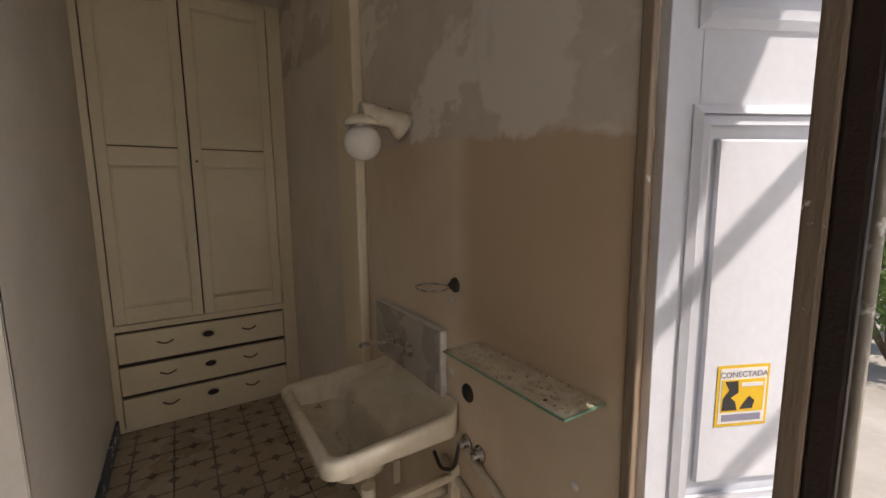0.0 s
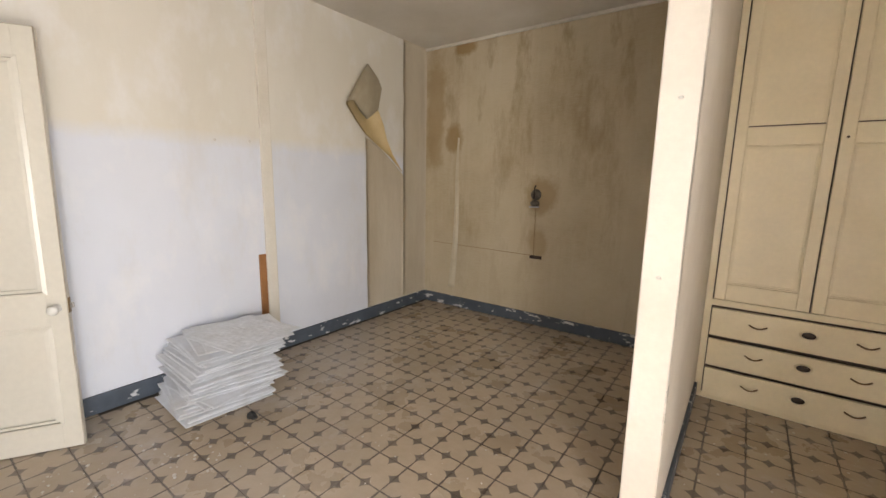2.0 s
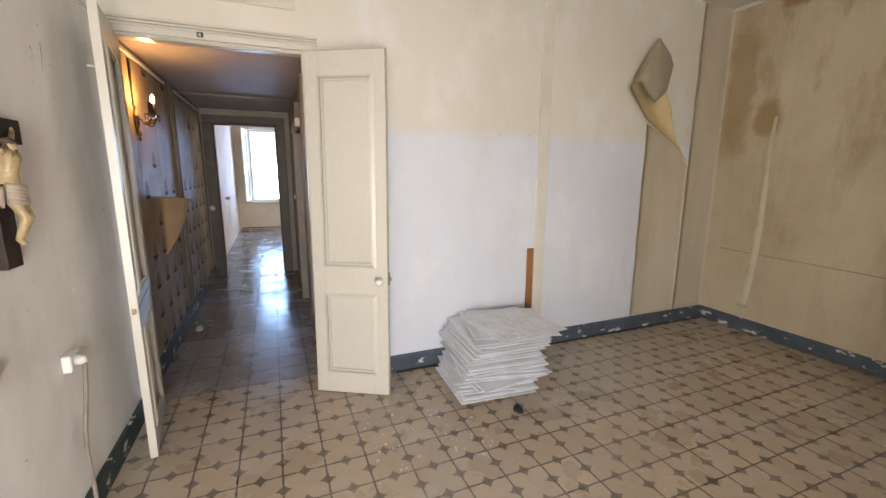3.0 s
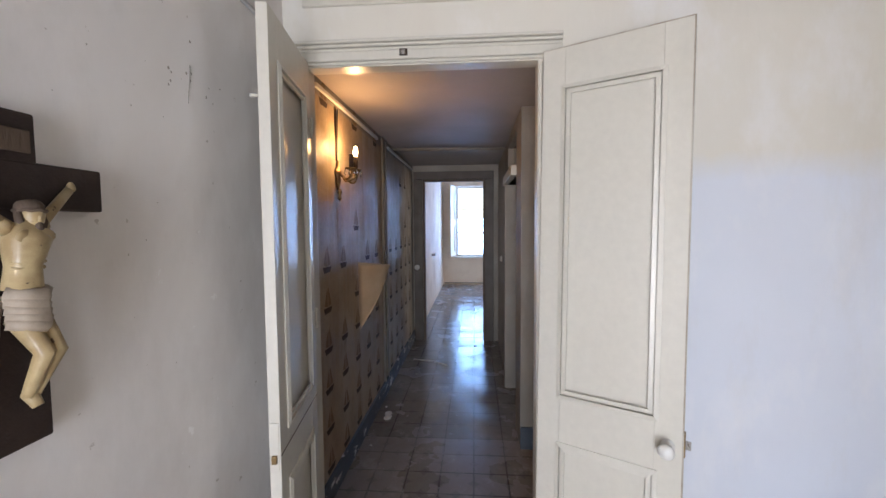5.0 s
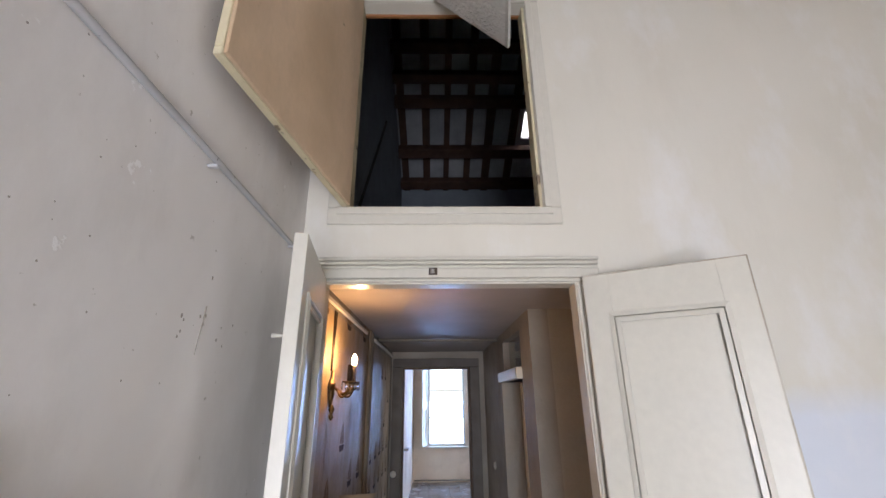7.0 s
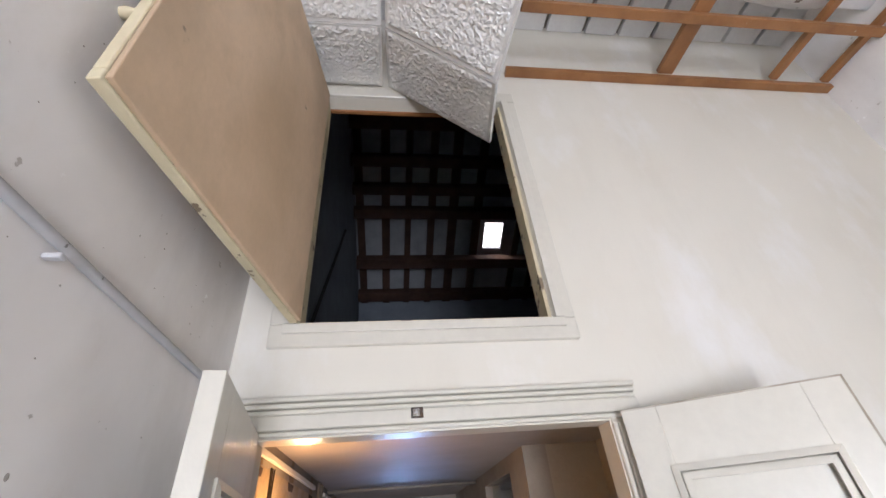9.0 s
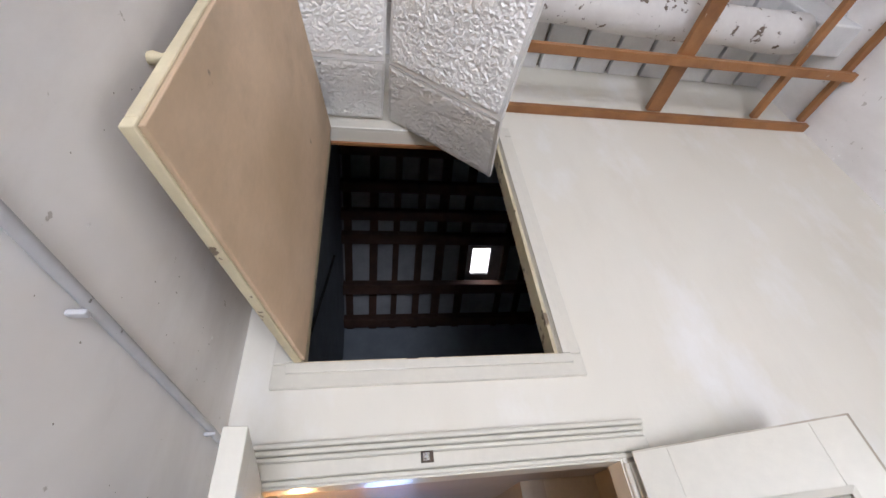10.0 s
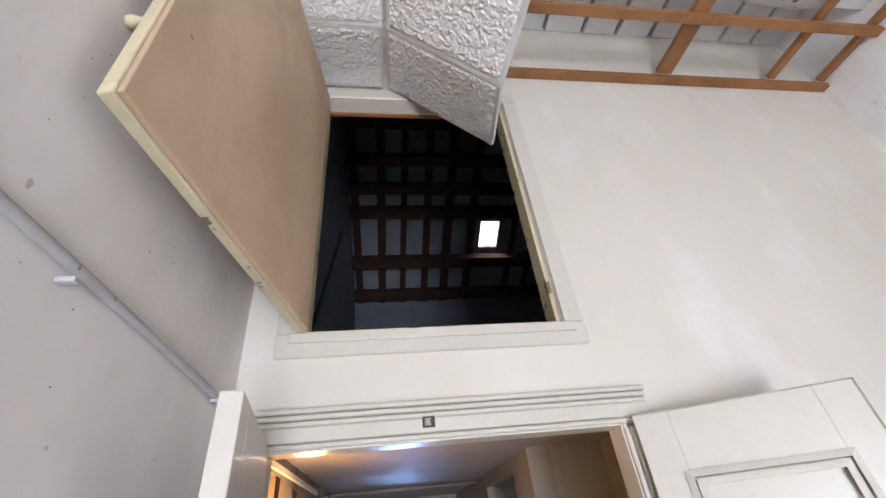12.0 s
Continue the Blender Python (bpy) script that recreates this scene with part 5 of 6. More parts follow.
def yard_frame():
    th = thing("yard_door_frame", (E + 0.06, 0.2, 0.0), "weathered brown frame of the yard door", "door frame")
    th["kind"] = "structure"
    part("jamb", bbox((E - 0.005, 0.426, 0.0), (E + 0.012, 0.450, 2.6), 0.004), GREY_WOOD, th, "worn grey-brown jamb")
    part("post", bbox((E + 0.02, 0.186, 0.0), (E + 0.09, 0.216, 2.6), 0.005), GREY_WOOD, th, "weathered wooden post")
    part("dark_post", bbox((E + 0.025, 0.150, 0.0), (E + 0.085, 0.1855, 2.6), 0.005), DARK_WOOD, th, "dark stained post")
    bm = bmesh.new()
    tube(bm, [(E + 0.03, 0.140, 0.02), (E + 0.03, 0.140, 2.5)], 0.007, 8)
    part("bolt_rod", bm, surface("flaking_grey_paint", ((0.36, 0.33, 0.28), (0.26, 0.23, 0.19)), 0.7, scale=9, spots=((0.74, 0.73, 0.70), 12.0, 0.60)), th, "flaking grey painted bolt rod")
    part("rod_guide", bbox((E + 0.02, 0.130, 1.02), (E + 0.04, 0.150, 1.05), 0.003), IRON, th)


yard_frame()

# ---- the yard ----
CONCRETE = surface("yard_concrete", ((0.52, 0.49, 0.44), (0.42, 0.39, 0.34)), 0.9, scale=2, grain=25, dirt=((0.22, 0.19, 0.15), 0.5))
bm = bmesh.new()
R = 900
box(bm, (-R, -R, -0.35), (R, R, -0.16))
structure("ground", bm, CONCRETE, "dusty grey yard ground reaching into the distance", "ground")
structure("pavement_yard", plate(E + 0.121, 9.0, -6.0, 8.0, -0.159, -0.03), CONCRETE, "worn concrete yard pavement with dirt", "pavement")
# unseen deck and bars, placed to cast the shade stripes on the leaf
canopy = thing("door_canopy", (E + 0.12, 0, 2.75), "unseen flat canopy and rafters added to shade the yard door leaf", "canopy")
part("deck", bbox((E + 0.121, -3.0, 2.76), (1.255, 1.4, 2.80), 0.004), OLD_WOOD, canopy)
for cx, cy in ((1.474, -0.516), (1.654, -0.886)):
    way = Vector((1, 0.63, 0)).normalized()
    a = Vector((cx, cy, 2.73))
    bm = bmesh.new()
    st = a - way * (a.x - E - 0.13) / way.x
    length = (a - st).length + 0.9
    box(bm, (0, -0.015, -0.01), (length, 0.015, 0.029), Matrix.Translation(st) @ pose(0, 0, 0, 0, 0, math.degrees(math.atan2(way.y, way.x))))
    rounded(bm, 0.004, 1)
    part("rafter", bm, OLD_WOOD, canopy)


def shrub(at, height, spread, count, seed):
    """A leafy bush: thin stems and many small leaves in uneven clumps."""
    rnd = random.Random(seed)
    th = thing("shrub", at, "sunlit green garden shrub beside the yard", "shrub")
    bm = bmesh.new()
    tips = []
    for k in range(9):
        a, l = rnd.random() * 6.28, rnd.uniform(0.5, 1.0)
        mid = Vector(at) + Vector((math.cos(a) * spread * 0.3, math.sin(a) * spread * 0.3, height * 0.45 * l))
        tip = Vector(at) + Vector((math.cos(a) * spread * l * 0.8, math.sin(a) * spread * l * 0.8, height * rnd.uniform(0.55, 1.0)))
        tube(bm, [at, mid, tip], [0.018, 0.011, 0.004], 5)
        tips += [mid.lerp(tip, f) for f in (0.3, 0.55, 0.8, 1.0)]
    part("stems", bm, OLD_WOOD, th)
    verts, faces = [], []
    for _ in range(count):
        c = rnd.choice(tips) + Vector([rnd.gauss(0, 0.13) * spread for _ in range(3)])
        n = Vector((rnd.gauss(0, 1), rnd.gauss(0, 1), rnd.gauss(0.6, 0.7))).normalized()
        u = n.orthogonal().normalized()
        u.rotate(Matrix.Rotation(rnd.random() * 6.28, 3, n))
        w, l = n.cross(u), rnd.uniform(0.03, 0.06)
        i = len(verts)
        verts += [c - u * l, c + w * l * 0.4 + n * 0.006, c + u * l, c - w * l * 0.4 + n * 0.006]
        faces.append((i, i + 1, i + 2, i + 3))
    me = bpy.data.meshes.new("leaves")
    me.from_pydata(verts, [], faces)
    me.materials.append(LEAF)
    ob = new("leaves", me)
    ob.parent = th
    ob.matrix_parent_inverse = in_world(th).inverted()
    ob["kind"] = "stuff"


LEAF = surface("green_leaf", ((0.07, 0.13, 0.025), (0.10, 0.17, 0.03)), 0.5, scale=9, grain=30, bump=0)
for i, (x, y) in enumerate(((5.0, 0.75), (6.4, 1.3), (6.2, 0.3), (7.6, 0.7), (8.4, 2.0), (5.6, 1.9))):
    shrub((x, y, -0.03), random.uniform(1.2, 1.9), 0.75, 2600, i)

# ---- the alcove and the west wall ----
def wall_pilaster():
    structure("trim_pilaster", bbox((W - 0.001, 1.765, 0.118), (W + 0.024, 1.855, ALC_Z), 0.006), surface("yellowed_plaster", ((0.765, 0.73, 0.65), (0.70, 0.66, 0.57)), 0.75, scale=2.5, grain=50, bump=0.25, dirt=((0.52, 0.45, 0.32), 0.4)), "shallow yellowed plaster strip of the lost partition", "trim")
    tagged(part("wall_board", bbox((W + 0.001, 1.705, 0.0), (W + 0.016, 1.762, 0.845), 0.003), PINE), "short brown wooden board against the wall", "board")
    structure("trim_alcove_cove", bbox((W + 0.001, N - 0.03, ALC_Z - 0.03), (PX0 - 0.001, N - 0.001, ALC_Z - 0.0005), 0.008), CEILING, "thin off-white cove under the alcove ceiling", "trim")


wall_pilaster()


def sheet(name, fn, nu, nv, material, label, category, thick=0.0012, two=None):
    """A thin sheet fn(u, v) with some thickness; two: the material of its back."""
    bm = bmesh.new()
    g = [[Vector(fn(i / nu, j / nv)) for j in range(nv + 1)] for i in range(nu + 1)]
    nor = [[None] * (nv + 1) for _ in range(nu + 1)]
    for i in range(nu + 1):
        for j in range(nv + 1):
            a = g[min(i + 1, nu)][j] - g[max(i - 1, 0)][j]
            c = g[i][min(j + 1, nv)] - g[i][max(j - 1, 0)]
            n = a.cross(c)
            nor[i][j] = n.normalized() if n.length > 1e-9 else Vector((1, 0, 0))
    top = [[bm.verts.new(g[i][j]) for j in range(nv + 1)] for i in range(nu + 1)]
    low = [[bm.verts.new(g[i][j] - nor[i][j] * thick) for j in range(nv + 1)] for i in range(nu + 1)]
    for i in range(nu):
        for j in range(nv):
            f = bm.faces.new((top[i][j], top[i + 1][j], top[i + 1][j + 1], top[i][j + 1]))
            f.smooth = True
            f = bm.faces.new((low[i][j], low[i][j + 1], low[i + 1][j + 1], low[i + 1][j]))
            f.smooth, f.material_index = True, 1 if two else 0
    edge = [(i, 0) for i in range(nu + 1)] + [(nu, j) for j in range(1, nv + 1)] + [(i, nv) for i in range(nu - 1, -1, -1)] + [(0, j) for j in range(nv - 1, 0, -1)]
    for (a, c), (d, e) in zip(edge, edge[1:] + edge[:1]):
        bm.faces.new((top[a][c], top[d][e], low[d][e], low[a][c]))
    me = bpy.data.meshes.new(name)
    bm.to_mesh(me)
    bm.free()
    me.materials.append(material)
    if two:
        me.materials.append(two)
    return tagged(new(name, me), label, category)


SIDE_PAPER = surface("side_wallpaper", ((0.61, 0.545, 0.435), (0.50, 0.435, 0.325)), 0.8, scale=2.2, grain=45, stretch=(1, 1, 0.2), dirt=((0.30, 0.22, 0.11), 0.4))


def lower_paper(u, v):
    """What is left of the torn length: whole below the slanting tear."""
    y = 2.875 + v * (3.43 - 2.875)
    top = 1.86 - 0.36 * v ** 1.3 + 0.008 * noise.noise((y * 12, 0, 1))
    z = 0.12 + u * (top - 0.12)
    return (W + 0.003 + 0.0008 * noise.noise((v * 3, z * 2, 5)), y + 0.008 * (1 - v) * noise.noise((0, z * 4, 1)), z)


def corner_paper(u, v):
    z = 0.12 + u * (ALC_Z - 0.12)
    return (W + 0.0032 + 0.0008 * noise.noise((v * 3 + 3, z * 2, 5)), 3.431 + 0.008 * (1 - v) * noise.noise((0, z * 5, 2)) * (z > 1.5) + v * (N - 3.433), z)


sheet("wallpaper_strip", lower_paper, 60, 12, SIDE_PAPER, "torn strip of stained beige wallpaper on the white wall", "wallpaper")
sheet("wallpaper_strip", corner_paper, 60, 8, SIDE_PAPER, "stained beige wallpaper in the alcove's corner", "wallpaper")


def along(points, u):
    """A point on a line of points, u from 0 to 1."""
    k = min(int(u * (len(points) - 1)), len(points) - 2)
    f = u * (len(points) - 1) - k
    return Vector(points[k]).lerp(Vector(points[k + 1]), f)


NEAR = Vector((1.0, -0.95, -0.25))          # how the paper bellies out into the room


def flap(u, v):
    """The torn length, back to front, hanging from its tip; its upper end forms the back of the roll."""
    left = ((W + 0.08, 2.83, 2.51), (W + 0.09, 2.68, 2.31), (W + 0.10, 2.555, 2.12), (W + 0.10, 2.67, 1.985), (W + 0.08, 2.80, 1.88), (W + 0.03, 3.19, 1.69), (W + 0.006, 3.40, 1.54))
    right = ((W + 0.08, 2.84, 2.51), (W + 0.09, 3.00, 2.34), (W + 0.10, 2.95, 2.13), (W + 0.09, 3.04, 1.99), (W + 0.06, 3.12, 1.85), (W + 0.03, 3.23, 1.72), (W + 0.006, 3.41, 1.54))
    p = along(left, u).lerp(along(right, u), v)
    return p - NEAR * 0.055 * math.sin(math.pi * v) * math.sin(math.pi * min(1.0, 0.12 + u))


def roll(u, v):
    """The end of the length rolled over to the front, its mouth open below."""
    left = ((W + 0.085, 2.83, 2.52), (W + 0.095, 2.745, 2.42), (W + 0.095, 2.66, 2.29), (W + 0.105, 2.552, 2.135))
    right = ((W + 0.085, 2.85, 2.52), (W + 0.095, 2.97, 2.41), (W + 0.10, 3.008, 2.33), (W + 0.105, 2.955, 2.125))
    p = along(left, u).lerp(along(right, u), v)
    p += NEAR * (0.02 + 0.10 * u) * math.sin(math.pi * v) ** 0.7
    p.z -= 0.11 * u * u * max(0.0, 1 - abs(v - 0.62) / 0.38)
    p.z += 0.03 * u * math.sin(math.pi * min(1.0, v * 2.5))
    return p


sheet("wallpaper_flap", flap, 42, 14, STRAW, "curled flap of torn wallpaper hanging off the wall", "wallpaper")
sheet("wallpaper_roll", roll, 18, 22, PAPER_FACE, "rolled brown end of the torn wallpaper flap", "wallpaper", two=PAPER_FACE)


def fold(u, v):
    z = 0.22 + u * 1.70
    x = -2.985 + 0.085 * u + 0.02 * math.sin(u * 5)
    w = 0.012 + 0.035 * (1 - u)
    return (x - w + 2 * w * v, N - 0.002 - 0.022 * math.sin(math.pi * v) * math.sin(math.pi * min(1, u * 1.1 + 0.05)), z)


sheet("wallpaper_fold", fold, 30, 8, surface("bleached_paper", ((0.62, 0.56, 0.43), (0.54, 0.47, 0.34)), 0.8, scale=5, grain=50), "pale blistered fold in the stained wallpaper", "wallpaper")


TARNISH = surface("tarnished_metal", ((0.17, 0.15, 0.12), (0.10, 0.085, 0.07)), 0.45, metal=0.6, scale=25, bump=0.3)


def alcove_fixture():
    th = thing("wall_outlet", (-1.98, N, 1.29), "old tarnished metal outlet on the stained wall", "outlet")
    part("plate", lathe([(0.055, 0), (0.052, 0.008), (0.03, 0.014), (0.004, 0.016)], (0, -1, 0), (-1.98, N - 0.0005, 1.33), 20), TARNISH, th)
    bm = bmesh.new()
    ball(bm, (-1.975, N - 0.03, 1.245), 0.045, (1.05, 0.7, 0.75), seg=16)
    part("dome", bm, TARNISH, th)
    bm = bmesh.new()
    tube(bm, bend([(-1.98, N - 0.015, 1.42), (-1.98, N - 0.045, 1.40), (-1.98, N - 0.045, 1.29)]), 0.006, 8)
    part("hook", bm, IRON, th)
    part("lip", lathe([(0.05, 0), (0.05, 0.012), (0.03, 0.013)], (0, 0, 1), (-1.975, N - 0.045, 1.205), 18), GREY_PIPE, th)
    sl = thing("wall_slot", (-1.95, N, 0.70), "dark burnt slot in the alcove wall", "hole")
    part("mouth", rounded(bbox((-2.015, N - 0.004, 0.685), (-1.885, N - 0.0005, 0.720), 0), 0.0015, 1), DARK_WOOD, sl)
    bm = bmesh.new()
    pts = [(-3.25 + k * 0.0626, N - 0.003, 0.735 - 0.0009 * k + 0.006 * noise.noise((k * 0.7, 0, 0))) for k in range(21)]
    tube(bm, pts, 0.003, 6)
    pts = [(-1.975 + 0.004 * noise.noise((k, 3, 0)), N - 0.003, 1.19 - k * 0.047) for k in range(11)]
    tube(bm, pts, 0.003, 6)
    tagged(part("old_wire", bm, surface("rusty_wire", ((0.36, 0.25, 0.13), (0.28, 0.18, 0.09)), 0.8)), "thin rusty wire running along the wall", "wire")


alcove_fixture()


STACK_TILE = surface("cool_white_tile", ((0.87, 0.895, 0.93), (0.78, 0.80, 0.82)), 0.7, scale=9, grain=50, bump=0.2, dirt=((0.45, 0.41, 0.36), 0.3))


def tile_stack():
    """Ceiling tiles taken down and piled up, each a little askew."""
    z = 0.004
    n = 36
    for k in range(n):
        f = k / (n - 1)
        th_ = random.uniform(0.0065, 0.0095)
        if k in (0, 3, 8, 10, 15, 20, 24, 29, 33):
            bx, by, bt = random.uniform(-0.05, 0.05), random.uniform(-0.045, 0.045), random.uniform(-9, 9)
            lean = (random.uniform(-1.3, 1.3), random.uniform(-0.3, 1.8))
        ox = -3.02 + bx + random.uniform(-0.028, 0.028) - 0.02 * f
        oy = 1.13 + by + random.uniform(-0.028, 0.028) + 0.15 * f + 0.03 * math.sin(f * 9)
        turn = -4 + bt + random.uniform(-3.5, 3.5)
        if k == n - 1:
            ox, oy, turn = -2.985, 1.335, 9
        dip = (lean[0] + random.uniform(-0.25, 0.25), lean[1] + random.uniform(-0.25, 0.25))
        m = pose(ox, oy, z, dip[0], dip[1], turn)
        th = thing("ceiling_tile", None, "white embossed ceiling tile in an untidy stack" if k < n - 1 else "white embossed ceiling tile on top of the stack", "ceiling tile", "stacked ceiling tiles", m=m)
        h = 0.27
        bm = bmesh.new()
        ring = []
        for r, zz in ((h - 0.012, 0.0), (h, 0.004), (h, th_ - 0.004), (h - 0.008, th_ - 0.001)):
            ring.append([bm.verts.new((sx * r, sy * r, zz)) for sx, sy in ((-1, -1), (1, -1), (1, 1), (-1, 1))])
        for a, c in zip(ring, ring[1:]):
            for q in range(4):
                bm.faces.new((a[q], a[(q + 1) % 4], c[(q + 1) % 4], c[q]))
        bm.faces.new(ring[0])
        bm.faces.new(ring[-1])
        bm.transform(m)
        part("board", bm, STACK_TILE, th)
        if k % 4 == 3 or k == n - 1:
            bm = bmesh.new()
            kk = 30 if k == n - 1 else 10
            g = [[bm.verts.new(m @ Vector(((i / kk - 0.5) * 0.5, (j / kk - 0.5) * 0.5, th_ - 0.0005 + (0.0 if i in (0, kk) or j in (0, kk) else random.uniform(0.001, 0.005))))) for j in range(kk + 1)] for i in range(kk + 1)]
            for i in range(kk):
                for j in range(kk):
                    bm.faces.new((g[i][j], g[i + 1][j], g[i + 1][j + 1], g[i][j + 1]))
            part("embossed_face", bm, STACK_TILE, th)
        z += th_ + random.choice((0.001, 0.002, 0.005, 0.011))


tile_stack()
bm = bmesh.new()
ball(bm, (-2.585, 1.155, 0.012), 0.04, (1.2, 0.8, 0.35), seg=12)
for v in bm.verts:
    v.co += 0.012 * noise.noise_vector(v.co * 40)
    v.co.z = max(v.co.z, 0.001)
tagged(part("dirt_clod", bm, BLACK), "small black clod of dirt on the floor", "debris")


# ---- the south wall ----
def crucifix():
    th = thing("crucifix", (-2.335, S, 1.11), "dark wooden cross with a pale carved figure", "crucifix")
    y0, y1 = S + 0.001, S + 0.028
    part("upright", bbox((-2.385, y0, 1.105), (-2.292, y1, 1.70), 0.004), DARK_WOOD, th)
    part("crossbar", bbox((-2.512, y0 + 0.001, 1.527), (-2.142, y1 + 0.002, 1.613), 0.004), DARK_WOOD, th)
    part("title_plate", bbox((-2.372, y1, 1.628), (-2.305, y1 + 0.005, 1.668), 0.002), OLD_WOOD, th)
    bm = bmesh.new()
    Y, cx = S + 0.052, -2.328
    tube(bm, [(cx, Y, 1.50), (cx - 0.002, Y + 0.010, 1.475), (cx + 0.001, Y + 0.004, 1.43), (cx + 0.003, Y + 0.003, 1.39)], [0.024, 0.034, 0.024, 0.028], 14)
    skin = len(bm.faces)
    for k in range(5):
        tube(bm, [(cx - 0.03, Y + 0.002, 1.385 - 0.012 * k), (cx, Y + 0.034, 1.378 - 0.012 * k), (cx + 0.032, Y + 0.002, 1.386 - 0.012 * k)], [0.012, 0.015, 0.012], 8)
    tube(bm, [(cx + 0.034, Y - 0.004, 1.385), (cx + 0.045, Y - 0.008, 1.35), (cx + 0.040, Y - 0.008, 1.315)], [0.009, 0.013, 0.004], 8)
    cloth = len(bm.faces)
    for sx in (-1, 1):
        tube(bm, [(cx + sx * 0.022, Y + 0.003, 1.495), (cx + sx * 0.06, Y - 0.004, 1.528), (cx + sx * 0.104, Y - 0.014, 1.568)], [0.0125, 0.0095, 0.0065], 10)
        ball(bm, (cx + sx * 0.110, Y - 0.015, 1.575), 0.008, (1, 0.7, 1.2), seg=8)
        tube(bm, [(cx + sx * 0.014, Y + 0.004, 1.345), (cx - 0.018 + sx * 0.010, Y + 0.026, 1.278), (cx + 0.004 + sx * 0.004, Y + 0.004, 1.205)], [0.020, 0.016, 0.010], 10)
    tube(bm, [(cx + 0.004, Y + 0.002, 1.21), (cx, Y + 0.014, 1.185)], [0.012, 0.009], 8)
    ball(bm, (cx - 0.008, Y + 0.016, 1.515), 0.0195, (0.85, 0.95, 1.2), seg=12)
    for sx in (-1, 1):
        ball(bm, (cx + sx * 0.014, Y + 0.030, 1.482), 0.017, (1.1, 0.22, 0.7), seg=10)
        ball(bm, (cx + sx * 0.030, Y + 0.004, 1.498), 0.014, (1, 1, 1), seg=8)
        for k in range(4):
            tube(bm, [(cx + sx * 0.004, Y + 0.030 - 0.002 * k, 1.462 - 0.009 * k), (cx + sx * 0.018, Y + 0.026 - 0.002 * k, 1.456 - 0.010 * k), (cx + sx * 0.026, Y + 0.010, 1.458 - 0.010 * k)], [0.002, 0.003, 0.002], 6)
    ball(bm, (cx - 0.005, Y + 0.0335, 1.511), 0.004, (0.7, 1, 1.3), seg=6)
    hair = len(bm.faces)
    ball(bm, (cx - 0.009, Y + 0.011, 1.530), 0.0205, (1.02, 1.0, 0.72), seg=12)
    tube(bm, [(cx - 0.009 + 0.0205 * math.cos(k * math.tau / 14), Y + 0.012 + 0.021 * math.sin(k * math.tau / 14), 1.524 + 0.002 * (k % 2)) for k in range(15)], 0.0032, 6, cap=False)
    for sx in (-1, 1):
        tube(bm, [(cx - 0.008 + sx * 0.017, Y + 0.010, 1.526), (cx - 0.008 + sx * 0.020, Y + 0.014, 1.505), (cx - 0.006 + sx * 0.018, Y + 0.014, 1.478)], [0.006, 0.007, 0.003], 6)
    ball(bm, (cx - 0.007, Y + 0.029, 1.497), 0.0075, (0.95, 0.7, 1.2), seg=8)
    for i, f in enumerate(list(bm.faces)):
        f.material_index = 1 if skin <= i < cloth else 2 if i >= hair else 0
    for v in bm.verts:
        v.co += 0.0025 * noise.noise_vector(v.co * 60)
    CLOTH = surface("carved_cloth", ((0.40, 0.33, 0.25), (0.30, 0.24, 0.18)), 0.6, scale=30, grain=100, bump=0.2, local=True)
    part("figure", bm, (FIGURE, CLOTH, OLD_WOOD), th, "pale painted carved figure")


crucifix()
for ob in [ob for ob in bpy.data.objects if ob.name == "crucifix"]:
    hub = Vector((-2.327, S, 1.57))
    ob.matrix_basis = Matrix.Translation(hub) @ Matrix.Scale(0.93, 4) @ Matrix.Translation(-hub) @ ob.matrix_basis


for y, z in ((1.429, 1.714), (1.685, 1.723)):
    bm = lathe([(0.011, 0), (0.010, 0.002), (0.004, 0.0035), (0.001, 0.001)], (1, 0, 0), (W - 0.0005, y, z), 10)
    tagged(part("wall_plug", bm, PLASTER_CHIP), "small old plug hole in the white wall", "plug", "wall plugs")


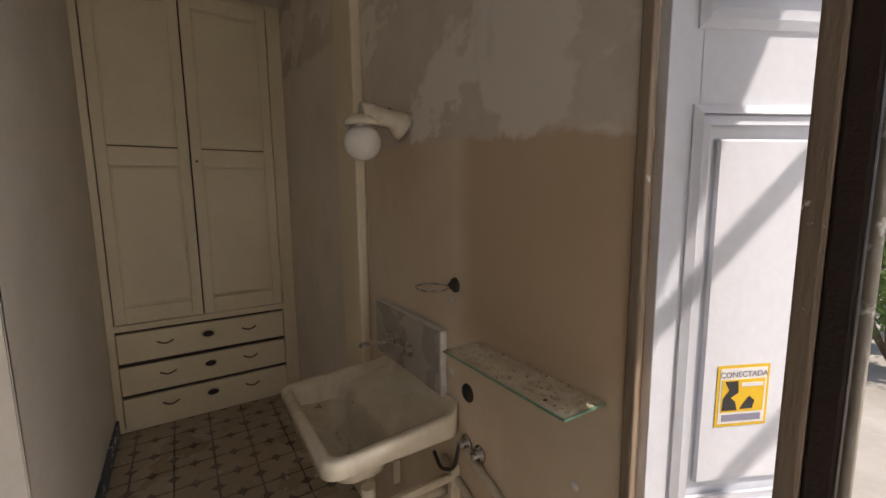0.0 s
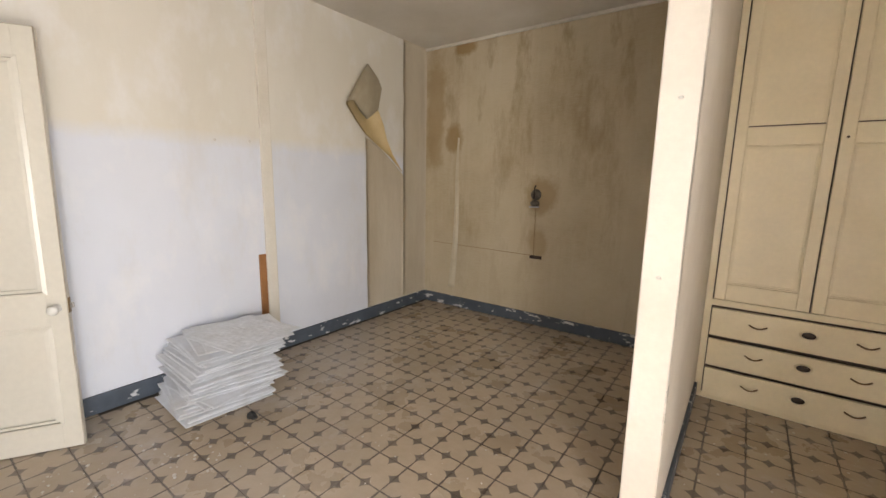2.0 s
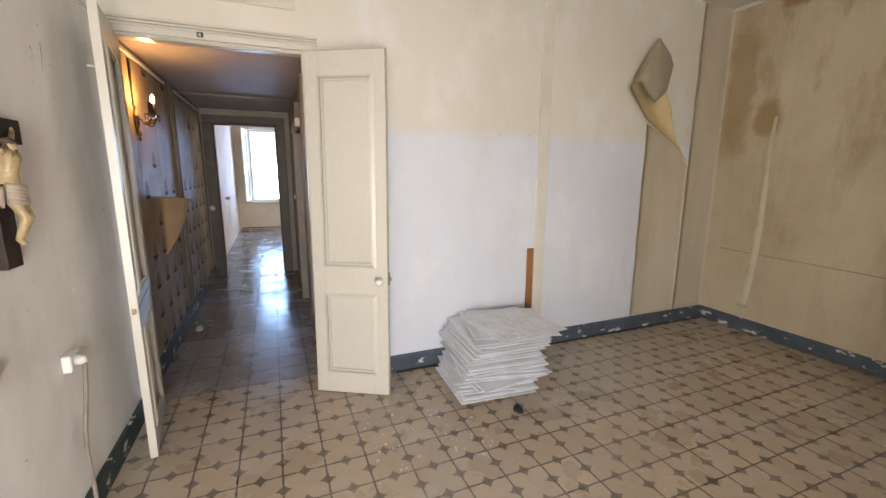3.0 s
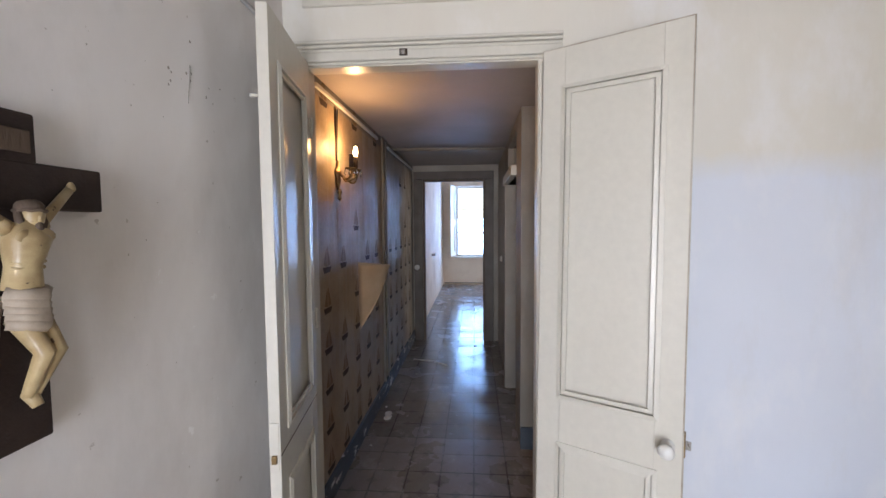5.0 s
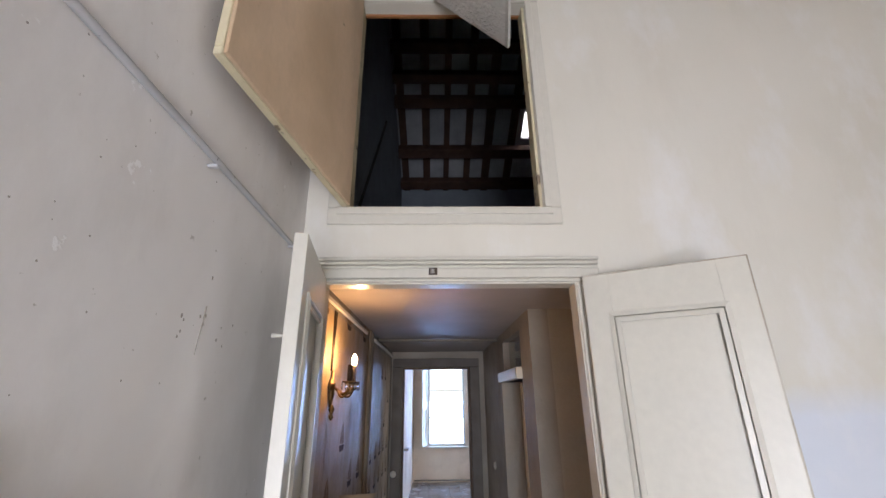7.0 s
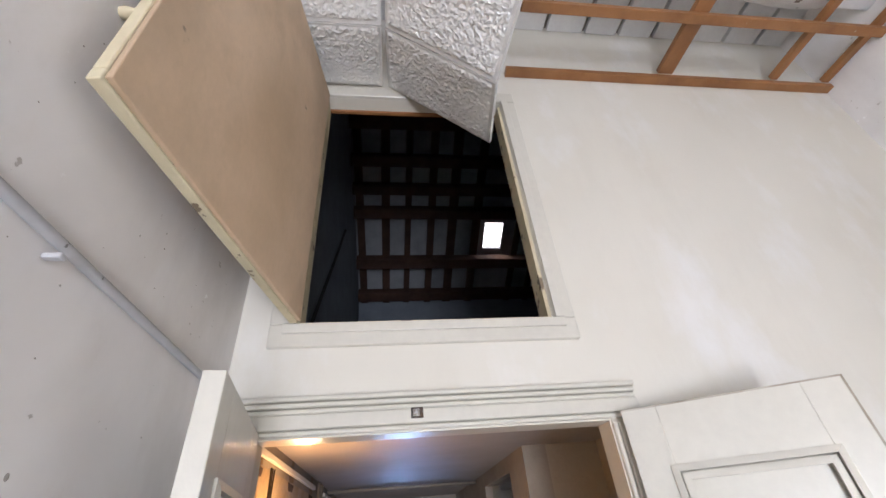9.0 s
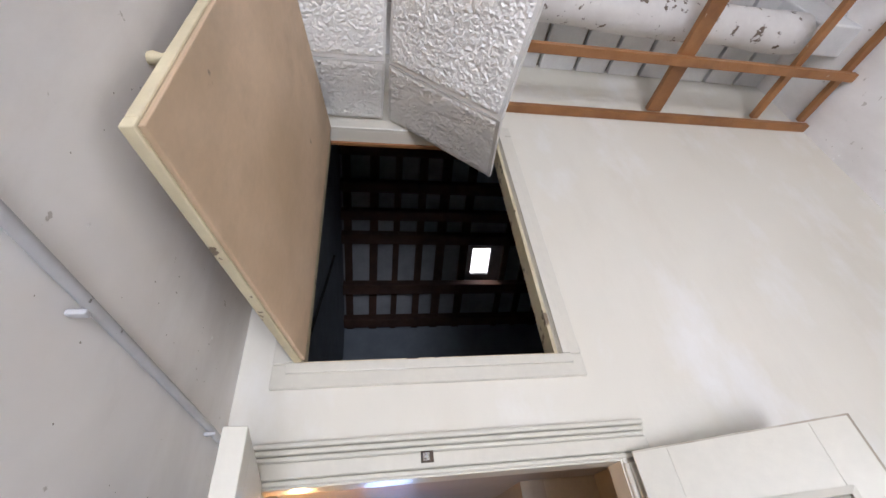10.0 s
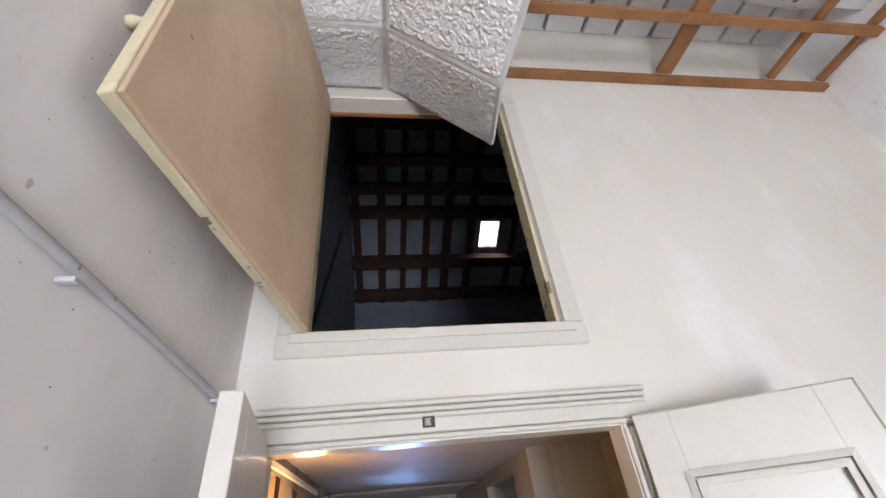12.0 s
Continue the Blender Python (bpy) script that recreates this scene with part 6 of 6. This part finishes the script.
def south_wall_fittings():
    y = S + 0.012
    th = thing("conduit", (-2.03, S, 0.9), "white painted cable conduit clipped to the wall", "conduit")
    bm = bmesh.new()
    tube(bm, bend([(-2.005, y, 0.90), (-2.01, y, 1.03), (-2.065, y, 1.85), (-2.085, y, 2.5), (-2.09, y, 3.9)]), 0.011, 10)
    part("tube", bm, PLASTIC, th)
    for z, x in ((1.03, -2.012), (1.36, -2.033), (1.70, -2.056), (2.1, -2.072)):
        part("clip", bbox((x - 0.026, S + 0.0005, z - 0.005), (x + 0.02, y + 0.013, z + 0.005), 0.002), PLASTIC, th)
    so = thing("double_socket", (-2.0, S, 0.83), "white surface-mounted double power socket", "socket")
    part("case", bbox((-2.10, S + 0.0005, 0.818), (-1.905, S + 0.045, 0.902), 0.008), PLASTIC, so)
    for x in (-2.053, -1.965):
        w = part("well", lathe([(0.021, 0), (0.021, 0.002), (0.018, 0.0022), (0.017, 0.0005)], (0, 1, 0), (x, S + 0.045, 0.86), 18), PLASTIC, so)
        bm = bmesh.new()
        for k in (-0.008, 0.008):
            tube(bm, [(x + k, S + 0.0455, 0.86), (x + k, S + 0.0475, 0.86)], 0.003, 8)
        part("hole", bm, BLACK, w)
    pl = thing("wall_socket", (-2.60, S, 0.65), "small white wall socket with a plug and grubby cable", "socket")
    part("case", bbox((-2.635, S + 0.0005, 0.665), (-2.555, S + 0.032, 0.735), 0.006), PLASTIC, pl)
    part("plug", lathe([(0.02, 0), (0.019, 0.02), (0.012, 0.034), (0.004, 0.036)], (0, 1, 0), (-2.60, S + 0.032, 0.70), 14), PLASTIC, pl)
    bm = bmesh.new()
    tube(bm, bend([(-2.60, S + 0.058, 0.69), (-2.605, S + 0.045, 0.56), (-2.565, S + 0.03, 0.36), (-2.58, S + 0.03, 0.14), (-2.52, S + 0.05, 0.015), (-2.40, S + 0.07, 0.010)]), 0.0085, 8)
    part("cable", bm, surface("grubby_cable", ((0.30, 0.25, 0.21), (0.24, 0.19, 0.16)), 0.6, scale=20), pl, "grubby hanging cable")
    hp = thing("wall_conduit", (-2.7, S, 2.25), "grey painted conduit running level along the wall", "conduit")
    bm = bmesh.new()
    tube(bm, bend([(0.6, y - 0.0035, 2.262), (-2.55, y - 0.0035, 2.254), (-3.25, y - 0.0035, 2.240), (-3.30, y - 0.0035, 2.236), (-3.384, y + 0.01, 2.230)]), 0.0078, 10)
    part("tube", bm, GREY_PIPE, hp)
    for x in (-3.24, -2.72, -2.1, -1.5):
        part("clip", bbox((x - 0.006, S + 0.0005, 2.224), (x + 0.006, y + 0.012, 2.2315), 0.0025), GREY_PIPE, hp)
    bm = bmesh.new()
    rnd = random.Random(4)
    for _ in range(46):
        x, z = rnd.uniform(-3.3, -1.9), rnd.uniform(1.3, 3.2)
        ball(bm, (x, S, z), rnd.uniform(0.0008, 0.0018), (1, 0.3, 1), seg=6)
    for _ in range(60):
        ball(bm, (rnd.uniform(-3.25, -2.3), S, rnd.uniform(1.8, 2.75)), rnd.uniform(0.0008, 0.0018), (1.2, 0.3, 1), seg=6)
    tube(bm, [(-2.815, S + 0.0004, 1.935), (-2.812, S + 0.0004, 1.90), (-2.806, S + 0.0004, 1.86), (-2.803, S + 0.0004, 1.83)], [0.002, 0.0018, 0.0012, 0.0006], 6)
    for x, z in ((-2.82, 2.0), (-2.744, 1.893), (-2.733, 1.859), (-2.894, 1.90), (-2.947, 1.914), (-2.82, 1.915), (-2.815, 1.895), (-2.80, 1.91), (-2.74, 1.87), (-2.735, 1.90), (-2.88, 1.87), (-2.91, 1.86)):
        ball(bm, (x, S, z), rnd.uniform(0.0016, 0.003), (1.3, 0.2, 1.6), seg=8)
    tagged(part("nail_holes", bm, surface("plaster_scar", ((0.44, 0.41, 0.37), (0.36, 0.33, 0.29)), 0.9, scale=30)), "small nail holes and scars in the plaster", "plaster", kind="stuff")


south_wall_fittings()


# ---- the corridor ----
def corridor_paper_material():
    """Dark greasy wallpaper: brown-grey mottling, long pale streaks and black damp stains."""
    m, t, b = nodes_of("corridor_wallpaper")
    v = place(t)
    c = mix(t, cloud(t, v, 2.2, 7.0, 0.65), (0.49, 0.39, 0.255), (0.35, 0.27, 0.175))
    streak = cloud(t, scaled(t, v, 1.0, 1.0, 0.09), 9.0, 6.0, 0.65, 0.48, 0.72)
    c = mix(t, calc(t, "MULTIPLY", streak, 0.55), c, (0.55, 0.51, 0.46))
    damp = cloud(t, scaled(t, v, 1.0, 1.0, 0.35), 4.2, 9.0, 0.72, 0.58, 0.72)
    c = mix(t, calc(t, "MULTIPLY", damp, 0.5), c, (0.07, 0.055, 0.045))
    fine = cloud(t, v, 45.0, 4.0, 0.65, 0.3, 0.7)
    c = mix(t, calc(t, "MULTIPLY", fine, 0.25), c, (0.12, 0.095, 0.07))
    t.links.new(c, b.inputs["Base Color"])
    r = calc(t, "ADD", 0.36, calc(t, "MULTIPLY", cloud(t, v, 6.0, 6.0), 0.25))
    t.links.new(r, b.inputs["Roughness"])
    bumped(t, b, calc(t, "ADD", streak, calc(t, "MULTIPLY", fine, 0.3)), 0.25, 0.006)
    return m


WALLPAPER = corridor_paper_material()
PEEL = surface("peeled_paper_back", ((0.56, 0.43, 0.28), (0.46, 0.34, 0.21)), 0.8, scale=5, grain=50)
SAIL_INK = surface("faded_ink", ((0.19, 0.12, 0.055), (0.25, 0.165, 0.08)), 0.5, scale=30, bump=0)
INK = surface("wallpaper_ink", ((0.045, 0.026, 0.013), (0.06, 0.036, 0.018)), 0.6, scale=30, bump=0)


def corridor_paper():
    th = thing("corridor_wallpaper", (-5.0, COR_S, 0.13), "brown wallpaper printed with rows of small dark ships", "wallpaper")
    x = -3.50
    for k in range(6):
        part("length", bbox((x - 0.558, COR_S + 0.0005, 0.131), (x, COR_S + 0.003, 2.16), 0), WALLPAPER, th)
        x -= 0.5595
    bm = bmesh.new()
    y = COR_S + 0.0036

    def poly(*pts):
        f = [bm.verts.new((a, y, c)) for a, c in pts]
        b = [bm.verts.new((a, y - 0.0008, c)) for a, c in pts]
        bm.faces.new(f)
        for i in range(len(f)):
            bm.faces.new((f[i], f[(i + 1) % len(f)], b[(i + 1) % len(f)], b[i]))
    rnd = random.Random(8)
    sails = []
    for i in range(12):
        for j in range(10):
            x = -3.60 - 0.28 * i
            z = 0.175 + 0.22 * j
            if rnd.random() < (0.08 if z < 1.3 else 0.8):
                continue
            poly((x - 0.062, z), (x + 0.066, z + 0.004), (x + 0.046, z - 0.030), (x - 0.044, z - 0.028))
            sails.append((x, z))
    pr = part("ship_print", bm, INK, th)
    pr["kind"] = "stuff"
    bm = bmesh.new()
    for x, z in sails:
        poly((x - 0.006, z + 0.004), (x - 0.050, z + 0.012), (x - 0.026, z + 0.07), (x - 0.006, z + 0.115))
        poly((x + 0.006, z + 0.004), (x + 0.052, z + 0.016), (x + 0.030, z + 0.065), (x + 0.006, z + 0.10))
    pr = part("sail_print", bm, SAIL_INK, th)
    pr["kind"] = "stuff"


corridor_paper()


def peel(u, v):
    a = Vector((-4.45, COR_S + 0.006, 1.25)).lerp(Vector((-4.48, COR_S + 0.006, 0.78)), v)
    p = a.lerp(Vector((-4.78, COR_S + 0.17, 1.20)), u * (1 - 0.15 * v))
    p.y += 0.04 * math.sin(math.pi * u) * (1 - 0.5 * v)
    return p


sheet("wallpaper_peel", peel, 12, 12, PEEL, "peeled corner of the corridor wallpaper, tan back showing", "wallpaper")


def sconce():
    at = (-4.06, COR_S, 1.80)
    th = thing("wall_sconce", at, "ornate bronze wall sconce with candle bulbs, one lit", "lamp")
    part("back_plate", lathe([(0.03, 0), (0.038, 0.008), (0.02, 0.016), (0.012, 0.03)], (0, 1, 0), (at[0], at[1] + 0.0035, 1.80), 16), BRASS, th)
    bm = bmesh.new()
    tube(bm, [(at[0], COR_S + 0.012, 1.70), (at[0], COR_S + 0.014, 1.76), (at[0], COR_S + 0.014, 1.87)], [0.006, 0.018, 0.007], 8)
    part("stem", bm, BRASS, th)
    for k, lit in ((-1, False), (1, True)):
        ex, ey = at[0] + (0.075 if k < 0 else -0.01), COR_S + 0.115
        bm = bmesh.new()
        tube(bm, bend([(at[0], COR_S + 0.03, 1.79), ((at[0] + ex) / 2, COR_S + 0.075, 1.755), (ex, ey, 1.775), (ex, ey, 1.805)]), 0.007, 8)
        arm = part("arm", bm, BRASS, th)
        part("drip_pan", lathe([(0.012, 0), (0.034, 0.01), (0.036, 0.014), (0.012, 0.012)], (0, 0, 1), (ex, ey, 1.803), 16), BRASS, arm)
        part("candle", lathe([(0.013, 0), (0.013, 0.075), (0.006, 0.078)], (0, 0, 1), (ex, ey, 1.817), 12), DARK_WOOD, arm, "dark candle sleeve")
        if lit:
            part("bulb", lathe([(0.007, 0), (0.012, 0.016), (0.013, 0.027), (0.008, 0.045), (0.002, 0.056)], (0, 0, 1), (ex, ey, 1.895), 12), BULB, arm, "lit candle bulb")
        for q in range(5):
            t = q * math.tau / 5
            dx, dy = 0.034 * math.cos(t), 0.034 * math.sin(t)
            part("crystal", lathe([(0.001, 0), (0.006, 0.012), (0.004, 0.026), (0.001, 0.038)], (0, 0, 1), (ex + dx, ey + dy, 1.776), 6), GLASS, arm, "hanging glass drop")
    for sx in (-1, 1):
        bm = bmesh.new()
        tube(bm, [(at[0] + sx * (0.02 + 0.045 * math.sin(k * 0.5)), COR_S + 0.05 + 0.012 * k, 1.775 - 0.03 * math.sin(k * 0.62)) for k in range(9)], [0.006 - 0.0004 * k for k in range(9)], 6)
        part("scroll", bm, BRASS, th, "curled bronze leaf scroll")
    part("finial", lathe([(0.002, 0), (0.012, 0.015), (0.006, 0.03), (0.016, 0.05), (0.005, 0.07)], (0, 0, 1), (at[0], COR_S + 0.022, 1.64), 10), BRASS, th)
    for dx in (-0.03, 0.0, 0.02):
        bm = bmesh.new()
        tube(bm, [(at[0] + dx * 0.3, COR_S + 0.006, 1.87), (at[0] + dx, COR_S + 0.008, 2.17)], 0.003, 6)
        tagged(part("sconce_wire", bm, IRON), "loose wire rising from the bronze sconce", "wire", "sconce wires")


sconce()


FRAME_BROWN = surface("brown_frame_paint", ((0.12, 0.10, 0.082), (0.085, 0.07, 0.056)), 0.5, scale=6)


def corridor_fittings():
    for x0, x1 in ((-3.75, -5.05), (-5.46, -6.95)):
        tagged(part("cable_duct", bbox((x1, COR_S + 0.003, 2.185), (x0, COR_S + 0.020, 2.207), 0.003), PLASTIC), "white cable duct under the corridor ceiling", "conduit", "corridor ducts")
    bm = bmesh.new()
    for dx in (0.0, 0.05):
        tube(bm, [(-5.72 - dx, COR_S, 2.232), (-5.80 - dx, COR_N, 2.232)], 0.010, 8)
    tagged(part("ceiling_pipe", bm, DIM_CORRIDOR_WALL), "pair of thin pipes crossing the corridor ceiling", "pipe")
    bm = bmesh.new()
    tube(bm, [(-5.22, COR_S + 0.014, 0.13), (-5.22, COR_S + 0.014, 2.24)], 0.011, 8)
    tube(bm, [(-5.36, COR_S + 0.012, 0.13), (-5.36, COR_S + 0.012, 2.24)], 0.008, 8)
    tagged(part("wall_pipe", bm, DIM_CORRIDOR_WALL), "painted upright pipes on the corridor wall", "pipe")
    # frames of the side door and the far doorway
    th = thing("side_door_frame", (-5.2, COR_N, 0.0), "worn cream frame of the corridor side door", "door frame")
    th["kind"] = "structure"
    y0, y1 = COR_N - 0.03, COR_N + 0.125
    part("lintel", bbox((-5.57, y0 - 0.012, 1.85), (-4.74, y1, 1.925), 0.006), DOOR_PAINT, th)
    for x0, x1, yy in ((-5.56, -5.46, y0), (-4.77, -4.752, COR_N + 0.004)):
        part("jamb", bbox((x0, yy, 0.0), (x1, y1, 1.849), 0.004), DIM_CORRIDOR_WALL, th)
    part("transom", bbox((-5.48, COR_N + 0.05, 1.93), (-4.75, COR_N + 0.054, 2.17), 0), GLASS, th, "dark transom pane")
    door_leaf("door_leaf", pose(-5.45, COR_N + 0.12, 0.0, 0, 0, 93), 0.68, 1.84, 0.035, ((0.15, 0.8), (0.95, 1.7)), CREAM_PAINT, "cream side door standing open into the dark")
    fr = thing("far_door_frame", (COR_END, -0.45, 0.0), "dark brown casing of the corridor end doorway", "door frame")
    fr["kind"] = "structure"
    for nm, a, c, z0, z1 in (("jamb", -0.965, -0.85, 0.0, 2.07), ("jamb", -0.062, 0.05, 0.0, 2.07), ("head", -0.965, 0.05, 2.071, 2.17)):
        part(nm, bbox((COR_END - 0.005, a, z0), (COR_END + 0.025, c, z1), 0.005), FRAME_BROWN, fr)
    for nm, a, c, z0, z1 in (("lining", -0.849, -0.83, 0.0, 2.05), ("lining", -0.081, -0.062, 0.0, 2.05), ("lining", -0.849, -0.062, 2.051, 2.069)):
        part(nm, bbox((COR_END - 0.119, a, z0), (COR_END - 0.006, c, z1), 0.002), OLD_WOOD, fr)
    sw = thing("light_switch", (-6.3, COR_N, 1.1), "small white round corridor light switch", "switch")
    part("base", lathe([(0.035, 0), (0.034, 0.01), (0.02, 0.02), (0.004, 0.022)], (0, -1, 0), (-6.3, COR_N - 0.0005, 1.12), 16), PLASTIC, sw)
    copy_thing(sw, pose(-6.985, -0.93, 0.93, 0, 0, 90))
    bm = bmesh.new()
    rnd = random.Random(5)
    for x, y, r in ((-4.84, -0.88, 0.04), (-5.76, -0.77, 0.016), (-9.37, -0.87, 0.05), (-6.77, -0.19, 0.03), (-8.2, -0.62, 0.04), (-4.4, -0.9, 0.012), (-5.0, -0.92, 0.012)):
        for _ in range(3):
            grit(bm, (x + rnd.uniform(-r, r), y + rnd.uniform(-r, r) * 0.4, 0.001), r * rnd.uniform(0.4, 0.8))
    tube(bm, [(-6.2, -0.87, 0.006), (-6.14, -0.66, 0.009), (-6.02, -0.48, 0.006)], 0.007, 6)
    tagged(part("floor_debris", bm, PLASTER_CHIP), "scraps of plaster and paper on the corridor floor", "debris", kind="stuff")
    bm = bmesh.new()
    for _ in range(170):
        grit(bm, (rnd.uniform(-3.2, -1.2), rnd.uniform(-0.2, 3.6), 0.0003), rnd.uniform(0.002, 0.008))
    for _ in range(70):
        grit(bm, (rnd.uniform(-2.9, -2.3), rnd.uniform(0.2, 0.9), 0.0003), rnd.uniform(0.002, 0.010))
    for _ in range(60):
        grit(bm, (rnd.uniform(-0.4, 0.6), rnd.uniform(1.5, 3.1), 0.0003), rnd.uniform(0.002, 0.009))
    tagged(part("plaster_crumbs", bm, PLASTER_CHIP), "plaster crumbs scattered over the tiled floor", "debris", kind="stuff")


corridor_fittings()


def far_window():
    th = thing("window_1", (-12.1, -0.22, 0.70), "tall bright window with thin cream bars", "window")
    th["kind"] = "structure"
    y0, y1, z0, z1, X = -0.64, 0.20, 0.70, 2.44, -12.1
    for nm, lo, hi in (("frame", (y0, z0), (y0 + 0.045, z1)), ("frame", (y1 - 0.045, z0), (y1, z1)), ("frame", (y0 + 0.0455, z0), (y1 - 0.0455, z0 + 0.05)),
                       ("frame", (y0 + 0.0455, z1 - 0.05), (y1 - 0.0455, z1)), ("bar", (y0 + 0.0455, 1.28), (y1 - 0.0455, 1.31)), ("bar", (y0 + 0.0455, 1.86), (y1 - 0.0455, 1.885))):
        part("window_" + nm, bbox((X - 0.025, lo[0], lo[1]), (X + 0.025, hi[0], hi[1]), 0.004), DOOR_PAINT, th)
    for a, c in ((z0 + 0.0505, 1.2795), (1.3105, 1.8595), (1.8855, z1 - 0.0505)):
        pn = part("pane", bbox((X - 0.002, y0 + 0.046, a), (X + 0.002, y1 - 0.046, c), 0), GLASS, th)
        pn.visible_shadow = False
    part("window_sill", bbox((-12.0, y0 - 0.05, 0.665), (-11.93, y1 + 0.05, 0.70), 0.006), DOOR_PAINT, th)
    door_leaf("window_shutter", pose(-11.98, -0.67, 0.72, 0, 0, -14), 0.40, 1.72, 0.03, ((0.1, 0.75), (0.9, 1.6)), CREAM_PAINT, "cream inner window shutter folded open")
    tagged(part("radiator_pipe", tube(bmesh.new(), [(-11.9, -0.93, 0.05), (-11.9, 0.9, 0.05)], 0.015, 8), DIM_CORRIDOR_WALL), "rusty pipe along the far wall's foot", "pipe")
    tagged(part("wall_bracket", bbox((-9.3, -0.969, 0.93), (-9.15, -0.90, 0.97), 0.004), GREY_PIPE), "small grey bracket on the far room wall", "bracket")


far_window()


# ---- floor tiles, one by one ----
def tile_mesh():
    """A cement tile with eased edges, its top at the floor."""
    bm = bmesh.new()
    h = PITCH / 2 - 0.0009
    rings = [[bm.verts.new((sx * r, sy * r, z)) for sx, sy in ((-1, -1), (1, -1), (1, 1), (-1, 1))] for r, z in ((h, -0.012), (h, -0.0012), (h - 0.0012, 0.0))]
    for a, c in zip(rings, rings[1:]):
        for k in range(4):
            bm.faces.new((a[k], a[(k + 1) % 4], c[(k + 1) % 4], c[k]))
    bm.faces.new(rings[-1])
    return bm


def lay_tiles():
    data = mesh_of("tile", tile_mesh(), TILE)
    near, far = [], []
    ix0, ix1 = math.floor((-12.0 - TX) / PITCH), math.ceil((E + 0.1 - TX) / PITCH)
    iy0, iy1 = math.floor((-1.0 - TY) / PITCH), math.ceil((N - TY) / PITCH)
    for i in range(ix0, ix1):
        for j in range(iy0, iy1):
            x, y = TX + (i + 0.5) * PITCH, TY + (j + 0.5) * PITCH
            if x < W - 0.05 and y > 0.6 and x > -7.0:
                continue
            (near if -3.4 < x < -0.6 and y < 3.9 else far).append((x, y))
    near.sort(key=lambda p: (p[0] + 2.0) ** 2 + (p[1] - 0.9) ** 2)
    far += near[300:]
    for x, y in near[:300]:
        ob = new("tile", data)
        ob.parent = floor
        ob.matrix_basis = pose(x, y, random.uniform(-0.0006, 0.0004), random.uniform(-0.12, 0.12), random.uniform(-0.12, 0.12))
    # recess and corridor get the tiles darkened for dim light
    zones = (("room_tiles", TILE, -3.46, 99), ("recess_tiles", DIM_DULL_TILE, -4.44, -3.46), ("corridor_tiles", DIM_POLISHED_TILE, -99, -4.44))
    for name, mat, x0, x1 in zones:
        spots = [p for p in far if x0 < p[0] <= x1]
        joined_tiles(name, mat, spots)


def joined_tiles(name, mat, spots):
    verts, faces = [], []
    h = PITCH / 2 - 0.0009
    for x, y in spots:
        z = random.uniform(-0.0006, 0.0004)
        n = len(verts)
        for r, dz in ((h, -0.012), (h, -0.0012), (h - 0.0012, 0.0)):
            verts += [(x + sx * r, y + sy * r, z + dz) for sx, sy in ((-1, -1), (1, -1), (1, 1), (-1, 1))]
        for k in range(2):
            for q in range(4):
                faces.append((n + 4 * k + q, n + 4 * k + (q + 1) % 4, n + 4 * k + 4 + (q + 1) % 4, n + 4 * k + 4 + q))
        faces.append((n + 8, n + 9, n + 10, n + 11))
    me = bpy.data.meshes.new(name)
    me.from_pydata(verts, [], faces)
    me.materials.append(mat)
    ob = new(name, me)
    ob.parent = floor
    tagged(ob, kind="stuff")


lay_tiles()
